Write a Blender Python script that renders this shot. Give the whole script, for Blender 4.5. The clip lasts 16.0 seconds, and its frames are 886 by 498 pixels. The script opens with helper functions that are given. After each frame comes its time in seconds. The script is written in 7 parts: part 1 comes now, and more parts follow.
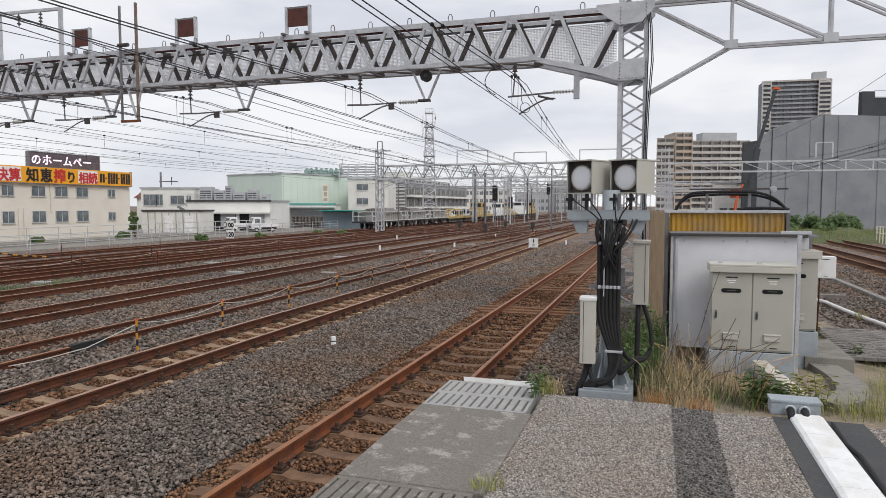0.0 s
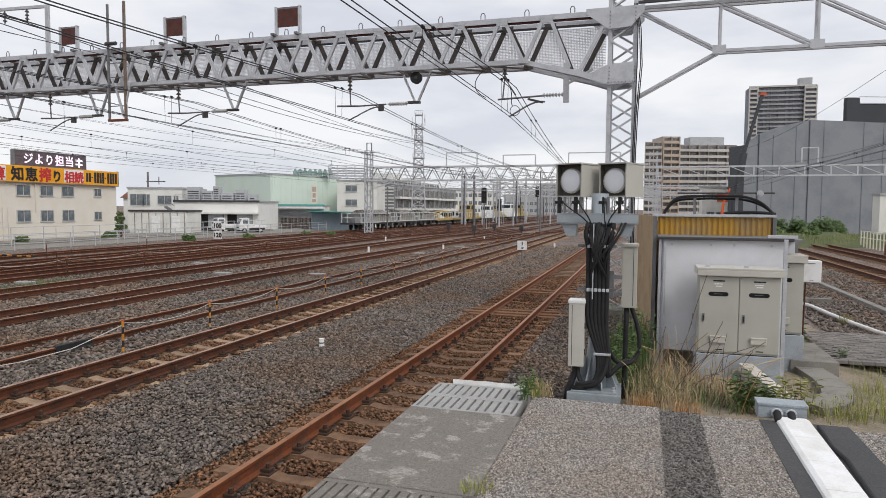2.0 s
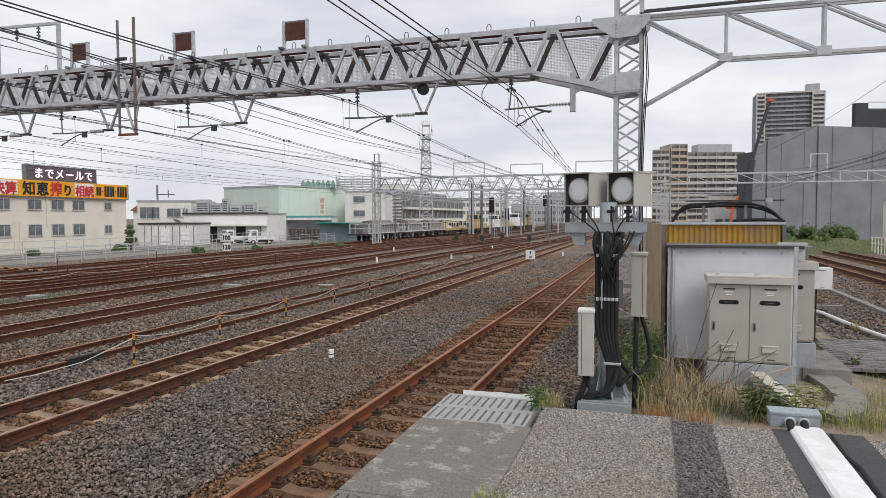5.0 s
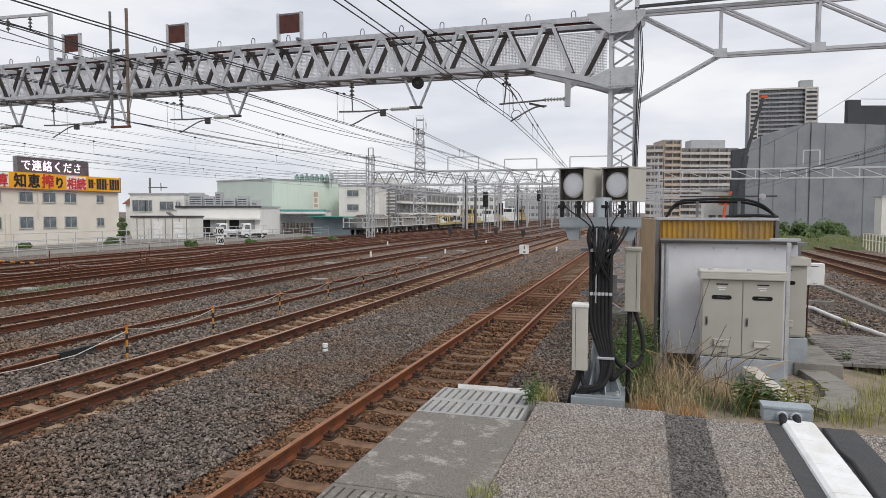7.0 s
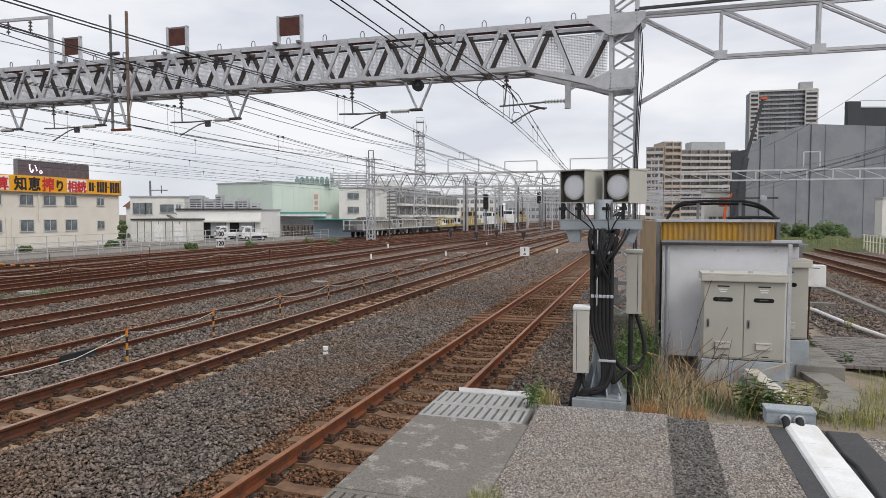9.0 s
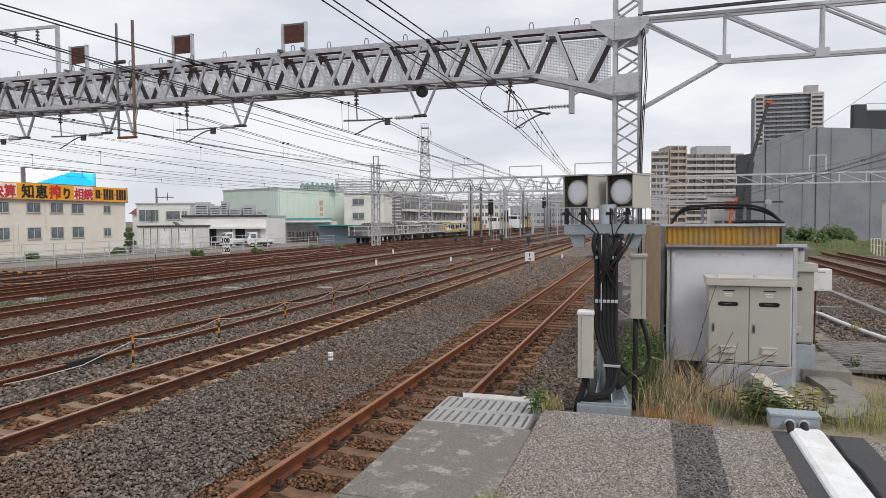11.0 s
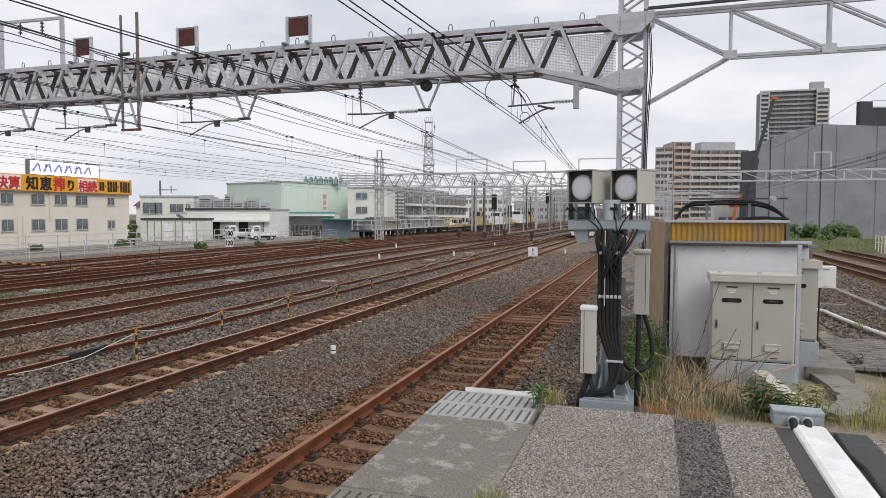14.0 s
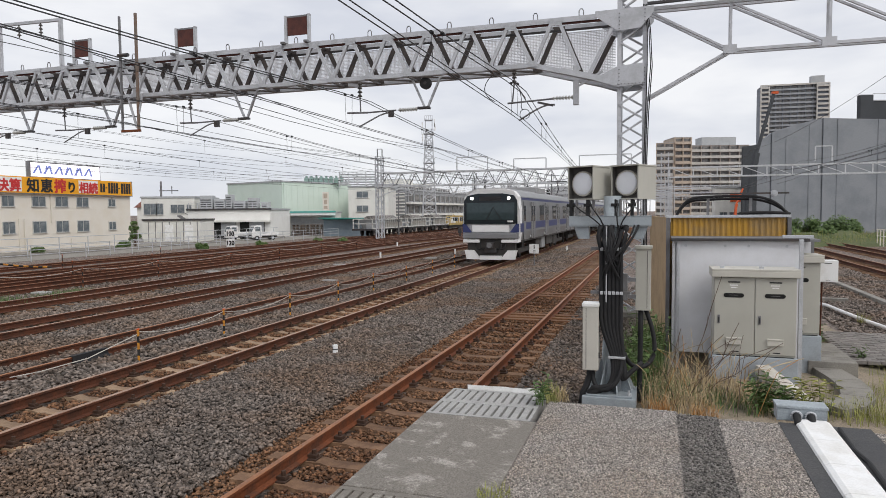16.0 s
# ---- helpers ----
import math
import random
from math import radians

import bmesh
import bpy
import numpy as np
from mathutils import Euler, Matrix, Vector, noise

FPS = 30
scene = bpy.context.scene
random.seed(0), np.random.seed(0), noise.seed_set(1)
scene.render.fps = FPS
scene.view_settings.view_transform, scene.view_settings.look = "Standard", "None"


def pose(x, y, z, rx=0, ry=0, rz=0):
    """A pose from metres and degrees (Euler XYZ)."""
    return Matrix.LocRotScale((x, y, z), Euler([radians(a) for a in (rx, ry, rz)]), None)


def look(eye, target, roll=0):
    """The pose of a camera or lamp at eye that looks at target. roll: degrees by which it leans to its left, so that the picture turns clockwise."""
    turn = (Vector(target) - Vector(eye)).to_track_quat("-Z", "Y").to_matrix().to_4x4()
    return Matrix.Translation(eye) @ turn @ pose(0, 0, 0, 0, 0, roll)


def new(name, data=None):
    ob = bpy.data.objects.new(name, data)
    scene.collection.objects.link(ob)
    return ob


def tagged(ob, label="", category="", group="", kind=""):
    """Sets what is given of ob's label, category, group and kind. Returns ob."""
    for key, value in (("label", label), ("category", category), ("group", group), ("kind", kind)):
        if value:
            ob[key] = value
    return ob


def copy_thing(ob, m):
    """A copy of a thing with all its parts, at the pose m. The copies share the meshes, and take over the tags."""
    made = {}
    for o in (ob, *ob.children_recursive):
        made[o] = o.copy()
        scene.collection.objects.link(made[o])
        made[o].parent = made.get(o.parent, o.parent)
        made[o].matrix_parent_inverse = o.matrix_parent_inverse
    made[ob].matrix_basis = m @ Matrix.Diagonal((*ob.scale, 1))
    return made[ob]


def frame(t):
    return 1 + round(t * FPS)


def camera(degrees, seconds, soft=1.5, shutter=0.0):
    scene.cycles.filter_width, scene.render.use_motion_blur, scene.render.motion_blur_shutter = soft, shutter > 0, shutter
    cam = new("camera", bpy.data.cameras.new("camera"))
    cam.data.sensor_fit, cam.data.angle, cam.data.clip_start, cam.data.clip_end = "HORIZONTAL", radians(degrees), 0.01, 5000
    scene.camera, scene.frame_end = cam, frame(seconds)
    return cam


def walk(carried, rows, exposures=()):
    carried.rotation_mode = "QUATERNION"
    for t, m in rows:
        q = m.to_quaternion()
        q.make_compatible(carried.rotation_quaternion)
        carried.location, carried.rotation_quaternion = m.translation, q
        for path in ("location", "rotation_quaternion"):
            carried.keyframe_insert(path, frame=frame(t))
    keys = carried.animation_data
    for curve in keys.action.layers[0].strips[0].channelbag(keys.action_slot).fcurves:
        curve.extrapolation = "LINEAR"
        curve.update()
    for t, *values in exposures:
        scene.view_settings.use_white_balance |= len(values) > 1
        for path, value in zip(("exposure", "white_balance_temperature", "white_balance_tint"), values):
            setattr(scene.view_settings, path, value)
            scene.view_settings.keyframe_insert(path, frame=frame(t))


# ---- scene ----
cam = camera(67.4, 16.0, soft=0.3)
PATH = [
    (0, (0.022, 0.003, 2.493), (0.017, 1.999, 2.363), 0.0),
    (0.5, (0.015, -0.011, 2.496), (0.011, 1.986, 2.375), 0.3),
    (1, (0.014, 0.005, 2.493), (0.016, 2.001, 2.367), 0.3),
    (1.5, (0.011, 0.004, 2.496), (0.02, 2.0, 2.373), 0.4),
    (2, (0.012, 0.006, 2.495), (0.041, 2.002, 2.371), 0.4),
    (2.5, (0.011, 0.015, 2.495), (0.06, 2.009, 2.36), 0.8),
    (3, (0.01, 0.0, 2.501), (0.03, 1.996, 2.377), 0.2),
    (3.5, (0.014, 0.005, 2.498), (0.033, 2.001, 2.382), 0.1),
    (6, (-0.003, -0.02, 2.508), (-0.005, 1.978, 2.421), -0.3),
    (6.5, (-0.004, -0.017, 2.507), (-0.002, 1.981, 2.405), -0.3),
    (7, (-0.01, -0.013, 2.502), (0.014, 1.983, 2.391), 0.1),
    (7.5, (-0.014, -0.011, 2.503), (0.003, 1.985, 2.382), 0.2),
    (8, (-0.014, 0.009, 2.504), (0.006, 2.005, 2.387), 0.1),
    (8.5, (-0.015, 0.008, 2.504), (0.009, 2.005, 2.395), -0.0),
    (11, (0.005, -0.008, 2.508), (0.012, 1.99, 2.42), -0.3),
    (11.5, (0.001, -0.015, 2.504), (0.009, 1.984, 2.427), -0.5),
    (12, (0.002, -0.006, 2.504), (0.002, 1.992, 2.416), -0.2),
    (12.5, (0.003, -0.003, 2.5), (0.011, 1.994, 2.396), -0.2),
    (13, (-0.004, -0.008, 2.501), (-0.001, 1.989, 2.396), -0.0),
    (13.5, (0.0, 0.002, 2.5), (-0.002, 1.999, 2.393), 0.1),
    (14, (0.0, 0.001, 2.502), (-0.002, 1.998, 2.398), 0.1),
    (14.5, (0.0, 0.004, 2.501), (0.0, 2.001, 2.396), -0.1),
    (15, (0.004, 0.008, 2.501), (0.003, 2.005, 2.392), -0.2),
    (15.5, (0.004, 0.002, 2.502), (0.003, 1.999, 2.394), -0.4),
    (16, (0.005, 0.015, 2.5), (-0.001, 2.012, 2.39), -0.5),
]
walk(cam, [(t, look(eye, target, roll)) for t, eye, target, roll in PATH])
# ---- world and light ----
world = bpy.data.worlds.new("overcast_sky")
scene.world = world
world.use_nodes = True
wn, wl = world.node_tree.nodes, world.node_tree.links
wn.clear()
w_out, w_bg = wn.new("ShaderNodeOutputWorld"), wn.new("ShaderNodeBackground")
w_sky = wn.new("ShaderNodeTexSky")
w_sky.sky_type, w_sky.sun_disc = "NISHITA", False
w_sky.sun_elevation, w_sky.sun_rotation = radians(45), radians(142)
w_gain = wn.new("ShaderNodeVectorMath")
w_gain.operation = "SCALE"
w_gain.inputs["Scale"].default_value = 0.10
w_co, w_map, w_noise, w_ramp, w_mix = (wn.new("ShaderNodeTexCoord"), wn.new("ShaderNodeMapping"), wn.new("ShaderNodeTexNoise"),
                                       wn.new("ShaderNodeValToRGB"), wn.new("ShaderNodeMix"))
w_map.inputs["Scale"].default_value = (1.6, 1.6, 5.5)
w_map.inputs["Location"].default_value = (0.4, 0.2, 0.1)
w_noise.inputs["Scale"].default_value, w_noise.inputs["Detail"].default_value = 1.7, 5
w_ramp.color_ramp.elements[0].position, w_ramp.color_ramp.elements[1].position = 0.38, 0.60
w_ramp.color_ramp.elements[0].color, w_ramp.color_ramp.elements[1].color = (0.71, 0.735, 0.81, 1), (0.955, 0.96, 0.985, 1)
w_mix.data_type = "RGBA"
w_mix.inputs["Factor"].default_value = 0.93
wl.new(w_co.outputs["Generated"], w_map.inputs["Vector"])
wl.new(w_map.outputs["Vector"], w_noise.inputs["Vector"])
wl.new(w_noise.outputs["Fac"], w_ramp.inputs["Fac"])
wl.new(w_sky.outputs["Color"], w_gain.inputs[0])
wl.new(w_gain.outputs["Vector"], w_mix.inputs["A"])
wl.new(w_ramp.outputs["Color"], w_mix.inputs["B"])
wl.new(w_mix.outputs["Result"], w_bg.inputs["Color"])
wl.new(w_bg.outputs["Background"], w_out.inputs["Surface"])
w_bg.inputs["Strength"].default_value = 1.0
sun = new("sun", bpy.data.lights.new("sun", "SUN"))
sun.data.energy, sun.data.angle, sun.data.color = 1.7, radians(30), (1.0, 0.965, 0.91)
sun.matrix_world = look((38, -28, 62), (0, 20, 0))

# ---- helpers of the build: x runs across the tracks, y along them, z up from the rail top ----
ALONG = pose(0, 0, 0, 0, 0, -17.7)


def mat(name, base, rough=0.8, metal=0.0, vary=0.15, scale=6.0, fine=90.0, bump=0.15, second=None, amount=0.5, piece=0.0, emit=0.0, lo=0.45, hi=0.62):
    """A procedural surface: base colour with broad blotches towards a second colour, fine grain and relief."""
    m = bpy.data.materials.new(name)
    m.use_nodes = True
    n, l = m.node_tree.nodes, m.node_tree.links
    b = n["Principled BSDF"]
    b.inputs["Roughness"].default_value, b.inputs["Metallic"].default_value = rough, metal
    co = n.new("ShaderNodeTexCoord")
    big, small = n.new("ShaderNodeTexNoise"), n.new("ShaderNodeTexNoise")
    big.inputs["Scale"].default_value, big.inputs["Detail"].default_value, big.inputs["Roughness"].default_value = scale, 6, 0.65
    small.inputs["Scale"].default_value, small.inputs["Detail"].default_value = fine, 3
    for t in (big, small):
        l.new(co.outputs["Object"], t.inputs["Vector"])
    ramp = n.new("ShaderNodeValToRGB")
    ramp.color_ramp.elements[0].position, ramp.color_ramp.elements[1].position = lo, hi
    ramp.color_ramp.elements[0].color = (0, 0, 0, 1)
    ramp.color_ramp.elements[1].color = (amount, amount, amount, 1)
    l.new(big.outputs["Fac"], ramp.inputs["Fac"])
    mix = n.new("ShaderNodeMix")
    mix.data_type = "RGBA"
    mix.inputs["A"].default_value = (*base, 1)
    mix.inputs["B"].default_value = (*(second or tuple(c * 0.7 for c in base)), 1)
    l.new(ramp.outputs["Color"], mix.inputs["Factor"])
    hsv = n.new("ShaderNodeHueSaturation")
    rng = n.new("ShaderNodeMapRange")
    rng.inputs["To Min"].default_value, rng.inputs["To Max"].default_value = 1 - vary, 1 + vary
    rng.inputs["From Min"].default_value, rng.inputs["From Max"].default_value = 0.3, 0.7
    l.new(small.outputs["Fac"], rng.inputs["Value"])
    value = rng.outputs["Result"]
    if piece:
        info, geo = n.new("ShaderNodeObjectInfo"), n.new("ShaderNodeNewGeometry")
        add = n.new("ShaderNodeMath")
        add.operation = "ADD"
        l.new(info.outputs["Random"], add.inputs[0])
        l.new(geo.outputs["Random Per Island"], add.inputs[1])
        wrap = n.new("ShaderNodeMath")
        wrap.operation = "FRACT"
        l.new(add.outputs[0], wrap.inputs[0])
        r2 = n.new("ShaderNodeMapRange")
        r2.inputs["To Min"].default_value, r2.inputs["To Max"].default_value = 1 - piece, 1 + piece
        l.new(wrap.outputs[0], r2.inputs["Value"])
        mul = n.new("ShaderNodeMath")
        mul.operation = "MULTIPLY"
        l.new(value, mul.inputs[0])
        l.new(r2.outputs["Result"], mul.inputs[1])
        value = mul.outputs[0]
    l.new(value, hsv.inputs["Value"])
    l.new(mix.outputs["Result"], hsv.inputs["Color"])
    l.new(hsv.outputs["Color"], b.inputs["Base Color"])
    if bump:
        bp = n.new("ShaderNodeBump")
        bp.inputs["Strength"].default_value, bp.inputs["Distance"].default_value = bump, 0.01
        l.new(small.outputs["Fac"], bp.inputs["Height"])
        l.new(bp.outputs["Normal"], b.inputs["Normal"])
    if emit:
        l.new(hsv.outputs["Color"], b.inputs["Emission Color"])
        b.inputs["Emission Strength"].default_value = emit
    return m


def stone_mat(name, base, second, cell, patch=0.35, depth=0.03, low=0.25, high=1.6):
    """Loose stone seen as a surface: cells of uneven grey with relief, and broad rusty patches."""
    m = mat(name, base, 0.95, scale=patch, fine=60, bump=0.0, second=second, amount=0.8, vary=0.2)
    n, l = m.node_tree.nodes, m.node_tree.links
    b = n["Principled BSDF"]
    co, vor = n.new("ShaderNodeTexCoord"), n.new("ShaderNodeTexVoronoi")
    vor.inputs["Scale"].default_value = cell
    l.new(co.outputs["Object"], vor.inputs["Vector"])
    sep = n.new("ShaderNodeSeparateColor")
    l.new(vor.outputs["Color"], sep.inputs["Color"])
    rng = n.new("ShaderNodeMapRange")
    rng.inputs["To Min"].default_value, rng.inputs["To Max"].default_value = low, high
    l.new(sep.outputs["Red"], rng.inputs["Value"])
    hs = n.new("ShaderNodeHueSaturation")
    old = b.inputs["Base Color"].links[0].from_socket
    l.new(old, hs.inputs["Color"])
    l.new(rng.outputs["Result"], hs.inputs["Value"])
    l.new(hs.outputs["Color"], b.inputs["Base Color"])
    bp = n.new("ShaderNodeBump")
    bp.invert = True
    bp.inputs["Strength"].default_value, bp.inputs["Distance"].default_value = 1.0, depth
    l.new(vor.outputs["Distance"], bp.inputs["Height"])
    l.new(bp.outputs["Normal"], b.inputs["Normal"])
    return m


M_GALV = mat("galvanised_steel", (0.51, 0.52, 0.55), 0.55, 0.25, scale=3, amount=0.5, second=(0.34, 0.35, 0.36))
M_GALVD = mat("weathered_steel", (0.20, 0.20, 0.21), 0.6, 0.3, scale=2, amount=0.6, second=(0.10, 0.09, 0.085))
M_DARK = mat("dark_steel", (0.055, 0.055, 0.06), 0.6, 0.3, scale=3, second=(0.09, 0.065, 0.05))
M_RUST = mat("rusty_steel", (0.10, 0.031, 0.013), 0.8, 0.1, scale=4, fine=40, second=(0.05, 0.022, 0.013), amount=0.8, vary=0.25)
M_RUSTO = mat("orange_rust_steel", (0.165, 0.047, 0.015), 0.8, 0.1, scale=4, fine=40, second=(0.085, 0.034, 0.018), amount=0.8, vary=0.25)
M_HEAD = mat("worn_rail_head", (0.36, 0.22, 0.15), 0.42, 0.15, scale=3, second=(0.17, 0.085, 0.055), amount=0.7)
M_HEADR = mat("rusty_rail_head", (0.33, 0.14, 0.06), 0.5, 0.35, scale=3, second=(0.21, 0.095, 0.05), amount=0.7)
M_RUSTRED = mat("red_rust_plate", (0.10, 0.035, 0.028), 0.9, scale=5, second=(0.06, 0.025, 0.022), amount=0.8)
M_SLEEPER = mat("concrete_sleeper", (0.36, 0.25, 0.16), 0.9, scale=3, second=(0.2, 0.125, 0.08), amount=0.8, piece=0.2, bump=0.3)
M_SLEEPERR = mat("rust_stained_sleeper", (0.20, 0.115, 0.066), 0.95, scale=3, second=(0.085, 0.044, 0.026), amount=0.8, piece=0.2, bump=0.3)
M_STONE = mat("ballast_stone", (0.175, 0.145, 0.126), 0.95, scale=0.35, fine=45, second=(0.185, 0.122, 0.084), amount=0.9, piece=0.6, bump=0.4)
M_STONER = mat("rusty_ballast_stone", (0.20, 0.105, 0.056), 0.95, scale=0.6, fine=45, second=(0.125, 0.054, 0.026), amount=0.8, piece=0.6, bump=0.4)
M_BALLAST = stone_mat("ballast_surface", (0.185, 0.150, 0.130), (0.150, 0.088, 0.058), 13, depth=0.05)
M_SOIL = mat("dry_soil", (0.27, 0.22, 0.165), 0.98, scale=1.2, fine=40, second=(0.12, 0.11, 0.07), amount=0.8, bump=0.6, vary=0.3)
M_ASPH = stone_mat("worn_asphalt", (0.225, 0.205, 0.188), (0.185, 0.160, 0.140), 100, 0.9, 0.012, 0.2, 1.85)
M_ASPHD = stone_mat("dark_asphalt_patch", (0.095, 0.088, 0.083), (0.07, 0.065, 0.06), 90, 0.9, 0.012, 0.1, 2.6)
M_SLAB = mat("worn_concrete_slab", (0.175, 0.158, 0.138), 0.9, scale=7, fine=150, second=(0.33, 0.305, 0.275), amount=0.85, vary=0.45, lo=0.54, hi=0.63, bump=0.3)
M_CONC = mat("concrete", (0.25, 0.235, 0.21), 0.9, scale=2, fine=50, second=(0.15, 0.14, 0.125), amount=0.7, bump=0.3)
M_GRATE = mat("concrete_grating", (0.33, 0.325, 0.315), 0.85, scale=5, fine=70, second=(0.28, 0.275, 0.27), amount=0.7, bump=0.3)
M_WHITE = mat("white_paint", (0.80, 0.80, 0.80), 0.6, scale=3, second=(0.62, 0.60, 0.56), amount=0.6, vary=0.05)
M_PANEL = mat("white_panel", (0.66, 0.665, 0.70), 0.55, scale=1.2, second=(0.54, 0.54, 0.55), amount=0.5, vary=0.03, bump=0.05)
M_BEIGE = mat("beige_grey_paint", (0.43, 0.42, 0.375), 0.5, scale=1.5, second=(0.37, 0.355, 0.32), amount=0.5, vary=0.03, bump=0.04)
M_BEIGEL = mat("light_beige_paint", (0.53, 0.51, 0.46), 0.5, scale=1.5, second=(0.44, 0.42, 0.38), amount=0.5, vary=0.03, bump=0.04)
M_BLACK = mat("black_rubber", (0.008, 0.008, 0.010), 0.75, scale=6, second=(0.018, 0.017, 0.017), vary=0.2)
M_MATB = mat("black_rubber_mat", (0.05, 0.05, 0.053), 0.75, scale=3, second=(0.075, 0.073, 0.07), vary=0.2, bump=0.3)
M_HOLE = mat("dark_inside", (0.012, 0.012, 0.012), 0.9, bump=0)
M_LENS = mat("frosted_lens", (0.78, 0.80, 0.84), 0.28, scale=2, second=(0.66, 0.68, 0.72), vary=0.02, bump=0)
M_YPLAST = mat("amber_corrugated_plastic", (0.42, 0.235, 0.035), 0.4, scale=1.3, second=(0.30, 0.20, 0.09), amount=1.0, vary=0.08)
M_TAN = mat("tan_plywood", (0.42, 0.30, 0.17), 0.75, scale=2, second=(0.30, 0.21, 0.12), amount=0.7)
M_YELLOW = mat("yellow_paint", (0.58, 0.25, 0.02), 0.6, scale=8, second=(0.34, 0.12, 0.03), amount=0.6)
M_ORANGE = mat("orange_paint", (0.62, 0.10, 0.02), 0.6, scale=8)
M_ROPE = mat("pale_rope", (0.50, 0.46, 0.42), 0.9)
M_WIRE = mat("dark_wire", (0.045, 0.045, 0.05), 0.6, 0.3, bump=0)
M_INSUL = mat("grey_porcelain", (0.50, 0.50, 0.48), 0.3, bump=0)
M_BROWNINS = mat("dark_porcelain", (0.10, 0.09, 0.085), 0.3, bump=0)
M_LADDER = mat("brown_stained_steel", (0.20, 0.165, 0.14), 0.75, 0.2, scale=3, second=(0.20, 0.10, 0.06), amount=0.8)
M_BLACKP = mat("black_paint", (0.015, 0.015, 0.016), 0.6, bump=0)


def thing(name, label, category, x=0, y=0, z=0, rz=0, group="", kind=""):
    ob = new(name)
    ob.empty_display_size = 0.2
    ob.matrix_basis = ALONG @ pose(x, y, z, 0, 0, rz)
    return tagged(ob, label, category, group, kind)


def part(name, bm, material, parent, label="", smooth=False):
    me = bpy.data.meshes.new(name)
    bm.to_mesh(me)
    bm.free()
    return partm(name, me, material, parent, label, smooth)


def partm(name, me, material, parent, label="", smooth=False):
    if material and not me.materials:
        me.materials.append(material)
    if smooth:
        me.polygons.foreach_set("use_smooth", [True] * len(me.polygons))
    ob = new(name, me)
    ob.parent = parent
    return tagged(ob, label)


def solo(name, bm, material, label, category, group="", kind="", m=None, smooth=False):
    """A thing of one mesh, built in place."""
    ob = part(name, bm, material, None, "", smooth)
    ob.matrix_basis = ALONG @ (m or Matrix())
    return tagged(ob, label, category, group, kind)


def box(bm, x0, x1, y0, y1, z0, z1, bevel=0.0):
    vs = bmesh.ops.create_cube(bm, size=1, matrix=Matrix.LocRotScale(((x0 + x1) / 2, (y0 + y1) / 2, (z0 + z1) / 2), None, (abs(x1 - x0), abs(y1 - y0), abs(z1 - z0))))["verts"]
    if bevel:
        es = list({e for v in vs for e in v.link_edges})
        bmesh.ops.bevel(bm, geom=es, offset=bevel, segments=2, affect="EDGES", profile=0.6)
    return bm


def boxes(*rows, bevel=0.0):
    bm = bmesh.new()
    for r in rows:
        box(bm, *r, bevel=bevel)
    return bm


def rod(bm, p, q, r, n=8, r2=None):
    p, q = Vector(p), Vector(q)
    d = q - p
    m = Matrix.Translation((p + q) / 2) @ d.to_track_quat("Z", "Y").to_matrix().to_4x4()
    bmesh.ops.create_cone(bm, cap_ends=True, segments=n, radius1=r, radius2=r if r2 is None else r2, depth=d.length, matrix=m)
    return bm


def rods(*rows, n=8):
    bm = bmesh.new()
    for p, q, r in rows:
        rod(bm, p, q, r, n)
    return bm


def beam(bm, p, q, w, h):
    """A straight bar of a rectangular section between two points."""
    p, q = Vector(p), Vector(q)
    d = q - p
    m = Matrix.Translation((p + q) / 2) @ d.to_track_quat("Z", "Y").to_matrix().to_4x4() @ Matrix.Diagonal((w, h, d.length, 1))
    bmesh.ops.create_cube(bm, size=1, matrix=m)
    return bm


def beams(*rows):
    bm = bmesh.new()
    for p, q, w, h in rows:
        beam(bm, p, q, w, h)
    return bm


def tube(bm, pts, r, n=8):
    """A bent round tube through the points."""
    pts = [Vector(p) for p in pts]
    rings = []
    up = Vector((0.13, 0.31, 0.94)).normalized()
    for i, p in enumerate(pts):
        t = (pts[min(i + 1, len(pts) - 1)] - pts[max(i - 1, 0)]).normalized()
        a = t.cross(up)
        a = a.normalized() if a.length > 1e-3 else t.orthogonal().normalized()
        b = t.cross(a)
        rings.append([bm.verts.new(p + r * (math.cos(2 * math.pi * k / n) * a + math.sin(2 * math.pi * k / n) * b)) for k in range(n)])
    for u, v in zip(rings, rings[1:]):
        for k in range(n):
            bm.faces.new((u[k], u[(k + 1) % n], v[(k + 1) % n], v[k]))
    bm.faces.new(rings[0][::-1])
    bm.faces.new(rings[-1])
    return bm


def curve(a, b, c, d, n=14):
    """Points of a Bezier curve."""
    a, b, c, d = Vector(a), Vector(b), Vector(c), Vector(d)
    return [a * (1 - u) ** 3 + 3 * b * u * (1 - u) ** 2 + 3 * c * u * u * (1 - u) + d * u ** 3 for u in (i / n for i in range(n + 1))]


def sweep(bm, profile, y0, y1):
    """A closed profile of (x, z) drawn out along y."""
    a = [bm.verts.new((x, y0, z)) for x, z in profile]
    b = [bm.verts.new((x, y1, z)) for x, z in profile]
    k = len(profile)
    for i in range(k):
        bm.faces.new((a[i], a[(i + 1) % k], b[(i + 1) % k], b[i]))
    bm.faces.new(a[::-1])
    bm.faces.new(b)
    return bm


def prism(bm, outline, y0, y1):
    sweep(bm, outline, y0, y1)
    bmesh.ops.recalc_face_normals(bm, faces=bm.faces)
    return bm


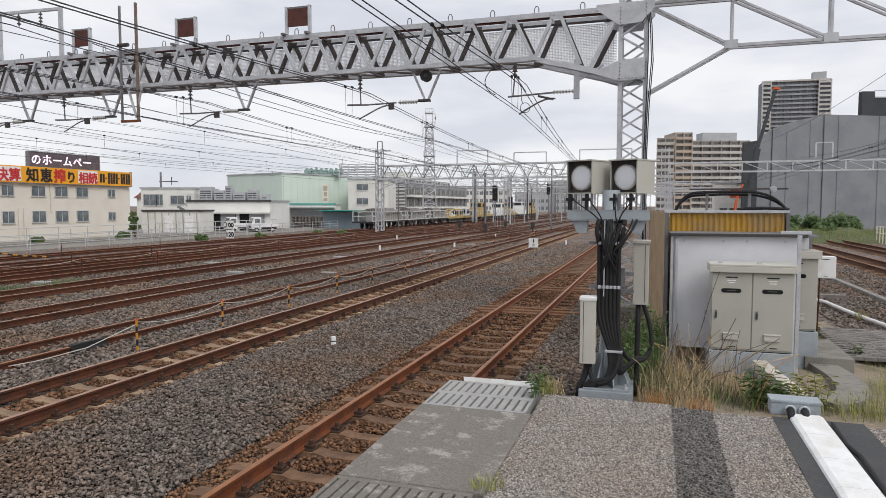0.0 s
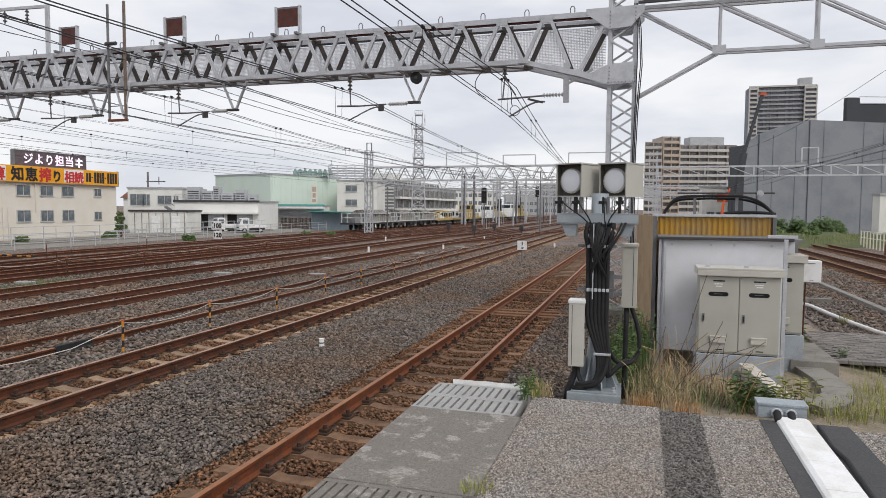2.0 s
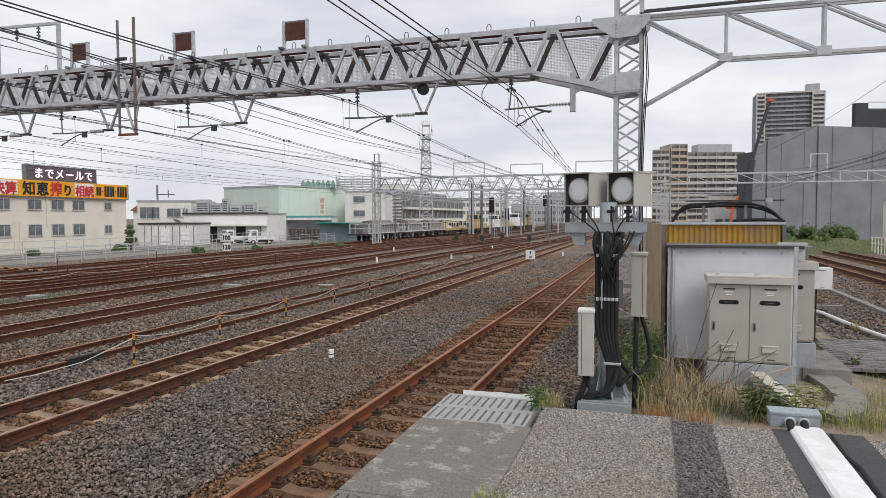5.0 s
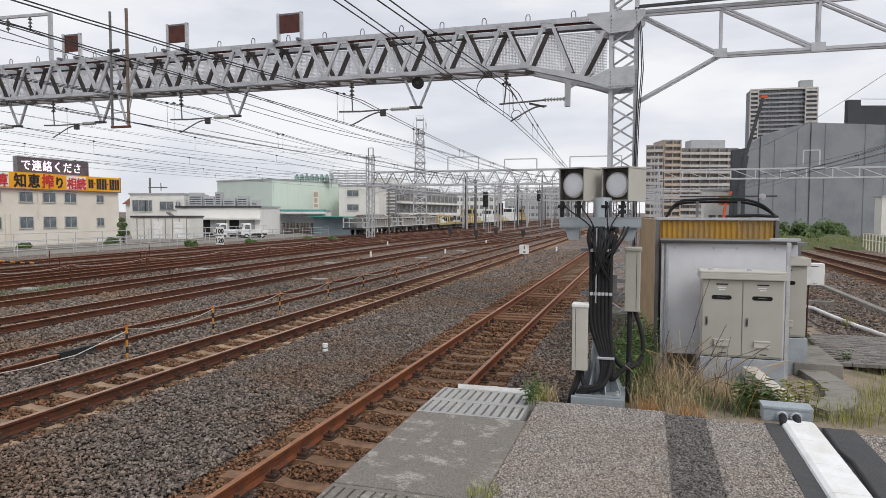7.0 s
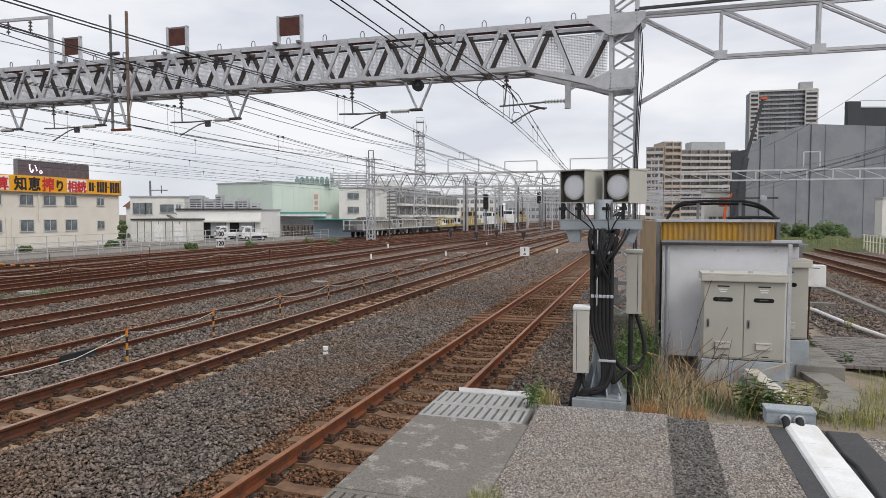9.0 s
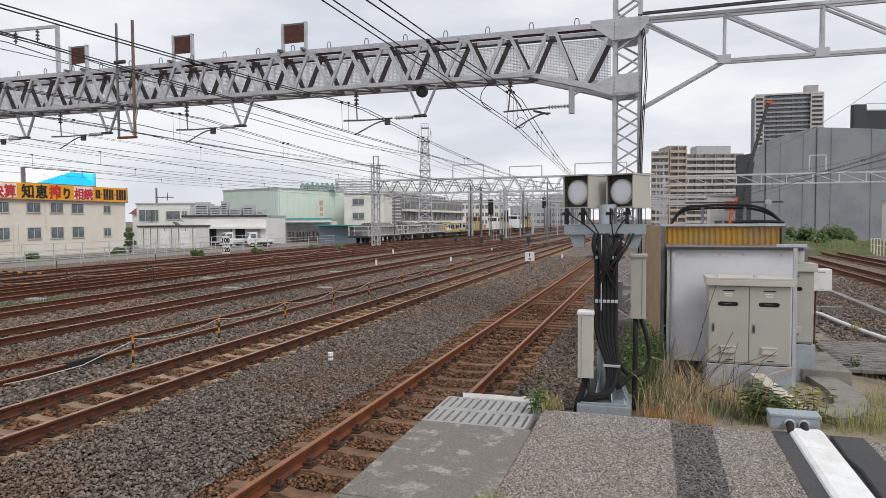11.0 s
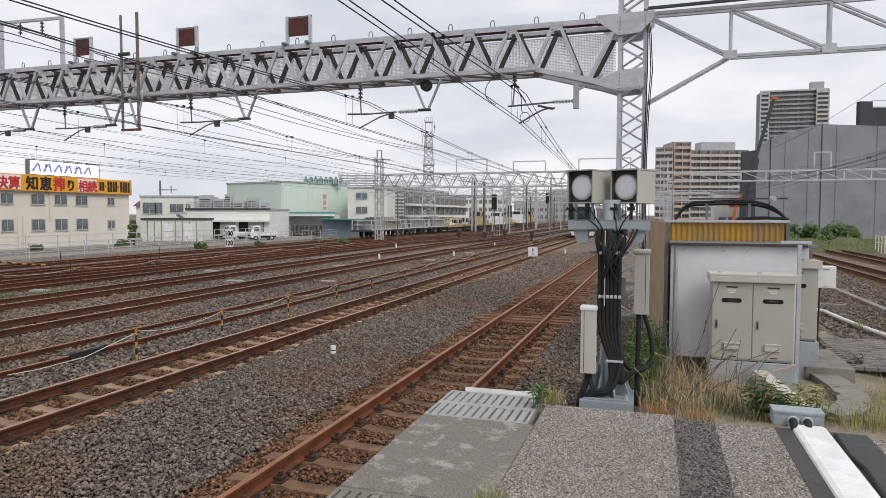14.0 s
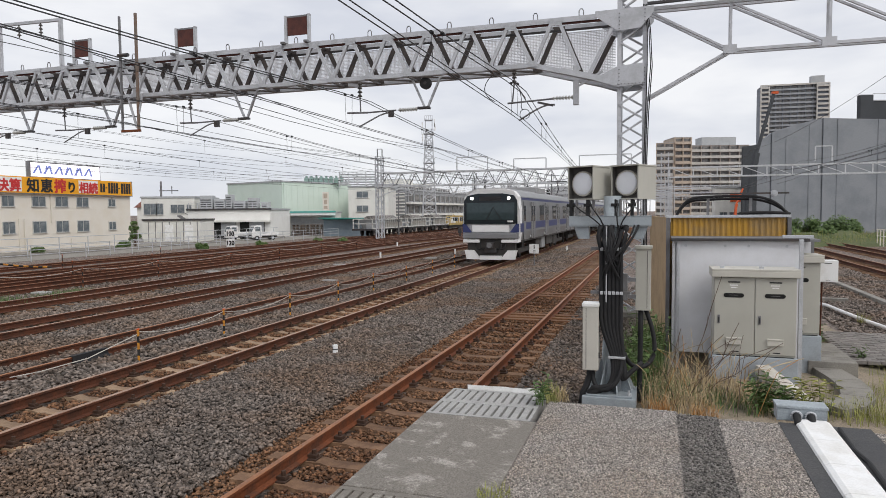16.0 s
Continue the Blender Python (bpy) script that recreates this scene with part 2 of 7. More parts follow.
# ---- writing: flat upright meshes that face -y, one unit high ----
WRITING = {}
for body in ["100", "120", *dict.fromkeys("決算知恵搾り相続のホームページより担当までメールで連絡ください。")]:
    cu = bpy.data.curves.new("writing", "FONT")
    cu.body, cu.size, cu.align_x, cu.extrude, cu.resolution_u = body, 1, "CENTER", 0.012, 2
    WRITING[body] = new("writing", cu)
graph = bpy.context.evaluated_depsgraph_get()
for body, ob in list(WRITING.items()):
    me = bpy.data.meshes.new_from_object(ob.evaluated_get(graph))
    me.transform(Matrix.Rotation(math.pi / 2, 4, "X"))
    me.name, WRITING[body] = "lettering", me
    bpy.data.objects.remove(ob)

# ---- ground ----
bm = bmesh.new()
bmesh.ops.create_grid(bm, x_segments=60, y_segments=60, size=2500)
for v in bm.verts:
    v.co.z = -0.22
ground = solo("ground", bm, M_BALLAST, "grey crushed-stone ballast spreading over the whole rail yard", "ground", kind="structure")
bm = bmesh.new()
bmesh.ops.create_grid(bm, x_segments=40, y_segments=70, size=1)
for v in bm.verts:
    v.co.x, v.co.y = 1.65 + v.co.x * 2.15, 11.2 + v.co.y * 6.2
    e = min(v.co.x + 0.5, 3.8 - v.co.x, 1.0)
    v.co.z = -0.215 + 0.12 * max(0, min(1, e)) + 0.05 * noise.noise(Vector((v.co.x * 1.3, v.co.y * 1.3, 0))) * max(0, min(1, e))
solo("soil_strip", bm, M_SOIL, "dry brown soil between the tracks beyond the platform end", "soil", kind="structure", smooth=True)

# ---- stones: loose ballast close to the platform ----
def stones(name, material, label, x0, x1, y0, y1, step, size, zbase, skip=None, category="ballast"):
    rng = np.random.default_rng(int(abs(x0 * 100) + y0 * 10))
    base = np.array([[-1, -0.8, -0.6], [1, -0.8, -0.6], [0, 1, -0.6], [-0.8, -0.7, 0.6], [0.9, -0.6, 0.6], [0, 0.8, 0.7]], float) * 0.95
    faces = np.array([[0, 2, 1], [3, 4, 5], [0, 1, 4], [0, 4, 3], [1, 2, 5], [1, 5, 4], [2, 0, 3], [2, 3, 5]])
    gx, gy = np.meshgrid(np.arange(x0, x1, step), np.arange(y0, y1, step))
    px, py = gx.ravel(), gy.ravel()
    px = px + rng.uniform(-0.6, 0.6, px.size) * step
    py = py + rng.uniform(-0.6, 0.6, py.size) * step
    if skip is not None:
        keep = ~skip(px, py)
        px, py = px[keep], py[keep]
    k = px.size
    r = rng.uniform(0.7, 1.25, (k, 1, 1)) * size * rng.uniform(0.6, 1.35, (k, 1, 3)) * np.array([1.1, 0.95, 0.72])
    v = (base[None] + rng.uniform(-0.45, 0.45, (k, 6, 3))) * r
    a = rng.uniform(0, 6.28, (k, 1))
    b = rng.uniform(-0.8, 0.8, (k, 1))
    x, y, z = v[..., 0], v[..., 1], v[..., 2]
    y, z = y * np.cos(b) - z * np.sin(b), y * np.sin(b) + z * np.cos(b)
    x, y = x * np.cos(a) - y * np.sin(a), x * np.sin(a) + y * np.cos(a)
    v = np.stack([x + px[:, None], y + py[:, None], z + zbase + rng.uniform(-1, 1.15, (k, 1)) * min(0.026, size * 0.6 if size < 0.01 else 0.026)], -1).reshape(-1, 3)
    f = (faces[None] + 6 * np.arange(k)[:, None, None]).reshape(-1, 3)
    me = bpy.data.meshes.new(name)
    me.vertices.add(len(v))
    me.vertices.foreach_set("co", v.ravel())
    me.loops.add(f.size)
    me.loops.foreach_set("vertex_index", f.ravel())
    me.polygons.add(len(f))
    me.polygons.foreach_set("loop_start", np.arange(0, f.size, 3))
    me.update(calc_edges=True)
    me.materials.append(material)
    ob = new(name, me)
    ob.matrix_basis = ALONG
    return tagged(ob, label, category, kind="stuff")


# ---- tracks ----
RAIL = [(-0.032, -0.006), (-0.0325, -0.034), (-0.009, -0.046), (-0.008, -0.125), (-0.0635, -0.140), (-0.0635, -0.153),
        (0.0635, -0.153), (0.0635, -0.140), (0.008, -0.125), (0.009, -0.046), (0.0325, -0.034), (0.032, -0.006)]
CROWN = [(-0.032, -0.0059), (-0.027, -0.001), (0, 0.001), (0.027, -0.001), (0.032, -0.0059)]


def rail(parent, x, y0, y1, body=M_RUST, head=M_HEAD, z=0.0):
    bm = bmesh.new()
    prism(bm, [(a + x, b + z) for a, b in RAIL][::-1], y0, y1)
    ob = part("rail", bm, body, parent)
    bm = bmesh.new()
    prism(bm, [(a + x, b + z) for a, b in CROWN][::-1], y0, y1)
    part("running_surface", bm, head, ob, "worn brown steel running surface")
    return ob


def sleeper_mesh():
    bm = bmesh.new()
    prof = [(-1.0, -0.33), (-1.0, -0.165), (-0.36, -0.16), (-0.25, -0.185), (0.25, -0.185), (0.36, -0.16), (1.0, -0.165), (1.0, -0.33)]
    prism(bm, prof, -0.115, 0.115)
    for v in bm.verts:
        if v.co.z > -0.2:
            v.co.y *= 0.82
    me = bpy.data.meshes.new("sleeper")
    bm.to_mesh(me)
    bm.free()
    return me


def clip_mesh():
    bm = boxes((-0.06, 0.075, -0.075, 0.075, -0.175, -0.142), (-0.045, 0.06, -0.04, 0.04, -0.142, -0.105), bevel=0.006)
    rod(bm, (0.02, 0, -0.11), (0.02, 0, -0.055), 0.024, 6)
    me = bpy.data.meshes.new("rail_clip")
    bm.to_mesh(me)
    bm.free()
    return me


SLEEPER, SLEEPER_R, CLIP, SLEEPER_FAR = sleeper_mesh(), sleeper_mesh(), clip_mesh(), sleeper_mesh()
SLEEPER.materials.append(M_SLEEPER)
SLEEPER_R.materials.append(M_SLEEPERR)
SLEEPER_FAR.materials.append(M_SLEEPERR)
CLIP.materials.append(mat("rusty_clip", (0.055, 0.030, 0.020), 0.7, 0.2, second=(0.10, 0.045, 0.022)))


def track(name, label, x, y0, y1, mesh, first, last, clips, body, head):
    t = thing(name, label, "railway track", x, 0, 0, group="running tracks", kind="structure")
    for e in (-0.5655, 0.5655):
        rail(t, e, y0, y1, body, head)
    y = first
    while y < last:
        ob = partm("sleeper", mesh, None, t)
        ob.matrix_basis = pose(random.uniform(-0.02, 0.02), y, random.uniform(-0.01, 0.004), 0, 0, random.uniform(-0.8, 0.8))
        if 1.5 < y < clips:
            for e in (-0.5655, 0.5655):
                for k in (-1, 1):
                    cl = partm("rail_clip", CLIP, None, t)
                    cl.matrix_basis = pose(e + k * 0.095, y, 0, 0, 0, 0 if k > 0 else 180)
        y += 0.62
    return t


track("track", "near track with rusty rails on stained concrete sleepers", -3.07, -30, 420, SLEEPER_R, 2.6 - 0.62 * 20, 110, 16, M_RUSTO, M_HEADR)
track("track", "through track with brown rails on pale concrete sleepers", -7.78, -30, 420, SLEEPER, 2.6 - 0.62 * 20, 110, 22, M_RUST, M_HEAD)
for x, g in ((-13.95, 60), (-17.7, 60)):
    track("track", "yard track with brown rails sunk in grey ballast", x, -30, 420, SLEEPER_FAR, 10, g, 0, M_RUST, M_HEAD)
for x in (-22.6, -26.4, -30.0):
    track("track", "far yard track with dark rusty rails", x, -30, 420, SLEEPER_FAR, 12, 14, 0, M_RUST, M_HEADR)
for x in (9.2, 12.4):
    track("track", "track with dark rusty rails on the other side of the platform", x, -30, 420, SLEEPER_FAR, 22, 70, 0, M_RUST, M_HEADR)
for x0, lab in ((-10.0, "spare rusty rail laid on the ballast between two tracks"), (-11.0, "spare rusty rail laid on the ballast between two tracks"),
                (-24.6, "dark rusty spare rail lying beside a yard track"), (-25.1, "dark rusty spare rail lying beside a yard track"), (-21.0, "dark rusty spare rail lying beside a yard track")):
    t = thing("spare_rail", lab, "rail", x0, 0, -0.04, group="spare rails")
    rail(t, 0, -4, 95, M_RUST, M_HEADR)

def crossover(xa, ya, xb, yb):
    """A slanting pair of rails that leads from one yard track over to the next."""
    t = thing("crossover", "slanting rusty rails of a crossover between two yard tracks", "railway track", xa, ya, 0.003, -math.degrees(math.atan2(xb - xa, yb - ya)), group="crossovers", kind="structure")
    n = math.hypot(xb - xa, yb - ya)
    for e in (-0.53, 0.53):
        rail(t, e, 0, n, M_RUST, M_HEAD)
    k = 0.4
    while k < n:
        partm("sleeper", SLEEPER_FAR, None, t).matrix_basis = pose(0, k, 0.002)
        k += 0.75


crossover(-13.95, 46, -7.78, 88)
crossover(-17.7, 58, -13.95, 84)
crossover(-22.6, 48, -17.7, 82)
crossover(-26.4, 62, -22.6, 90)
crossover(-22.6, 100, -30.0, 62)
def near_rails(px, py):
    out = np.zeros(px.shape, bool)
    for c in (-3.07, -7.78):
        for e in (-0.5655, 0.5655):
            out |= np.abs(px - c - e) < 0.10
        on = np.abs(((py - 2.6 + 0.31) % 0.62) - 0.31) < 0.13
        out |= on & (np.abs(px - c) < (1.0 if c > -5 else 0.56))
    return out

for mt, lab, x0, x1, y0, y1, step, size, z in (
        (M_STONE, "loose grey crushed stones between the tracks", -6.85, -4.25, 3.4, 12.0, 0.030, 0.0240, -0.170),
        (M_STONER, "rust-stained crushed stones of the near track", -4.25, -1.6, 3.4, 13.0, 0.031, 0.0235, -0.200),
        (M_STONE, "loose grey crushed stones beyond the near track", -6.85, -4.25, 12.0, 26.0, 0.041, 0.030, -0.170),
        (M_STONER, "rust-stained crushed stones further along the near track", -4.25, -2.0, 13.0, 26.0, 0.045, 0.031, -0.180),
        (M_STONE, "grey crushed stones beside the signal post", -2.0, -0.35, 5.3, 24.0, 0.040, 0.029, -0.17),
        (M_STONER, "rusty crushed stones around the through track", -8.8, -6.85, 4.0, 20.0, 0.044, 0.030, -0.207),
        (M_STONE, "crushed stones round the spare rails", -13.2, -8.8, 7.0, 26.0, 0.058, 0.038, -0.180),
        (M_STONE, "crushed stones around the yard tracks", -21.8, -13.2, 10.0, 36.0, 0.092, 0.054, -0.22),
        (M_STONE, "grey crushed stones further along between the tracks", -13.2, -8.8, 26.0, 48.0, 0.095, 0.056, -0.22),
        (M_STONE, "grey crushed stones further along between the tracks", -6.85, -4.25, 26.0, 48.0, 0.08, 0.05, -0.21),
        (M_STONER, "rusty crushed stones further along the through track", -8.8, -6.85, 20.0, 48.0, 0.09, 0.05, -0.21),
        (M_STONE, "grey crushed stones beside the far tracks", 4.0, 8.2, 15.0, 36.0, 0.075, 0.044, -0.21)):
    stones("ballast_stones", mt, lab, x0, x1, y0, y1, step, size, z, near_rails)

# ---- platform ----
plat = thing("platform", "station platform end with worn asphalt and a concrete edge", "platform", kind="structure")
for x0, x1, y1 in ((-0.75, 0.14, 4.86), (0.40, 0.77, 4.76), (1.30, 7.0, 4.72)):
    part("asphalt", boxes((x0, x1, -9, y1, 0.9, 1.1)), M_ASPH, plat, "worn grey asphalt")
M_CHIP = mat("asphalt_chip", (0.385, 0.352, 0.325), 0.9, scale=1.1, fine=60, second=(0.36, 0.30, 0.25), amount=0.8, piece=0.6, bump=0.2)
M_CHIPD = mat("dark_asphalt_chip", (0.185, 0.172, 0.160), 0.9, scale=1.1, fine=60, second=(0.14, 0.127, 0.115), amount=0.8, piece=0.8, bump=0.2)
for mt, lab, x0, x1, y1, step, size, z in ((M_CHIP, "small pale stone chips worn free in the asphalt", -0.74, 0.135, 4.85, 0.0086, 0.0052, 1.0995), (M_CHIP, "small pale stone chips worn free in the asphalt", 0.405, 0.765, 4.75, 0.0086, 0.0052, 1.0995),
                                          (M_CHIP, "small pale stone chips worn free in the asphalt", 1.305, 1.9, 4.71, 0.0100, 0.0058, 1.0995), (M_CHIPD, "dark stone chips worn free in the asphalt patch", 0.145, 0.395, 4.81, 0.0098, 0.0064, 1.0945)):
    stones("asphalt_chips", mt, lab, x0, x1, 2.95, y1, step, size, z, None, "asphalt")
part("asphalt_patch", boxes((0.14, 0.40, -9, 4.82, 0.9, 1.094)), M_ASPHD, plat, "dark asphalt patch strip")
part("rubber_mat", boxes((0.77, 1.30, -9, 4.78, 0.9, 1.104)), M_MATB, plat, "black rubber mat under the white duct")
part("retaining_wall", boxes((-1.42, 7.0, -9, 4.68, -0.3, 0.899)), M_CONC, plat, "concrete platform wall")
part("edge_slab", boxes((-1.535, -0.752, 3.05, 4.34, 0.88, 1.103), bevel=0.008), M_SLAB, plat, "stained concrete edge slab")
part("edge_slab", boxes((-1.535, -0.752, -9, 2.2, 0.88, 1.103), bevel=0.008), M_SLAB, plat, "stained concrete edge slab")
bm = bmesh.new()
rag = random.Random(3)
prism(bm, [(-1.42, 5.025)] + [(-1.36 + i * 0.06, 5.10 + rag.uniform(-0.025, 0.03)) for i in range(9)] + [(-0.82, 5.025)], 1.07, 1.135)
for v in bm.verts:
    v.co = Vector((v.co.x, v.co.z, v.co.y - (0.02 if v.co.z > 5.05 else 0)))
bmesh.ops.recalc_face_normals(bm, faces=bm.faces)
part("end_strip", bm, M_WHITE, plat, "ragged white strip at the platform end")


def grating(y0, y1, rows, n, material):
    """A slotted concrete cover: cross bars and ribs with open slots between."""
    bm = bmesh.new()
    x0, x1 = -1.535, -0.80
    ys = [y0 + (y1 - y0) * i / rows for i in range(rows + 1)]
    for y in ys:
        box(bm, x0, x1, max(y0, y - 0.035), min(y1, y + 0.035), 0.97, 1.1)
    for i in range(n + 1):
        x = x0 + (x1 - x0) * i / n
        for a, b in zip(ys, ys[1:]):
            box(bm, max(x0, x - 0.021), min(x1, x + 0.021), a + 0.03, b - 0.03, 0.972, 1.099)
    part("slotted_cover", bm, material, plat, "slotted concrete cover")
    part("drain", boxes((x0 + 0.01, x1 - 0.01, y0 + 0.01, y1 - 0.01, 0.9, 0.969)), M_HOLE, plat, "dark gap under the slots")


grating(4.35, 5.02, 2, 12, M_GRATE)
grating(2.22, 3.04, 2, 13, M_SLAB)

# ---- wide gantry over the tracks ----
G = 0.875


def gz(z):
    return 2.5 + (z - 2.5) * G


def lattice_beam(parent, x0, x1, ys, z0, z1, panel, chord, diag, material, dark):
    for y in ys:
        for z in (z0, z1):
            part("chord", boxes((x0, x1, y - chord / 2, y + chord / 2, z - chord / 2, z + chord / 2)), material, parent)
    n = max(1, round((x1 - x0) / panel))
    w = (x1 - x0) / n
    for j, y in enumerate(ys):
        up = beams(((0, 0, z0), (w / 2, 0, z1), diag, diag * 0.5))
        dn = beams(((w / 2, 0, z1), (w, 0, z0), diag, diag * 0.5))
        mu, md = bpy.data.meshes.new("diagonal"), bpy.data.meshes.new("diagonal")
        up.to_mesh(mu), dn.to_mesh(md)
        up.free(), dn.free()
        # rear diagonals and cross bars take the dark steel: shade put into their colour
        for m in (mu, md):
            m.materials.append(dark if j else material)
        for i in range(n):
            for m in (mu, md):
                ob = partm("diagonal", m, None, parent)
                ob.matrix_basis = pose(x0 + i * w, y + (-0.045 if j == 0 else 0.045), 0)
    for kind, z, ends in (("cross_bar", z0, (0, 0)), ("cross_bar", z1, (0, 0)), ("cross_brace", z1 - 0.02, (0, w))):
        me = bpy.data.meshes.new(kind)
        bm = beams(((ends[0], ys[0], z), (ends[1], ys[-1], z), diag * 0.7, diag * 0.6))
        bm.to_mesh(me)
        bm.free()
        me.materials.append(dark)
        for i in range(n):
            partm(kind, me, None, parent).matrix_basis = pose(x0 + i * w + (w / 2 if z == z1 else 0), 0, 0)


def lattice_column(parent, x, y, w, depth, z0, z1, step, leg, lace):
    for a in (-1, 1):
        for b in (-1, 1):
            part("leg", boxes((x + a * w / 2 - leg / 2, x + a * w / 2 + leg / 2, y + b * depth / 2 - leg / 2, y + b * depth / 2 + leg / 2, z0, z1)), M_GALV, parent)
    n = round((z1 - z0) / step)
    for name, p, q in (("lacing_bar", (-w / 2, -depth / 2 - 0.02, 0), (w / 2, -depth / 2 - 0.02, step)), ("lacing_bar", (w / 2, depth / 2 + 0.02, 0), (-w / 2, depth / 2 + 0.02, step)), ("side_lacing_bar", (-w / 2, -depth / 2, 0), (-w / 2, depth / 2, step)), ("side_lacing_bar", (w / 2, depth / 2, 0), (w / 2, -depth / 2, step))):
        flip = []
        for k in (1, -1):
            side = name.startswith("side")
            a = Vector((p[0], p[1] * (k if side else 1), p[2])) if side else Vector((p[0] * k, p[1], p[2]))
            b = Vector((q[0], q[1] * (k if side else 1), q[2])) if side else Vector((q[0] * k, q[1], q[2]))
            bm = beams((a, b, lace if not side else lace * 0.4, lace * 0.4 if not side else lace))
            me = bpy.data.meshes.new(name)
            bm.to_mesh(me)
            bm.free()
            me.materials.append(M_GALV)
            flip.append(me)
        for i in range(n):
            partm(name, flip[i % 2], None, parent).matrix_basis = pose(x, y, z0 + i * step)


GY = 17.5
gantry = thing("catenary_gantry", "grey galvanised lattice gantry carrying the overhead wires across all tracks", "gantry", 0, GY, 0)
XL, XN, XC, PANEL = -33.705, -3.06, -0.95, 1.135
ZB, ZT = 6.23, 7.29
# rear truss, ties and braces: their shade is put into this darker steel colour
M_SHADED = mat("galvanised_steel_shaded", (0.075, 0.066, 0.064), 0.7, 0.2, scale=3, second=(0.11, 0.085, 0.07))
M_MESH = mat("pale_wire_mesh", (0.78, 0.785, 0.82), 0.5, 0.1, bump=0)


def angle_bar(a, b, wide, deep, flip=1):
    """A rolled angle between two points of an upright plane: one leg in the plane, the other behind it."""
    bm = bmesh.new()
    a, b = Vector(a), Vector(b)
    d = (b - a).normalized()
    nrm = Vector((-d.z, 0, d.x)) * flip
    for off, sx, sy in ((Vector(), wide, 0.012), (nrm * (wide / 2 - 0.006) + Vector((0, deep / 2, 0)), 0.012, deep)):
        m = Matrix((nrm, Vector((0, 1, 0)), d)).transposed().to_4x4()
        m.translation = (a + b) / 2 + off
        bmesh.ops.create_cube(bm, size=1, matrix=m @ Matrix.Diagonal((sx, sy, (b - a).length, 1)))
    bmesh.ops.recalc_face_normals(bm, faces=bm.faces)
    return bm


def shared(name, bm, material):
    me = bpy.data.meshes.new(name)
    bm.to_mesh(me)
    bm.free()
    me.materials.append(material)
    return me


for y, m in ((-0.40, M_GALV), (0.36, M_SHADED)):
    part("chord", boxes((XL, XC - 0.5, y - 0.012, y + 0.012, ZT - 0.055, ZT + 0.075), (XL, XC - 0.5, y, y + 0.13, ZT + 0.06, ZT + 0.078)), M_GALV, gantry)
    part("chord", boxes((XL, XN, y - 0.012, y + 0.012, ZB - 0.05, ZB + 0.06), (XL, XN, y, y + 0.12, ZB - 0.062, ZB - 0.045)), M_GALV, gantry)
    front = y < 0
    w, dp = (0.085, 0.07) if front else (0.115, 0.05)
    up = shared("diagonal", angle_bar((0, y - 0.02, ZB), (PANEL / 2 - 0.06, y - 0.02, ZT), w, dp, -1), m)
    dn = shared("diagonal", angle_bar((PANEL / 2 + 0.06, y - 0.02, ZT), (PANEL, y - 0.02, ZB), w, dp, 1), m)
    plate = bmesh.new()
    prism(plate, [(-0.16, ZT + 0.05), (0.16, ZT + 0.05), (0.12, ZT - 0.12), (-0.12, ZT - 0.12)], y - 0.035, y - 0.025)
    for k in (-0.1, -0.035, 0.035, 0.1):
        rod(plate, (k, y - 0.045, ZT - 0.02), (k, y - 0.03, ZT - 0.02), 0.014, 6)
    foot = bmesh.new()
    prism(foot, [(-0.14, ZB - 0.04), (0.14, ZB - 0.04), (0.10, ZB + 0.10), (-0.10, ZB + 0.10)], y - 0.035, y - 0.025)
    for k in (-0.08, 0.0, 0.08):
        rod(foot, (k, y - 0.045, ZB + 0.02), (k, y - 0.03, ZB + 0.02), 0.014, 6)
    plate, foot = shared("node_plate", plate, m), shared("node_plate", foot, m)
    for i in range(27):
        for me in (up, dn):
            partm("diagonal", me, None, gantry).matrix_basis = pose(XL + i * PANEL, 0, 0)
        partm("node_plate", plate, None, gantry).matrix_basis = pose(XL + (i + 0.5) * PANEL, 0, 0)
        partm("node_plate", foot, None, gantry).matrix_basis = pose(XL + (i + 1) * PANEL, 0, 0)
    # the last bays deepen towards the column
    part("haunch", angle_bar((XN, y, ZB), (-0.9, y, 5.64), 0.12, 0.12, -1), M_GALV, gantry)
    part("haunch_plate", beams(((-2.35, y - 0.02, 6.05), (-1.35, y - 0.02, 5.78), 0.02, 0.14)), M_GALV, gantry)
    part("diagonal", angle_bar((-3.0, y - 0.02, 6.3), (-2.56, y - 0.02, ZT), w, dp, -1), m, gantry)
    part("diagonal", angle_bar((-2.40, y - 0.02, ZT), (-1.88, y - 0.02, 6.02), w, dp, 1), m, gantry)
    part("diagonal", angle_bar((-1.64, y - 0.02, 5.92), (-1.10, y - 0.02, 6.98), w, dp, -1), m, gantry)
    partm("node_plate", plate, None, gantry).matrix_basis = pose(-2.49, 0, 0)
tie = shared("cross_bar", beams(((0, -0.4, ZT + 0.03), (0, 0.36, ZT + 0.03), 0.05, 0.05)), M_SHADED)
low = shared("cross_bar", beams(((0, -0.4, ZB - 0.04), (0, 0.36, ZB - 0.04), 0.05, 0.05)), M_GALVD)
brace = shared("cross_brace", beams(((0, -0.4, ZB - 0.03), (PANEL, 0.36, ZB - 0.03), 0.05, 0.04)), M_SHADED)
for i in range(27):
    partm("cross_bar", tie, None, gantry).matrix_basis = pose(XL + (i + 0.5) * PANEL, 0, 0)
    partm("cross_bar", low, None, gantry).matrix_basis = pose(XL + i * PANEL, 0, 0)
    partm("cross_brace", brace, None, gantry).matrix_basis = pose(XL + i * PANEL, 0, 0)
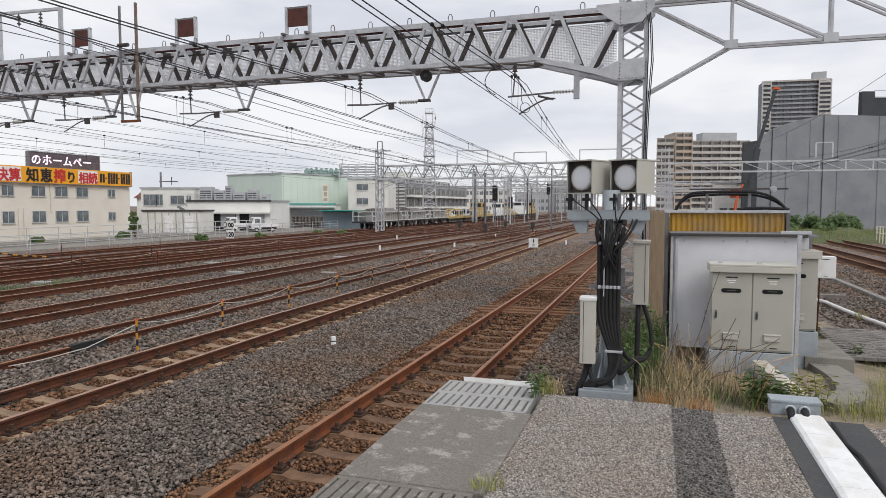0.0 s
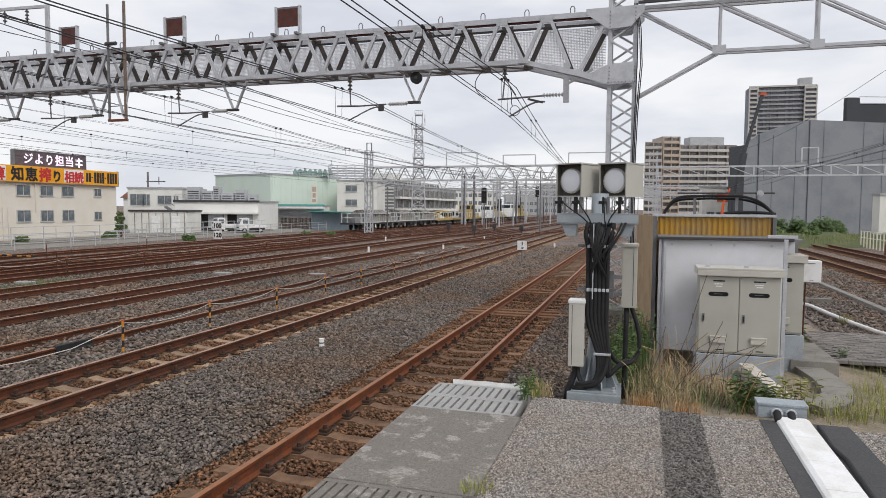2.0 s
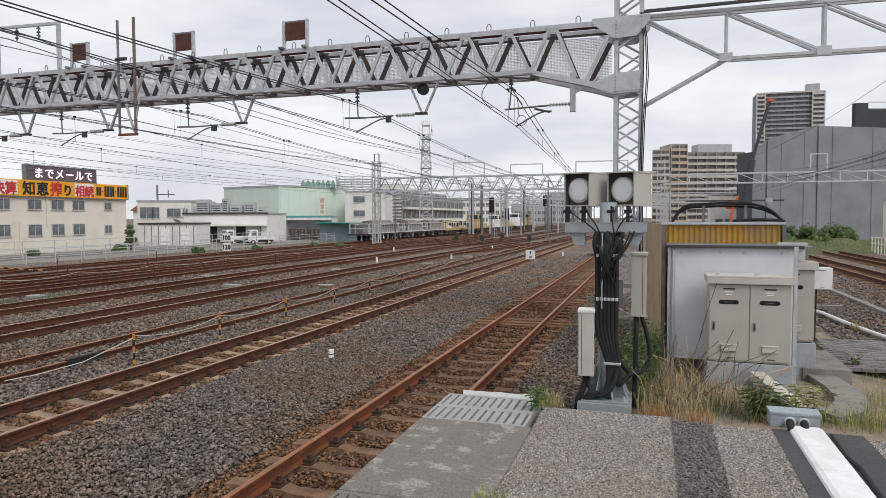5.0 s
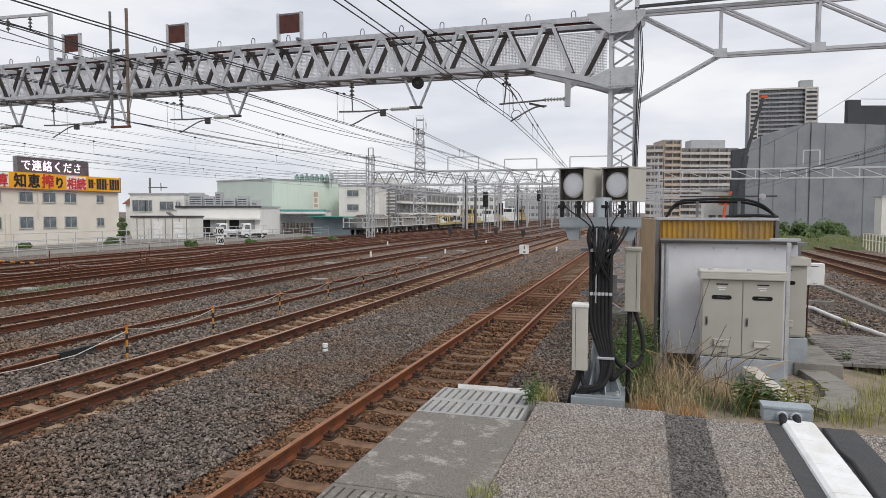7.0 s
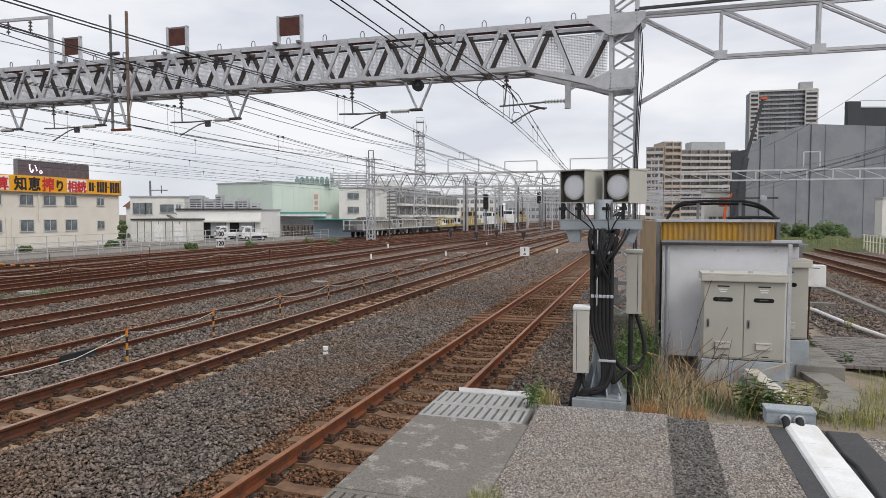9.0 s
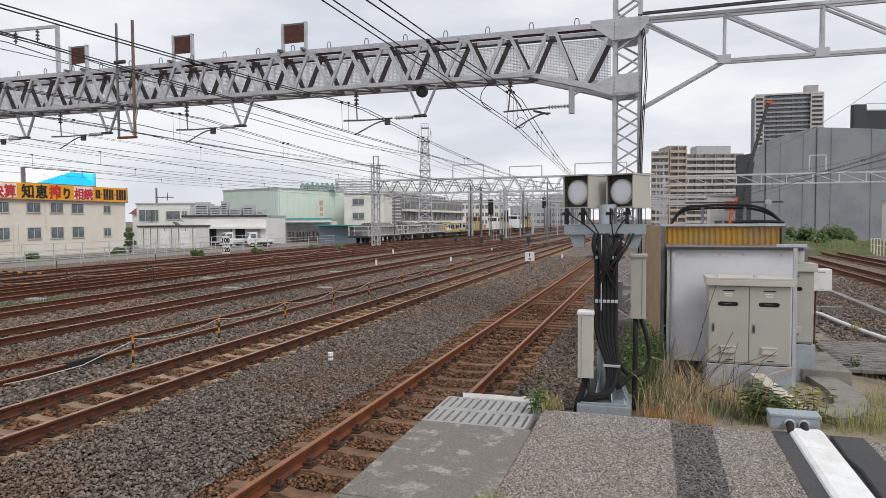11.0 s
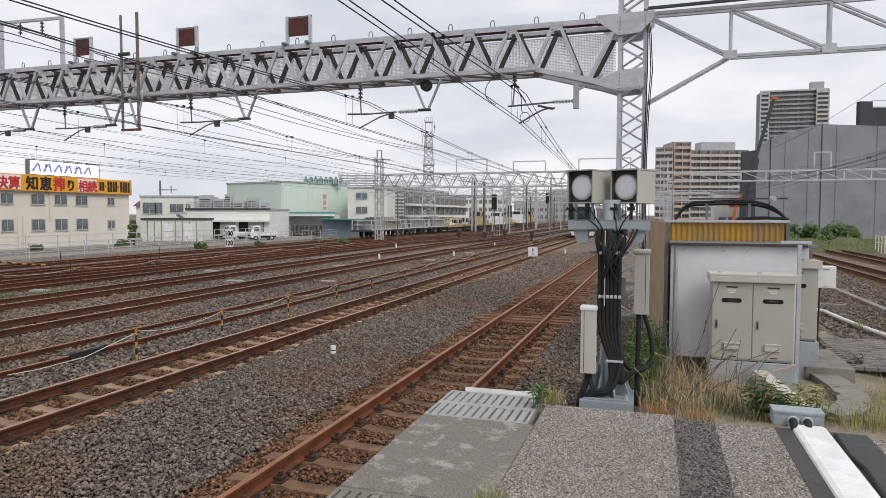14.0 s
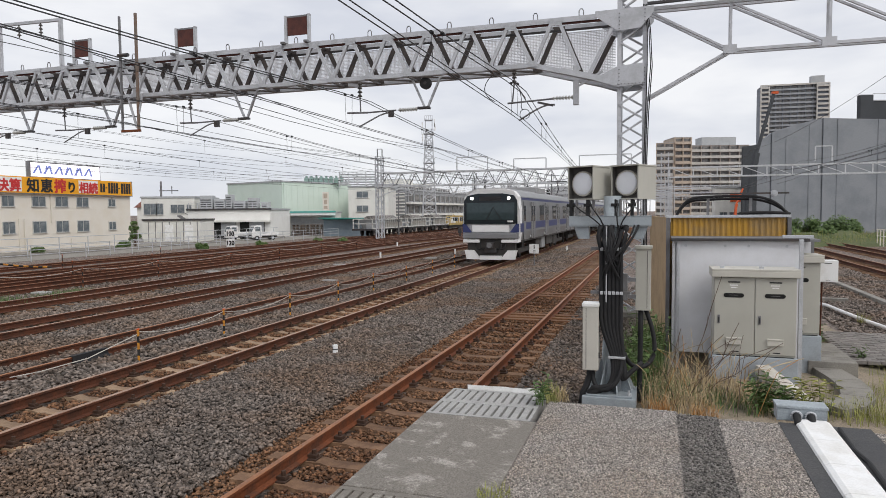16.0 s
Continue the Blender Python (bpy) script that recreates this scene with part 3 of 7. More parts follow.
# added brown bar whose colour gives the top chord its shaded underside
part("chord_angle", boxes((XL, XC, -0.37, -0.29, ZT - 0.09, ZT - 0.045)), M_RUSTRED, gantry, "dark brown bar for the shaded underside of the top chord")
part("inner_pipe", beams(((XL, 0.1, ZT - 0.17), (-1.1, 0.1, ZT - 0.12), 0.05, 0.05)), M_DARK, gantry, "dark pipe inside the beam")
lattice_column(gantry, -0.62, 0, 0.60, 0.62, -0.2, 8.9, 0.38, 0.10, 0.09)
part("footing", boxes((-1.15, -0.1, -0.55, 0.55, -0.3, 0.0), bevel=0.03), M_CONC, gantry, "concrete footing")
for y in (-0.425, 0.425):
    bm = bmesh.new()
    prism(bm, [(-1.50, 7.30), (-1.50, 7.42), (-0.12, 7.43), (-0.12, 7.27), (-0.43, 6.93), (-0.96, 6.90)][::-1], y - 0.01, y + 0.01)
    part("gusset_plate", bm, M_GALV, gantry, "riveted grey gusset plate")
    bm = bmesh.new()
    prism(bm, [(-1.56, 5.76), (-0.95, 6.05), (-0.33, 6.09), (-0.33, 5.58), (-0.95, 5.55)][::-1], y - 0.01, y + 0.01)
    part("gusset_plate", bm, M_GALV, gantry, "riveted grey gusset plate")
bm = bmesh.new()
for x, z0 in ((-0.92, 6.95), (-0.32, 7.0), (-0.92, 5.6), (-0.32, 5.6)):
    for i in range(5):
        rod(bm, (x, -0.455, z0 + i * 0.09), (x, -0.43, z0 + i * 0.09), 0.015, 6)
for i in range(8):
    rod(bm, (-0.95 + i * 0.085, -0.455, 5.61), (-0.95 + i * 0.085, -0.43, 5.61), 0.013, 6)
part("rivet", bm, M_GALVD, gantry)
# wire mesh guard behind the diagonals
bm = bmesh.new()
for i in range(int((XC - 0.15 - XL) / 0.04)):
    x = XL + i * 0.04
    box(bm, x, x + 0.017, 0.405, 0.412, ZB if x < XN else ZB - (x - XN) * 0.275, ZT - 0.1)
for i in range(40):
    z = 5.72 + i * 0.04
    if z < ZT - 0.1:
        box(bm, XL if z > ZB else XN + (ZB - z) / 0.275, XC - 0.1, 0.412, 0.418, z, z + 0.017)
part("wire_mesh", bm, M_MESH, gantry, "pale wire mesh guard inside the beam")
# top rail hooks and pipes along the beam
for i in range(24):
    x = -1.9 - i * 1.15
    part("hook", tube(bmesh.new(), [(x, -0.35, gz(8.05)), (x, -0.35, gz(8.2)), (x + 0.03, -0.35, gz(8.26)), (x + 0.08, -0.35, gz(8.26)), (x + 0.11, -0.35, gz(8.2)), (x + 0.11, -0.35, gz(8.05))], 0.013, 6), M_GALVD, gantry)
part("conduit", beams(((XL, -0.2, ZT + 0.10), (-1.6, -0.2, ZT + 0.10), 0.05, 0.05)), M_RUSTRED, gantry, "rusty conduit along the top of the beam")
# right-hand truss
RT = [(-0.35, 8.12), (1.86, 8.10), (4.25, 8.10), (6.6, 8.1), (9.0, 8.1), (11.4, 8.1)]
for y in (-0.13, 0.13):
    part("chord", beams(((-0.5, y, gz(8.14)), (11.4 * G, y, gz(8.12)), 0.08, 0.08)), M_GALV, gantry)
    part("chord", beams(((1.86 * G, y, gz(6.83)), (11.4 * G, y, gz(6.81)), 0.07, 0.07)), M_GALV, gantry)
    part("knee_brace", beams(((-0.3, y, gz(5.64)), (1.86 * G, y, gz(6.83)), 0.07, 0.07)), M_GALV, gantry)
    for (xa, za), (xb, zb) in zip(RT, RT[1:]):
        part("truss_diagonal", beams(((xa * G, y, gz(za)), (xb * G, y, gz(6.83)), 0.06, 0.05)), M_GALV, gantry)
        part("truss_post", beams(((xb * G, y, gz(zb)), (xb * G, y, gz(6.83)), 0.055, 0.04)), M_GALV, gantry)
for (xb, zb) in RT[1:]:
    part("gusset_plate", boxes((xb * G - 0.17, xb * G + 0.13, -0.2, -0.18, gz(6.74), gz(6.74) + 0.2)), M_GALV, gantry)
part("cable_tray", beams(((-0.3, -0.3, gz(8.24)), (3.6, -0.3, gz(8.28)), 0.09, 0.06)), M_DARK, gantry)
lattice_column(gantry, 11.4 * G + 0.3, 0, 0.6, 0.62, -0.2, 8.9, 0.44, 0.085, 0.055)
lattice_column(gantry, XL - 0.3, 0, 0.6, 0.62, -0.2, 8.9, 0.44, 0.085, 0.055)
# cables down the column
for k in range(3):
    x = -0.26 + k * 0.035
    part("cable", tube(bmesh.new(), [(x - 0.1, -0.4, gz(8.2)), (x, -0.42, gz(7.5)), (x + 0.05 * math.sin(k), -0.42, gz(6.5)), (x - 0.03, -0.42, gz(5.2)), (x - 0.06, -0.42, gz(4.0)), (x - 0.05, -0.42, 0.5)], 0.013, 6), M_BLACK, gantry)

# rusty shield plates on posts
for x0, x1 in ((-11.95, -11.0), (-16.38, -15.5), (-21.05, -20.2)):
    p = thing("shield_plate", "rust-red steel shield plate held by two posts on the gantry", "steel plate", 0, GY - 0.3, -0.06, group="shield plates on the gantry")
    a, b = x0 * 0.86, x1 * 0.86
    part("plate", boxes((a + 0.09, b - 0.09, -0.02, 0.02, gz(8.42), gz(9.0)), bevel=0.004), M_RUSTRED, p, "rust-red plate")
    for x in (a, b - 0.075):
        part("post", boxes((x, x + 0.075, -0.05, 0.05, gz(8.12), gz(9.07)), bevel=0.006), M_GALV, p)
        part("foot", beams(((x + 0.035, 0, gz(8.14)), (x + 0.035, -0.25, gz(8.14)), 0.1, 0.06)), M_GALVD, p)
    part("rail", beams(((a, 0, gz(9.02)), (b, 0, gz(9.02)), 0.05, 0.05)), M_GALVD, p)
# portal with insulators above the beam
p = thing("insulator_portal", "grey steel portal with hanging insulators on top of the gantry", "portal", 0, GY - 0.3, 0)
for x in (-24.7, -21.62):
    part("post", beams(((x * 0.86, 0, gz(8.1)), (x * 0.86, 0, gz(9.85)), 0.12, 0.09)), M_GALV, p)
part("bar", beams(((-24.7 * 0.86, 0, gz(9.86)), (-21.62 * 0.86, 0, gz(9.8)), 0.08, 0.09)), M_GALV, p)


def insulator(parent, x, y, z, length, n=4, r=0.055, axis="z", material=M_INSUL):
    bm = bmesh.new()
    e = Vector((0, 0, -length)) if axis == "z" else Vector((length, 0, 0))
    o = Vector((x, y, z))
    rod(bm, o, o + e, r * 0.3, 8)
    for i in range(n):
        c = o + e * ((i + 0.8) / (n + 0.6))
        d = e.normalized() * r * 0.35
        rod(bm, c - d, c + d, r * 0.55, 10, r)
    return part("insulator", bm, material, parent, "ribbed porcelain insulator", True)


for x in (-22.6, -23.7):
    insulator(p, x * 0.86, 0, gz(9.8), 0.42, 3, 0.07, material=M_BROWNINS)
# ladder cage hanging through the beam
p = thing("access_ladder", "rusty steel access ladder hung through the gantry beam", "ladder", 0, GY - 0.55, 0)
for x, top, m in ((-18.85, 9.55, M_GALVD), (-18.12, 9.6, M_LADDER)):
    part("stile", beams(((x * 0.8475, 0, gz(5.5)), (x * 0.8475, 0, gz(top)), 0.07 if m is M_LADDER else 0.05, 0.06)), m, p)
part("base_bar", beams(((-18.9 * 0.8475, 0, gz(5.5)), (-18.05 * 0.8475, 0, gz(5.5)), 0.07, 0.07)), M_RUSTO, p)
for z in (6.0, 6.5, 7.0, 7.5, 8.0):
    part("rung", rods(((-18.85 * 0.8475, 0, gz(z)), (-18.12 * 0.8475, 0, gz(z)), 0.015)), M_GALVD, p)
part("brace", beams(((-18.6 * 0.8475, 0, gz(6.8)), (-18.2 * 0.8475, 0, gz(5.6)), 0.06, 0.05), ((-17.9 * 0.8475, 0, gz(6.8)), (-18.15 * 0.8475, 0, gz(5.9)), 0.05, 0.04)), M_GALV, p)
part("float_lamp", rods(((-18.95 * 0.8475, 0, gz(8.18)), (-18.5 * 0.8475, 0, gz(8.18)), 0.06)), M_DARK, p)


def hanger(x, group="hanging supports under the gantry", ring=False):
    """A V-shaped drop bracket with a strut, registration arm and insulator for one track."""
    p = thing("drop_bracket", "V-shaped grey steel bracket with insulated registration arm", "bracket", x, GY, 0, group=group)
    zt, zb = gz(6.75), gz(5.8)
    part("strut", beams(((-0.42, 0, zt), (-0.04, 0, zb), 0.07, 0.05)), M_GALV, p)
    part("strut", beams(((0.42, 0, zt), (0.04, 0, zb), 0.07, 0.05)), M_GALV, p)
    part("plate", boxes((-0.24, 0.1, -0.08, 0.08, zb - 0.03, zb + 0.03), bevel=0.008), M_DARK, p)
    bm = rods(((-0.9, 0, zb - 0.02), (-1.75, 0, zb - 0.04), 0.022), n=8)
    rod(bm, (-1.75, 0, zb - 0.04), (-2.4, 0, zb - 0.02), 0.026)
    part("arm", bm, M_GALVD, p)
    insulator(p, -0.85, 0, zb - 0.02, 0.6, 7, 0.06, "x")
    part("steady_arm", tube(bmesh.new(), curve((-1.0, 0, zb - 0.1), (-1.3, 0, zb - 0.02), (-1.6, 0, zb - 0.25), (-2.05, 0, zb - 0.43)), 0.02, 6), M_GALVD, p)
    part("clamp", boxes((-1.12, -0.98, -0.05, 0.05, zb - 0.2, zb - 0.02)), M_DARK, p)
    q = thing("strain_insulator", "ribbed insulator hanging under the gantry and holding the feeder wire", "insulator", x - 2.0, GY, 0, group="hanging insulators")
    insulator(q, 0, 0, zt + 0.03, 0.5, 4, 0.075, material=M_BROWNINS)
    part("link", rods(((0, 0, zt - 0.45), (0.02, 0, zb - 0.02), 0.02)), M_GALVD, q)
    if ring:
        bm = rods(((0, -0.1, gz(6.55)), (0, 0.02, gz(6.55)), 0.16), n=20)
        part("disc", bm, M_BLACKP, p, "black round disc")
        part("disc_centre", rods(((0, -0.11, gz(6.55)), (0, -0.10, gz(6.55)), 0.045), n=12), M_DARK, p)


hanger(-6.95 * G, ring=True)
hanger(-13.55 * G)
hanger(-20.0 * G - 2.9)
hanger(-20.0 * G + 0.6)
p = thing("drop_bracket", "grey drop post with ribbed insulator arm over the near track", "bracket", 0, GY, 0, group="hanging supports under the gantry")
part("drop_post", boxes((-2.08, -1.94, -0.06, 0.06, gz(5.62), gz(6.75)), bevel=0.006), M_GALV, p)
part("strut", beams(((-1.98, 0, gz(6.15)), (-1.35, 0, gz(6.55)), 0.06, 0.05)), M_GALV, p)
insulator(p, -2.65, 0, gz(5.85), 0.6, 7, 0.06, "x")
part("arm", rods(((-3.8, 0, gz(5.78)), (-2.6, 0, gz(5.84)), 0.024)), M_GALVD, p)
part("steady_arm", tube(bmesh.new(), curve((-2.55, 0, gz(5.66)), (-2.85, 0, gz(5.72)), (-3.1, 0, gz(5.5)), (-3.5, 0, gz(5.25))), 0.022, 6), M_GALVD, p)
part("damper", beams(((-2.6, 0, gz(5.64)), (-3.0, 0, gz(5.76)), 0.05, 0.05)), M_DARK, p)
q = thing("strain_insulator", "ribbed insulator hanging under the gantry and holding the feeder wire", "insulator", -3.62, GY, 0, group="hanging insulators")
insulator(q, 0, 0, gz(6.9), 0.5, 4, 0.075, material=M_BROWNINS)
part("link", rods(((0, 0, gz(6.4)), (-0.05, 0, gz(5.8)), 0.02), ((0, 0, gz(6.4)), (0.3, 0, gz(5.9)), 0.014)), M_GALVD, q)

# ---- timbers, rubber cover and slabs among the tracks ----
M_TIMBER = mat("orange_brown_timber", (0.16, 0.075, 0.034), 0.9, scale=3, fine=40, second=(0.11, 0.052, 0.027), amount=0.8, piece=0.25)
for y, w in ((16.05, 1.1), (16.45, 1.35), (16.9, 1.2), (20.7, 1.2), (21.3, 1.1)):
    solo("timber_sleeper", boxes((-3.07 - w, -3.07 + w, y - 0.11, y + 0.11, -0.32, -0.13), bevel=0.012), M_TIMBER, "orange-brown timber sleeper under the near track", "sleeper", "timber sleepers")
for x, y0, y1 in ((-10.0, 9.2, 10.0),):
    solo("rubber_cover", prism(bmesh.new(), [(x - 0.12, -0.19), (x - 0.05, -0.10), (x - 0.04, -0.02), (x + 0.04, -0.02), (x + 0.05, -0.11), (x + 0.14, -0.19)], y0, y1), M_BLACK, "black rubber cover lying over a spare rail", "rubber cover", "rubber covers")
for x, y in ((-15.9, 22.5), (-12.3, 23.5), (-15.6, 31.0), (-12.5, 36.5), (-20.2, 17.5), (-19.6, 26.0), (-12.2, 44)):
    solo("marker_slab", boxes((x - 0.3, x + 0.3, y - 0.2, y + 0.2, -0.26, -0.12), bevel=0.015), M_GRATE, "small pale concrete slab between the yard tracks", "concrete slab", "marker slabs")

# ---- signal post beyond the platform end ----
def hood_lamp(parent):
    """A deep square lamp hood with an open front, a toothed ring and a round frosted lens."""
    bm = boxes((-0.40, -0.385, 0, 0.47, 0, 0.45), (-0.015, 0, 0, 0.47, 0, 0.45), (-0.385, -0.015, 0.0, 0.47, 0, 0.015), (-0.385, -0.015, 0.455, 0.47, 0.015, 0.435))
    box(bm, -0.41, 0.01, -0.03, 0.475, 0.435, 0.452)
    h = part("lamp_hood", bm, M_BEIGE, parent, "beige-grey sheet steel lamp hood")
    part("hood_lining", boxes((-0.383, -0.017, 0.10, 0.112, 0.017, 0.433), (-0.384, -0.380, 0.012, 0.1, 0.017, 0.433), (-0.02, -0.016, 0.012, 0.1, 0.017, 0.433),
                              (-0.383, -0.017, 0.012, 0.1, 0.43, 0.434)), mat("hood_inside", (0.085, 0.08, 0.075), 0.8), h, "dark inside of the hood")
    bm = bmesh.new()
    rod(bm, (-0.2, 0.055, 0.215), (-0.2, 0.1, 0.215), 0.168, 36)
    for i in range(24):
        a = 2 * math.pi * i / 24
        c = Vector((-0.2 + 0.163 * math.cos(a), 0.05, 0.215 + 0.163 * math.sin(a)))
        rod(bm, c, c + Vector((0, 0.02, 0)), 0.008, 6)
    part("bezel", bm, M_BEIGEL, h, "notched pale bezel ring")
    bm = bmesh.new()
    bmesh.ops.create_uvsphere(bm, u_segments=28, v_segments=12, radius=0.152)
    for v in bm.verts:
        v.co = Vector((-0.2 + v.co.x, 0.052 + v.co.z * -0.12 if v.co.z > 0 else 0.052, 0.215 + v.co.y))
    part("lens", bm, M_LENS, h, "round frosted white lens", True)
    return h


post = thing("signal_post", "steel signal post with two hooded white lamps and thick black cables", "signal post", -0.57, 9.15, 0)
for x, y in ((-0.24, -0.10), (0.335, -0.10)):
    h = hood_lamp(post)
    h.matrix_basis = pose(x, y, 2.655, 0, 0, -27)
    for k in (-0.08, -0.30):
        part("lamp_bracket", boxes((x + k - 0.02, x + k + 0.02, -0.06, 0.10, 2.42, 2.655), (x + k - 0.05, x + k + 0.05, -0.07, 0.1, 2.56, 2.60), bevel=0.005), M_BLACK, post, "dark cast lamp bracket")
        part("lamp_bracket", boxes((x + k + 0.06, x + k + 0.085, -0.04, 0.08, 2.44, 2.655)), M_GALVD, post)
        part("lamp_cable", tube(bmesh.new(), curve((x + k + 0.03, -0.05, 2.64), (x + k + 0.05, -0.14, 2.5), (x * 0.4 + k * 0.3, -0.18, 2.45), (x * 0.3 + 0.0, -0.12, 2.2)), 0.009, 6), M_BLACK, post)
bm = rods(((0, 0.05, 0.05), (0, 0.05, 2.70), 0.115), n=20)
rod(bm, (0, 0.05, 0.05), (0, 0.05, 0.75), 0.16, 20, 0.118)
part("pole", bm, mat("blue_grey_paint", (0.33, 0.37, 0.40), 0.5, 0.2, scale=3, second=(0.26, 0.28, 0.30)), post, "blue-grey painted steel pole", True)
M_BLUEG = bpy.data.materials["blue_grey_paint"]
part("base_plate", boxes((-0.36, 0.33, -0.32, 0.40, -0.1, 0.055), (-0.31, 0.28, -0.28, 0.36, 0.055, 0.085), bevel=0.01), M_BLUEG, post)
for i in range(8):
    a = math.pi * i / 4 + 0.3
    bm = bmesh.new()
    prism(bm, [(0.12, 0.085), (0.30, 0.085), (0.30, 0.12), (0.14, 0.50), (0.12, 0.5)], -0.008, 0.008)
    part("fin", bm, M_BLUEG, post).matrix_basis = pose(0, 0.05, 0, 0, 0, math.degrees(a))
for x in (-0.26, 0.24):
    for y in (-0.24, 0.32):
        part("anchor_bolt", rods(((x, y, 0.08), (x, y, 0.15), 0.018), ((x, y, 0.085), (x, y, 0.11), 0.032), n=6), M_GALV, post)
bm = boxes((-0.56, 0.50, -0.10, -0.085, 2.30, 2.43), (-0.56, 0.50, -0.10, 0.16, 2.42, 2.435), (-0.56, 0.50, -0.10, 0.0, 2.295, 2.31))
part("cross_channel", bm, M_BLUEG, post, "blue-grey steel cross channel")
bm = boxes((-0.56, 0.50, 0.16, 0.175, 2.30, 2.43))
part("cross_channel", bm, M_BLUEG, post)
for a, b in ((-0.50, -0.30), (0.26, 0.46)):
    bm = bmesh.new()
    k = 0.06 if a < 0 else -0.06
    prism(bm, [(a, 2.30), (a + max(k, 0), 2.13), (b + min(k, 0), 2.13), (b, 2.30)], -0.06, 0.14)
    part("bracket_box", bm, M_BLUEG, post, "tapered blue-grey bracket")
# cable bundle on the front of the pole
random.seed(5)
for i in range(6):
    x = -0.125 + i * 0.05
    top = (x * 1.2 + random.uniform(-0.05, 0.05), -0.10 - random.uniform(0, 0.06), 2.30)
    pts = curve(top, (x * 1.6, -0.2, 2.15), (x, -0.16, 2.05), (x, -0.15, 1.95), 8) + [Vector((x, -0.15, z)) for z in (1.8, 1.6, 1.42, 1.2)]
    pts += curve((x, -0.15, 1.1), (x * 0.9, -0.16, 0.9), (x * 0.7 + 0.06, -0.17, 0.75), (x * 0.55 + 0.09, -0.17, 0.58), 6)
    e = (-0.30, -0.25, 0.10) if i < 4 else (0.30, -0.1, 0.4)
    pts += curve((x * 0.55 + 0.09, -0.18, 0.55), (x * 0.6 + 0.16, -0.2, 0.2), (x * 0.5, -0.26, 0.10 + 0.03 * i), (e[0] + 0.02 * i, e[1], e[2] + 0.02 * i), 10)[1:]
    part("cable", tube(bmesh.new(), pts, 0.031, 8), M_BLACK, post, "thick black cable", True)
for i in range(16):
    a = random.uniform(-0.2, 0.2)
    part("lead", tube(bmesh.new(), curve((a * 1.3 + 0.1, -0.08, 2.33), (a + 0.1, -0.25, 2.1), (a * 0.4, -0.26, 1.95), (random.uniform(-0.12, 0.12), -0.19, random.uniform(1.6, 1.9))), 0.011, 6), M_BLACK, post)
for z in (2.0, 1.42):
    for i in range(6):
        part("cable_clamp", boxes((-0.14 + i * 0.05, -0.10 + i * 0.05, -0.19, -0.12, z - 0.022, z + 0.022), bevel=0.008), M_GALV, post)
    part("clamp_rail", boxes((-0.27, 0.24, -0.115, -0.09, z - 0.02, z + 0.02)), M_GALVD, post)
part("strap", boxes((-0.03, 0.19, -0.23, -0.05, 0.555, 0.585), bevel=0.008), M_GALV, post, "pale cable strap")
part("conduit", rods(((-0.06, -0.2, 2.3), (-0.06, -0.2, 1.3), 0.008)), M_GALV, post)
# small terminal boxes on the post
b = part("terminal_box", boxes((-0.36, -0.155, -0.24, -0.02, 0.39, 1.24), bevel=0.008), M_BEIGEL, post, "narrow pale beige terminal box")
part("box_lid", boxes((-0.37, -0.145, -0.25, -0.01, 1.235, 1.285), bevel=0.012), M_WHITE, b)
part("box_seam", boxes((-0.318, -0.311, -0.2425, -0.238, 0.41, 1.22)), M_DARK, b)
part("hinge", boxes((-0.156, -0.14, -0.2, -0.16, 0.9, 0.97), (-0.156, -0.14, -0.2, -0.16, 0.55, 0.62)), M_DARK, b)
b = part("terminal_box", boxes((0.30, 0.50, 0.12, 0.34, 1.16, 1.99), bevel=0.008), M_BEIGE, post, "narrow beige-grey terminal box")
part("box_lid", boxes((0.285, 0.515, 0.10, 0.355, 1.985, 2.03), bevel=0.01), M_BEIGE, b)
part("box_seam", boxes((0.447, 0.454, 0.1175, 0.122, 1.19, 1.96)), M_DARK, b)
part("arm", boxes((0.1, 0.31, 0.1, 0.16, 1.55, 1.6), (0.1, 0.31, 0.1, 0.16, 1.32, 1.37), (0.12, 0.2, 0.05, 0.12, 1.30, 1.66)), M_GALVD, post)
part("cable", tube(bmesh.new(), [(-0.27, -0.13, 0.4), (-0.27, -0.14, 0.3), (-0.31, -0.16, 0.18), (-0.36, -0.2, 0.05), (-0.38, -0.22, -0.1)], 0.045, 8), M_BLACK, post, "", True)
part("cable", tube(bmesh.new(), curve((-0.24, -0.13, 0.4), (-0.24, -0.2, 0.12), (-0.08, -0.3, 0.08), (0.05, -0.28, 0.22)) + curve((0.05, -0.28, 0.22), (0.12, -0.26, 0.3), (0.15, -0.2, 0.45), (0.15, -0.17, 0.6))[1:], 0.03, 8), M_BLACK, post, "", True)
part("cable", tube(bmesh.new(), [(0.37, 0.2, 1.17), (0.37, 0.19, 0.9), (0.365, 0.18, 0.5), (0.36, 0.16, 0.1), (0.36, 0.16, -0.1)], 0.036, 8), M_BLACK, post, "", True)
part("cable", tube(bmesh.new(), curve((0.43, 0.2, 1.17), (0.52, 0.2, 0.95), (0.56, 0.2, 0.75), (0.55, 0.18, 0.62)) + curve((0.55, 0.18, 0.62), (0.54, 0.1, 0.38), (0.25, 0.0, 0.3), (0.17, -0.12, 0.62), 12)[1:], 0.03, 8), M_BLACK, post, "", True)

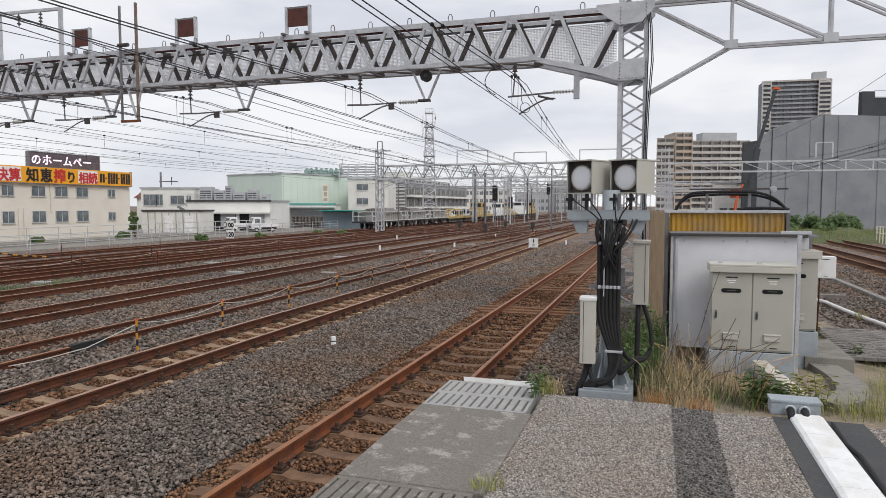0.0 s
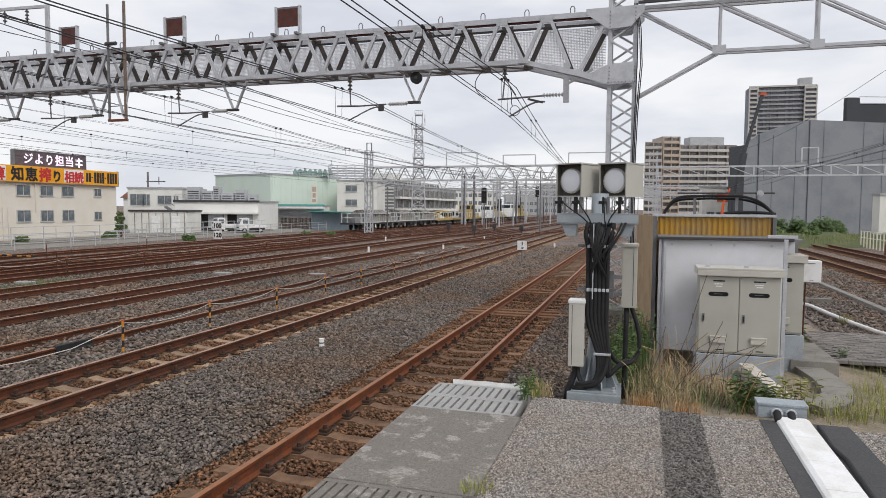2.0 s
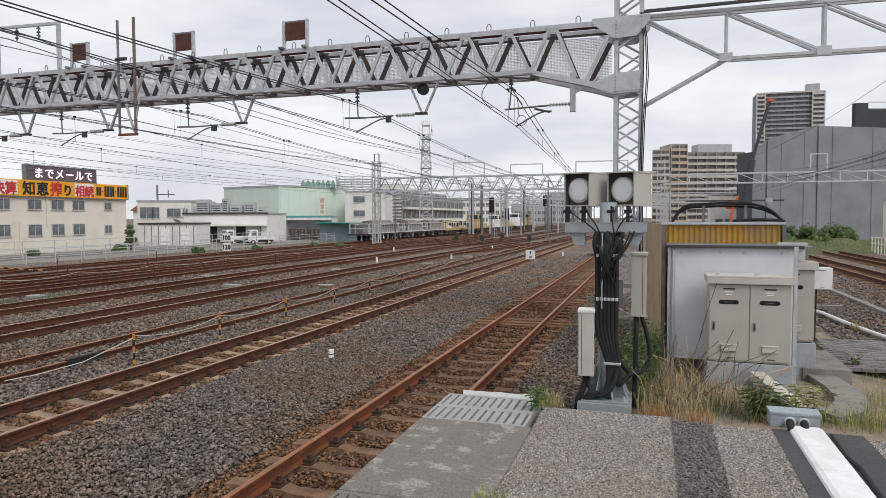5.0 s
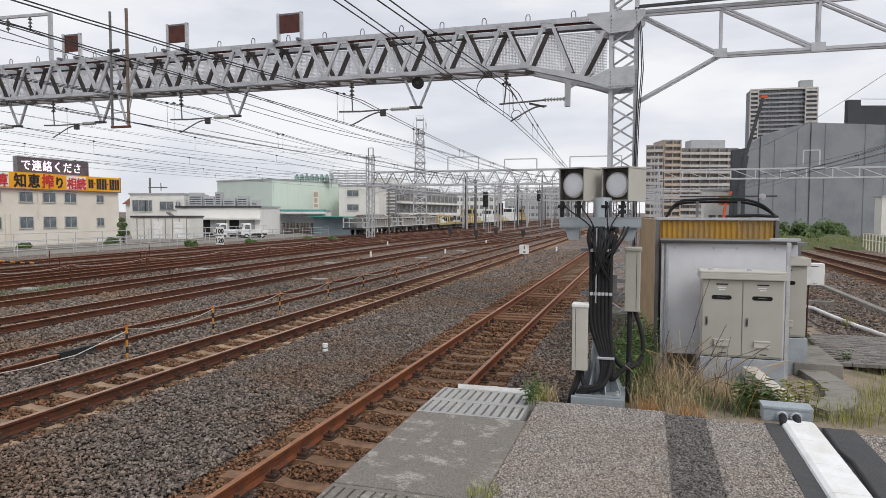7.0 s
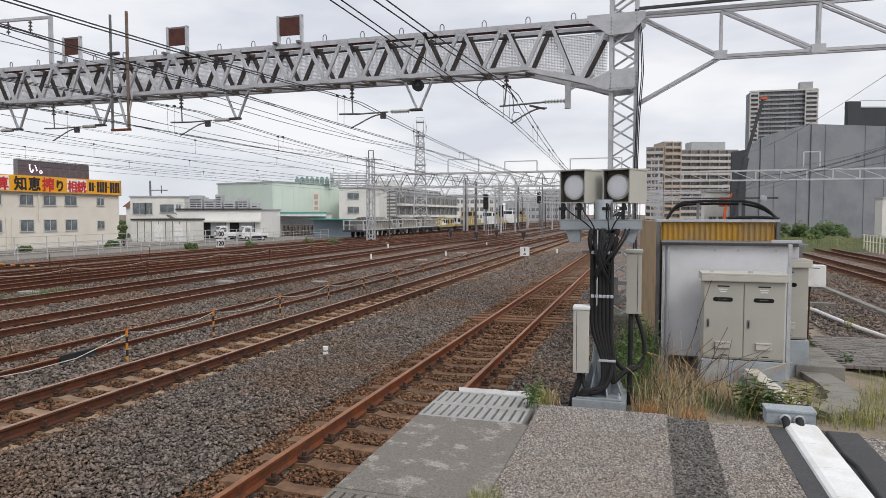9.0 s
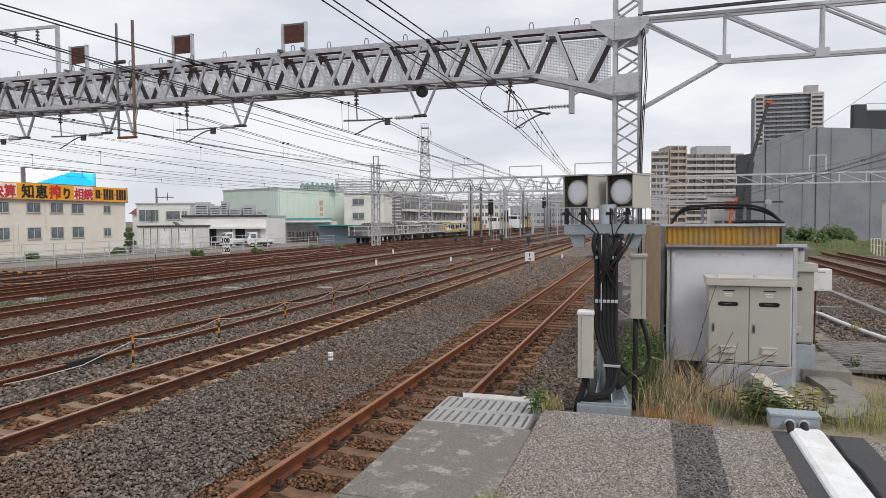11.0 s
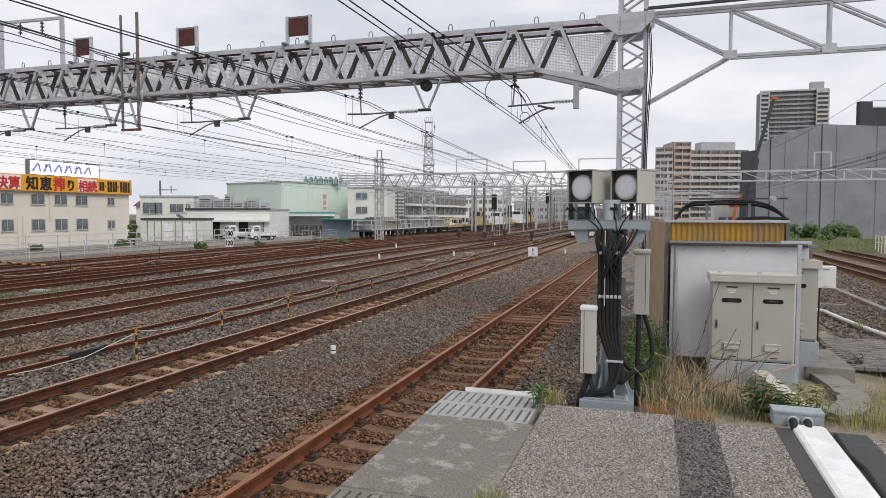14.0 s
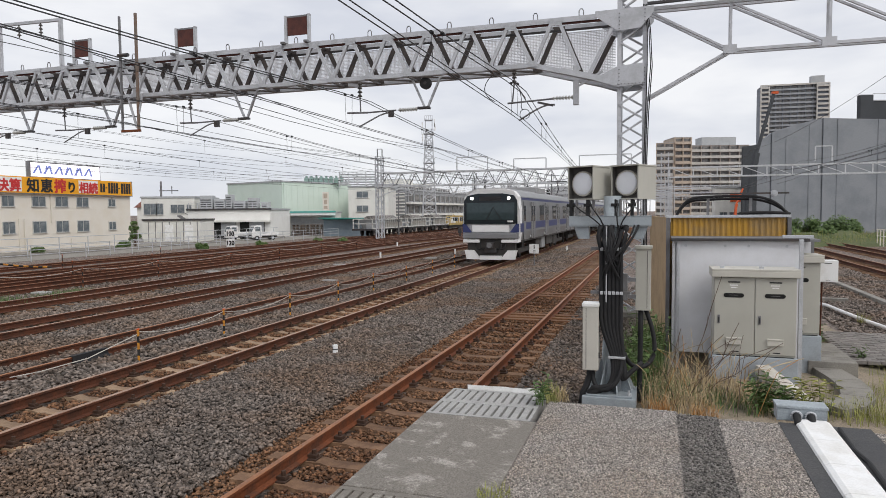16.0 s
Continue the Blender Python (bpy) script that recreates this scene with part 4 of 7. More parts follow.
# ---- equipment hut, cabinets ----
hut = thing("equipment_shelter", "white panelled shelter with an amber corrugated plastic top", "shelter", 0, 0, 0)
part("front_panel", boxes((0.30, 2.17, 11.62, 11.66, 0.16, 2.0), bevel=0.004), M_PANEL, hut, "plain white front panel")
part("side_panel", boxes((0.27, 0.30, 11.68, 12.95, 0.06, 1.98)), M_PANEL, hut)
part("post", boxes((0.32, 0.36, 11.58, 11.62, -0.15, 1.97), bevel=0.004), M_GALV, hut)
part("post", boxes((2.03, 2.085, 11.05, 11.11, -0.15, 2.05), bevel=0.004), M_GALV, hut)
part("post", boxes((0.25, 0.29, 11.6, 11.66, -0.15, 2.02), bevel=0.004), M_GALV, hut)
part("roof_edge", boxes((0.22, 2.26, 11.54, 11.62, 2.0, 2.045), bevel=0.006), M_DARK, hut, "dark roof edge trim")
part("roof", boxes((0.24, 2.42, 11.63, 12.98, 1.99, 2.03)), M_GALVD, hut)
part("roof_beam", boxes((1.95, 2.40, 12.0, 12.08, 2.03, 2.08), bevel=0.006), M_GALV, hut)
part("side_wing", boxes((2.2, 2.42, 12.3, 12.34, 1.2, 2.02)), M_PANEL, hut)
part("frame_post", boxes((2.42, 2.47, 12.3, 12.36, -0.1, 2.06)), M_GALVD, hut)
for i, x in enumerate((0.45, 1.05, 1.40, 1.95)):
    part("panel_bolt", rods(((x, 11.61, 1.92), (x, 11.625, 1.92), 0.022)), M_GALV, hut)
bm = bmesh.new()
front = [(0.24 + 1.93 * i / 84, 12.985 + 0.012 * (1 if i % 4 < 2 else -1)) for i in range(85)]
prism(bm, [(x, y) for x, y in front] + [(x, y + 0.012) for x, y in front[::-1]], 1.9, 2.36)
for v in bm.verts:
    v.co = Vector((v.co.x, v.co.z, v.co.y))
bmesh.ops.recalc_face_normals(bm, faces=bm.faces)
part("corrugated_sheet", bm, M_YPLAST, hut, "amber corrugated plastic sheet")
part("cap_rail", boxes((0.15, 2.23, 12.93, 13.02, 2.362, 2.41), bevel=0.006), M_GALV, hut)
part("corner_post", boxes((0.16, 0.23, 12.94, 13.01, -0.2, 2.36)), M_GALVD, hut)
part("corner_post", boxes((2.18, 2.24, 12.94, 13.01, -0.2, 2.36)), M_GALVD, hut)
bm = bmesh.new()
prism(bm, [(0.16, 13.02), (0.20, 13.02), (-0.12, 16.9), (-0.16, 16.9)], -0.2, 2.37)
for v in bm.verts:
    v.co = Vector((v.co.x, v.co.z, v.co.y))
bmesh.ops.recalc_face_normals(bm, faces=bm.faces)
part("side_wall", bm, M_TAN, hut, "tan plywood side wall")
part("back_wall", boxes((-0.1, 2.2, 16.85, 16.9, -0.2, 2.3), (2.18, 2.22, 13.02, 16.84, -0.2, 2.37)), M_TAN, hut)
part("top_cover", boxes((0.215, 2.17, 13.03, 16.8, 2.24, 2.28)), M_GALVD, hut)
hose = thing("hose_rack", "black hoses arched over a low steel rack on the shelter", "hose", 0, 13.6, 0)
for k in range(2):
    z, y = 2.74 - 0.05 * k, 0.09 * k
    pts = curve((0.30, y, 2.30), (0.40, y, 2.45), (0.45, y, z - 0.02), (0.72, y, z)) + [Vector((1.2, y, z + 0.02))] + curve((1.7, y, z + 0.01), (2.0, y, z - 0.03), (2.15, y, z - 0.12), (2.32, y, 2.36 + 0.06 * k))
    part("hose", tube(bmesh.new(), pts, 0.026, 8), M_BLACK, hose, "", True)
part("hose", tube(bmesh.new(), curve((1.45, 0.0, 2.42), (1.7, 0.0, 2.46), (2.0, 0.0, 2.46), (2.33, 0.0, 2.42)), 0.03, 8), M_BLACK, hose, "", True)
for x in (0.92, 1.66):
    part("rack_post", boxes((x - 0.025, x + 0.025, 0.0, 0.05, 2.28, 2.76)), M_GALVD, hose)
part("rack_bar", boxes((0.6, 2.3, -0.03, 0.0, 2.79, 2.82)), M_DARK, hose)
part("reel", rods(((2.05, -0.05, 2.80), (2.05, 0.05, 2.80), 0.06), ((2.05, -0.07, 2.80), (2.05, 0.07, 2.80), 0.03), n=16), M_GALV, hose)


def cabinet(x0, x1, y, z0, z1, doors, depth=0.5, label="beige-grey steel equipment cabinet with two doors on a concrete plinth"):
    c = thing("equipment_cabinet", label, "cabinet", x0, y, 0, group="equipment cabinets")
    w = x1 - x0
    part("body", boxes((0.01, w - 0.01, 0.02, depth, z0, z1 - 0.1), bevel=0.008), M_BEIGE, c)
    bm = boxes((-0.03, w + 0.03, -0.05, depth + 0.04, z1 - 0.105, z1 - 0.01), bevel=0.012)
    box(bm, -0.03, w + 0.03, -0.05, depth + 0.04, z1 - 0.012, z1 + 0.02, bevel=0.008)
    part("roof_cap", bm, M_BEIGEL, c, "overhanging roof cap")
    for k in range(2 if w > 0.8 else 1):
        part("lifting_lug", boxes((0.1 + k * 0.55, 0.16 + k * 0.55, 0.1, 0.14, z1 + 0.015, z1 + 0.05)), M_GALV, c)
    part("plinth", boxes((-0.02, w + 0.02, -0.01, depth + 0.03, -0.2, z0 - 0.012), bevel=0.01), mat("painted_plinth", (0.36, 0.40, 0.44), 0.7, scale=3, second=(0.25, 0.26, 0.27)), c, "blue-grey plinth")
    part("skid", boxes((0.05, w - 0.03, 0.03, 0.1, z0 - 0.012, z0 + 0.005)), M_HOLE, c)
    dw = (w - 0.02) / doors
    for i in range(doors):
        a = 0.012 + i * dw
        d = part("door", boxes((a + 0.004, a + dw - 0.008, 0.0, 0.02, z0 + 0.03, z1 - 0.115), bevel=0.006), M_BEIGE, c)
        m = a + dw * 0.48
        zt = z1 - 0.115
        bm = boxes((m - 0.11, m + 0.11, -0.004, 0.004, zt - 0.3, zt - 0.235))
        rod(bm, (m - 0.11, -0.004, zt - 0.2675), (m - 0.11, 0.004, zt - 0.2675), 0.0325, 14)
        rod(bm, (m + 0.11, -0.004, zt - 0.2675), (m + 0.11, 0.004, zt - 0.2675), 0.0325, 14)
        part("vent_slot", bm, M_HOLE, d, "dark oval vent slot")
        part("lock_bar", boxes((m - 0.06, m + 0.06, -0.006, -0.003, zt - 0.268, zt - 0.262)), M_GALVD, d)
        part("name_plate", boxes((m - 0.08, m + 0.09, -0.004, 0.002, zt - 0.075, zt - 0.055)), M_BLACKP, d, "small black plate")
        part("lettering", boxes((m - 0.06, m + 0.06, -0.003, 0.002, zt - 0.12, zt - 0.105), (m - 0.04, m + 0.05, -0.003, 0.002, zt - 0.155, zt - 0.14)), M_WHITE, d, "unreadable white lettering")
        hx = a + 0.05
        part("handle", boxes((hx, hx + 0.035, -0.014, 0.0, zt - 0.70, zt - 0.57), bevel=0.004), M_GALVD, d, "recessed lock handle")
        part("handle_grip", boxes((hx + 0.01, hx + 0.025, -0.02, -0.013, zt - 0.68, zt - 0.6)), M_BLACKP, d)
        part("louvre", boxes((m - 0.1, m + 0.12, -0.03, 0.0, z0 + 0.17, z0 + 0.255), (m - 0.105, m + 0.125, -0.04, 0.0, z0 + 0.255, z0 + 0.275), bevel=0.006), M_BEIGEL, d, "hooded vent louvre")
        part("tag", boxes((m - 0.02, m + 0.08, -0.004, 0.0, z0 + 0.055, z0 + 0.07)), M_BLACKP, d)
    return c


cabinet(0.83, 1.99, 10.9, 0.29, 1.59, 2)
cabinet(1.85, 2.47, 11.75, 0.50, 1.76, 1, 0.45, "narrow beige-grey steel cabinet on a raised plinth")
wb = thing("junction_box", "white steel junction box on a thin post", "box", 2.6, 12.6, 0)
part("body", boxes((0, 0.30, 0, 0.2, 1.27, 1.64), bevel=0.012), M_WHITE, wb)
part("lettering", boxes((0.09, 0.2, -0.003, 0.0, 1.585, 1.595), (0.12, 0.18, -0.003, 0.0, 1.30, 1.305)), M_DARK, wb, "tiny unreadable lettering")
part("leg", rods(((0.06, 0.1, -0.2), (0.08, 0.1, 1.28), 0.013)), M_RUST, wb)
part("hinge", boxes((-0.03, 0.0, 0.02, 0.07, 1.42, 1.55)), M_DARK, wb)

# ---- duct and pull box on the platform ----
pb = thing("pull_box", "small blue-grey steel pull box at the platform edge", "box", 0.77, 4.84, 1.1)
part("body", boxes((0.0, 0.30, 0.0, 0.13, 0.0, 0.085), bevel=0.006), M_BLUEG, pb)
part("lid", boxes((-0.006, 0.306, -0.008, 0.138, 0.085, 0.105), bevel=0.005), M_BLUEG, pb)
for x in (0.115, 0.20):
    bm = bmesh.new()
    tube(bm, [(x + 0.03 * math.cos(a), -0.012, 0.04 + 0.03 * math.sin(a)) for a in (i * math.pi / 8 for i in range(17))], 0.008, 6)
    part("gland", bm, M_GALV, pb, "round metal cable gland")
    part("conduit", tube(bmesh.new(), [(x, 0.0, 0.045), (x, -0.03, 0.043), (x, -0.06, 0.02), (x, -0.09, 0.005)], 0.024, 10), M_BLACK, pb, "short black conduit", True)
duct = thing("cable_duct", "white rounded plastic cable duct lying on the platform", "cable duct", 0.87, 0, 1.104)
y = 4.80
for k in range(30):
    y1 = y - 0.40
    bm = bmesh.new()
    prism(bm, [(0.0, 0.0), (0.006, 0.014), (0.03, 0.026), (0.18, 0.026), (0.204, 0.014), (0.21, 0.0)], y1 + 0.003, y)
    part("duct_cover", bm, M_WHITE, duct)
    y = y1
part("cable", tube(bmesh.new(), [(0.235, 4.7, 0.012), (0.22, 4.3, 0.012), (0.245, 4.1, 0.012), (0.225, 3.6, 0.012), (0.24, 3.0, 0.012)], 0.012, 6), M_BLACK, duct)
gd = thing("ground_duct", "white square cable duct sloping from the cabinet to the ground", "cable duct")
part("duct", beams(((1.52, 10.86, 0.10), (1.72, 9.9, 0.04), 0.19, 0.15), ((1.72, 9.9, 0.04), (1.86, 9.15, -0.02), 0.2, 0.15)), mat("dirty_white_plastic", (0.58, 0.55, 0.50), 0.6, scale=6, second=(0.36, 0.31, 0.25), amount=0.7), gd)

# ---- concrete troughs and paving beyond the platform ----
tr = thing("cable_trough", "curved run of concrete cable trough lids", "cable trough")
pts = [Vector(p) for p in ((2.50, 12.3, 0.02), (2.58, 11.6, 0.02), (2.66, 11.0, 0.02), (2.66, 10.5, 0.02), (2.58, 10.05, 0.02), (2.40, 9.68, 0.02), (2.12, 9.45, 0.02))]
edge = []
for i, q in enumerate(pts):
    d = (pts[min(i + 1, len(pts) - 1)] - pts[max(i - 1, 0)]).normalized()
    edge.append((q + Vector((-d.y, d.x, 0)) * 0.2, q - Vector((-d.y, d.x, 0)) * 0.2))
for (a0, a1), (b0, b1) in zip(edge, edge[1:]):
    bm = bmesh.new()
    g = [a0.lerp(b0, 0.012), a0.lerp(b0, 0.988), a1.lerp(b1, 0.988), a1.lerp(b1, 0.012)]
    top = [bm.verts.new((q.x, q.y, 0.0)) for q in g]
    bot = [bm.verts.new((q.x, q.y, -0.25)) for q in g]
    bm.faces.new(top)
    for k in range(4):
        bm.faces.new((top[k], bot[k], bot[(k + 1) % 4], top[(k + 1) % 4]))
    bmesh.ops.recalc_face_normals(bm, faces=bm.faces)
    part("trough_lid", bm, M_CONC, tr)
tr = thing("concrete_slab", "flat concrete trough slabs beside the cabinets", "concrete slab")
for i in range(4):
    part("slab", boxes((2.30, 3.0, 11.7 + i * 0.42, 12.1 + i * 0.42, -0.2, 0.10), bevel=0.012), M_CONC, tr)
pv = thing("block_paving", "dark weathered block paving on the ground beside the cabinets", "paving", kind="structure")
BRICK = bpy.data.meshes.new("paving_block")
bm = boxes((-0.095, 0.095, -0.045, 0.045, -0.06, 0.0), bevel=0.006)
bm.to_mesh(BRICK)
bm.free()
M_BLOCK = mat("paving_block", (0.20, 0.185, 0.175), 0.9, scale=4, second=(0.13, 0.12, 0.11), piece=0.25)
for i in range(10):
    for j in range(29):
        ob = partm("paving_block", BRICK, M_BLOCK, pv)
        ob.matrix_basis = pose(3.25 + i * 0.2 + (0.1 if j % 2 else 0), 12.6 + j * 0.1, -0.03 + random.uniform(-0.006, 0.006), random.uniform(-1, 1), random.uniform(-1, 1), 0)
kb = thing("kerb", "long concrete trough kerb beside the far track", "kerb", kind="structure")
for i in range(18):
    part("kerb_stone", boxes((6.05, 6.25, 14 + i * 1.0, 14.98 + i * 1.0, -0.3, -0.10), bevel=0.012), M_CONC, kb)
wp = solo("white_pipe", tube(bmesh.new(), [(4.25, 20.6, -0.1), (4.36, 20.0, -0.08), (4.5, 18.8, -0.1), (4.66, 17.4, -0.1), (4.85, 16.2, -0.1), (5.1, 15.2, -0.08), (5.3, 14.9, 0.1), (5.45, 14.8, 0.25)], 0.045, 10), M_WHITE, "white plastic pipe lying on the stones", "pipe", smooth=True)
solo("flat_slab", boxes((4.6, 5.3, 21.8, 22.0, -0.25, -0.10), bevel=0.01), M_CONC, "pale concrete slab lying on the ballast", "concrete slab")

# ---- weeds and grass ----
M_GREEN = mat("green_leaf", (0.075, 0.13, 0.035), 0.6, scale=9, second=(0.13, 0.17, 0.05), piece=0.35, bump=0)
M_LIME = mat("yellow_green_grass", (0.26, 0.27, 0.08), 0.7, scale=9, second=(0.28, 0.24, 0.09), piece=0.35, bump=0)
M_STRAW = mat("dry_straw", (0.43, 0.335, 0.20), 0.85, scale=9, second=(0.24, 0.17, 0.09), piece=0.4, bump=0)
M_ODRY = mat("orange_dry_grass", (0.36, 0.19, 0.07), 0.85, scale=9, second=(0.27, 0.15, 0.06), piece=0.4, bump=0)
M_TWIG = mat("dark_twig", (0.10, 0.065, 0.05), 0.85, bump=0)


def tuft(name, material, label, spots, seed, group=""):
    """Bent tapering blades that grow out of a few spots: (x, y, z, height, spread, count)."""
    rng = random.Random(seed)
    bm = bmesh.new()
    for x, y, z, h, r, n in spots:
        for _ in range(n):
            a, q = rng.uniform(0, 6.28), rng.random() ** 0.6
            o = Vector((x + r * q * math.cos(a), y + r * q * math.sin(a), z))
            hh, lean = h * rng.uniform(0.4, 1.15), rng.uniform(0.1, 1.1)
            b = rng.uniform(0, 6.28)
            dirn = Vector((math.cos(b), math.sin(b), 0))
            side = Vector((-dirn.y, dirn.x, 0)) * (0.0025 + 0.0045 * h)
            p1, p2 = o + dirn * lean * hh * 0.25 + Vector((0, 0, hh * 0.55)), o + dirn * lean * hh * 0.8 + Vector((0, 0, hh * (1 - 0.3 * lean)))
            v = [bm.verts.new(c) for c in (o - side, o + side, p1 + side * 0.8, p1 - side * 0.8, p2)]
            bm.faces.new((v[0], v[1], v[2], v[3]))
            bm.faces.new((v[3], v[2], v[4]))
    return solo(name, bm, material, label, "grass", group, "stuff")


def weed(x, y, z, h, stems, seed, label, leaf=0.07, material=None):
    """A leafy weed: thin stems with pointed leaves up their length."""
    rng = random.Random(seed)
    w = thing("weed", label, "weed", x, y, z, group="weeds")
    sb, lb = bmesh.new(), bmesh.new()
    for _ in range(stems):
        a = rng.uniform(0, 6.28)
        hh = h * rng.uniform(0.6, 1.1)
        top = Vector((math.cos(a), math.sin(a), 0)) * rng.uniform(0.1, 0.4) * h + Vector((0, 0, hh))
        o = Vector((rng.uniform(-0.12, 0.12), rng.uniform(-0.12, 0.12), 0)) * h
        rod(sb, o, o + top, 0.004, 5, 0.002)
        for k in range(14):
            u = 0.2 + 0.8 * k / 13
            c = o + top * u
            b = rng.uniform(0, 6.28)
            d = Vector((math.cos(b), math.sin(b), rng.uniform(-0.1, 0.6))) * leaf * rng.uniform(0.7, 1.3)
            s = d.cross(Vector((0, 0, 1))).normalized() * leaf * 0.17
            v = [lb.verts.new(q) for q in (c, c + d * 0.45 + s, c + d + Vector((0, 0, -0.3 * leaf)), c + d * 0.45 - s)]
            lb.faces.new(v)
    part("stem", sb, M_GREEN, w)
    part("leaves", lb, material or M_GREEN, w)


tuft("grass_tuft", M_STRAW, "dry straw-coloured grass in front of the shelter", [(0.1, 10.2, -0.12, 0.46, 0.5, 330), (0.7, 10.2, -0.12, 0.38, 0.6, 380), (1.2, 9.8, -0.12, 0.36, 0.4, 240), (0.3, 9.2, -0.12, 0.42, 0.5, 380), (1.6, 9.2, -0.12, 0.3, 0.4, 90)], 1)
tuft("grass_tuft", M_ODRY, "orange-brown dry grass beyond the platform end", [(0.05, 8.6, -0.12, 0.36, 0.16, 170), (0.55, 8.5, -0.12, 0.34, 0.16, 170), (4.6, 24.0, -0.2, 0.7, 0.4, 160)], 2)
tuft("grass_tuft", M_GREEN, "green grass behind the signal post", [(-0.1, 10.4, -0.12, 0.7, 0.3, 220), (-0.2, 11.5, -0.12, 0.8, 0.35, 240), (-0.1, 13, -0.12, 0.8, 0.35, 200), (0.0, 9.6, -0.12, 0.4, 0.3, 150)], 3)
tuft("grass_tuft", M_LIME, "yellow-green grass along the trough", [(2.35, 9.2, -0.12, 0.32, 0.35, 220), (2.9, 9.6, -0.12, 0.3, 0.5, 300), (3.2, 10.6, -0.12, 0.28, 0.4, 160), (2.6, 12.3, -0.1, 0.3, 0.2, 60), (3.6, 11.6, -0.12, 0.22, 0.5, 120), (4.6, 17.6, -0.15, 0.3, 0.15, 50)], 4)
tuft("grass_tuft", M_LIME, "yellow-green grass growing from the platform joint", [(-0.76, 5.0, 1.08, 0.16, 0.08, 70), (-0.72, 4.85, 1.09, 0.09, 0.05, 40)], 5)
tuft("grass_tuft", M_LIME, "small grass clump in the joint of the platform edge", [(-0.76, 3.14, 1.09, 0.075, 0.09, 80)], 6)
tuft("grass_tuft", M_STRAW, "dry grass tips growing from the platform joint", [(-0.67, 4.97, 1.08, 0.14, 0.06, 60)], 15)
weed(-0.80, 4.75, 1.1, 0.2, 5, 7, "leafy green weed growing through the slotted cover", 0.06)
weed(1.3, 9.2, -0.12, 0.5, 14, 8, "dense leafy green weed beyond the platform end", 0.13)
weed(1.55, 9.1, -0.12, 0.42, 12, 18, "dense leafy green weed beyond the platform end", 0.13)
weed(1.75, 9.1, -0.12, 0.5, 7, 9, "upright leafy weed beside the white duct", 0.12, M_LIME)
weed(2.0, 9.3, -0.12, 0.5, 6, 10, "upright leafy weed beside the white duct", 0.12, M_LIME)
weed(2.75, 13.4, -0.1, 0.55, 7, 11, "upright green weed beside the paving", 0.13)
weed(3.35, 12.9, -0.1, 0.25, 4, 12, "small green weed in the paving joints", 0.09)
tuft("grass_tuft", M_GREEN, "fine green grass among the dry straw", [(0.3, 9.7, -0.12, 0.35, 0.6, 260), (1.0, 9.4, -0.12, 0.3, 0.5, 160)], 33)
weed(-0.25, 9.9, -0.12, 0.9, 10, 13, "tall green weed behind the signal post", 0.14)
weed(-0.15, 10.6, -0.12, 1.0, 9, 14, "tall green weed behind the signal post", 0.14)
tw = thing("dry_twig", "bare dark twigs leaning in front of the white panel", "twig")
for a, b in (((0.35, 10.2, -0.1), (0.92, 10.6, 1.52)), ((0.6, 10.1, -0.1), (1.15, 10.5, 0.85)), ((0.35, 9.6, -0.1), (1.7, 10.3, 0.62)), ((0.1, 10.0, 0.0), (0.35, 10.4, 0.75)), ((0.3, 9.6, 0), (1.0, 9.9, 0.55))):
    a, b = Vector(a), Vector(b)
    m = (a + b) / 2 + Vector((0.03, 0, -0.05))
    part("twig", tube(bmesh.new(), [a, (a + m) / 2 + Vector((0.012, 0, 0.01)), m, (m + b) / 2 - Vector((0.012, 0, 0)), b], 0.005, 5), M_TWIG, tw)
    part("twig", tube(bmesh.new(), [m, m + Vector((0.05, 0.02, 0.16)), m + Vector((0.06, 0.05, 0.3))], 0.004, 5), M_TWIG, tw)

rs = random.Random(91)
for _ in range(60):
    a = Vector((rs.uniform(-0.05, 1.25), rs.uniform(8.9, 10.6), -0.12))
    d = Vector((rs.uniform(-0.6, 0.7), rs.uniform(-0.2, 0.3), rs.uniform(0.35, 0.85)))
    b = a + d
    m = (a + b) / 2 + Vector((rs.uniform(-0.1, 0.1), 0, 0.2))
    part("stalk", tube(bmesh.new(), [a, (a + m) / 2 + Vector((0, 0, 0.03)), m, (m + b) / 2 + Vector((0, 0, 0.01)), b], 0.004, 5), rs.choice((M_STRAW, M_STRAW, M_STRAW, M_ODRY, M_TWIG)), tw, "bent dry stalk")

# ---- overhead lines ----
def sag(y):
    u = ((y - 17.5) % 43.5) / 43.5
    return 5.14 + 0.63 * (2 * u - 1) ** 2


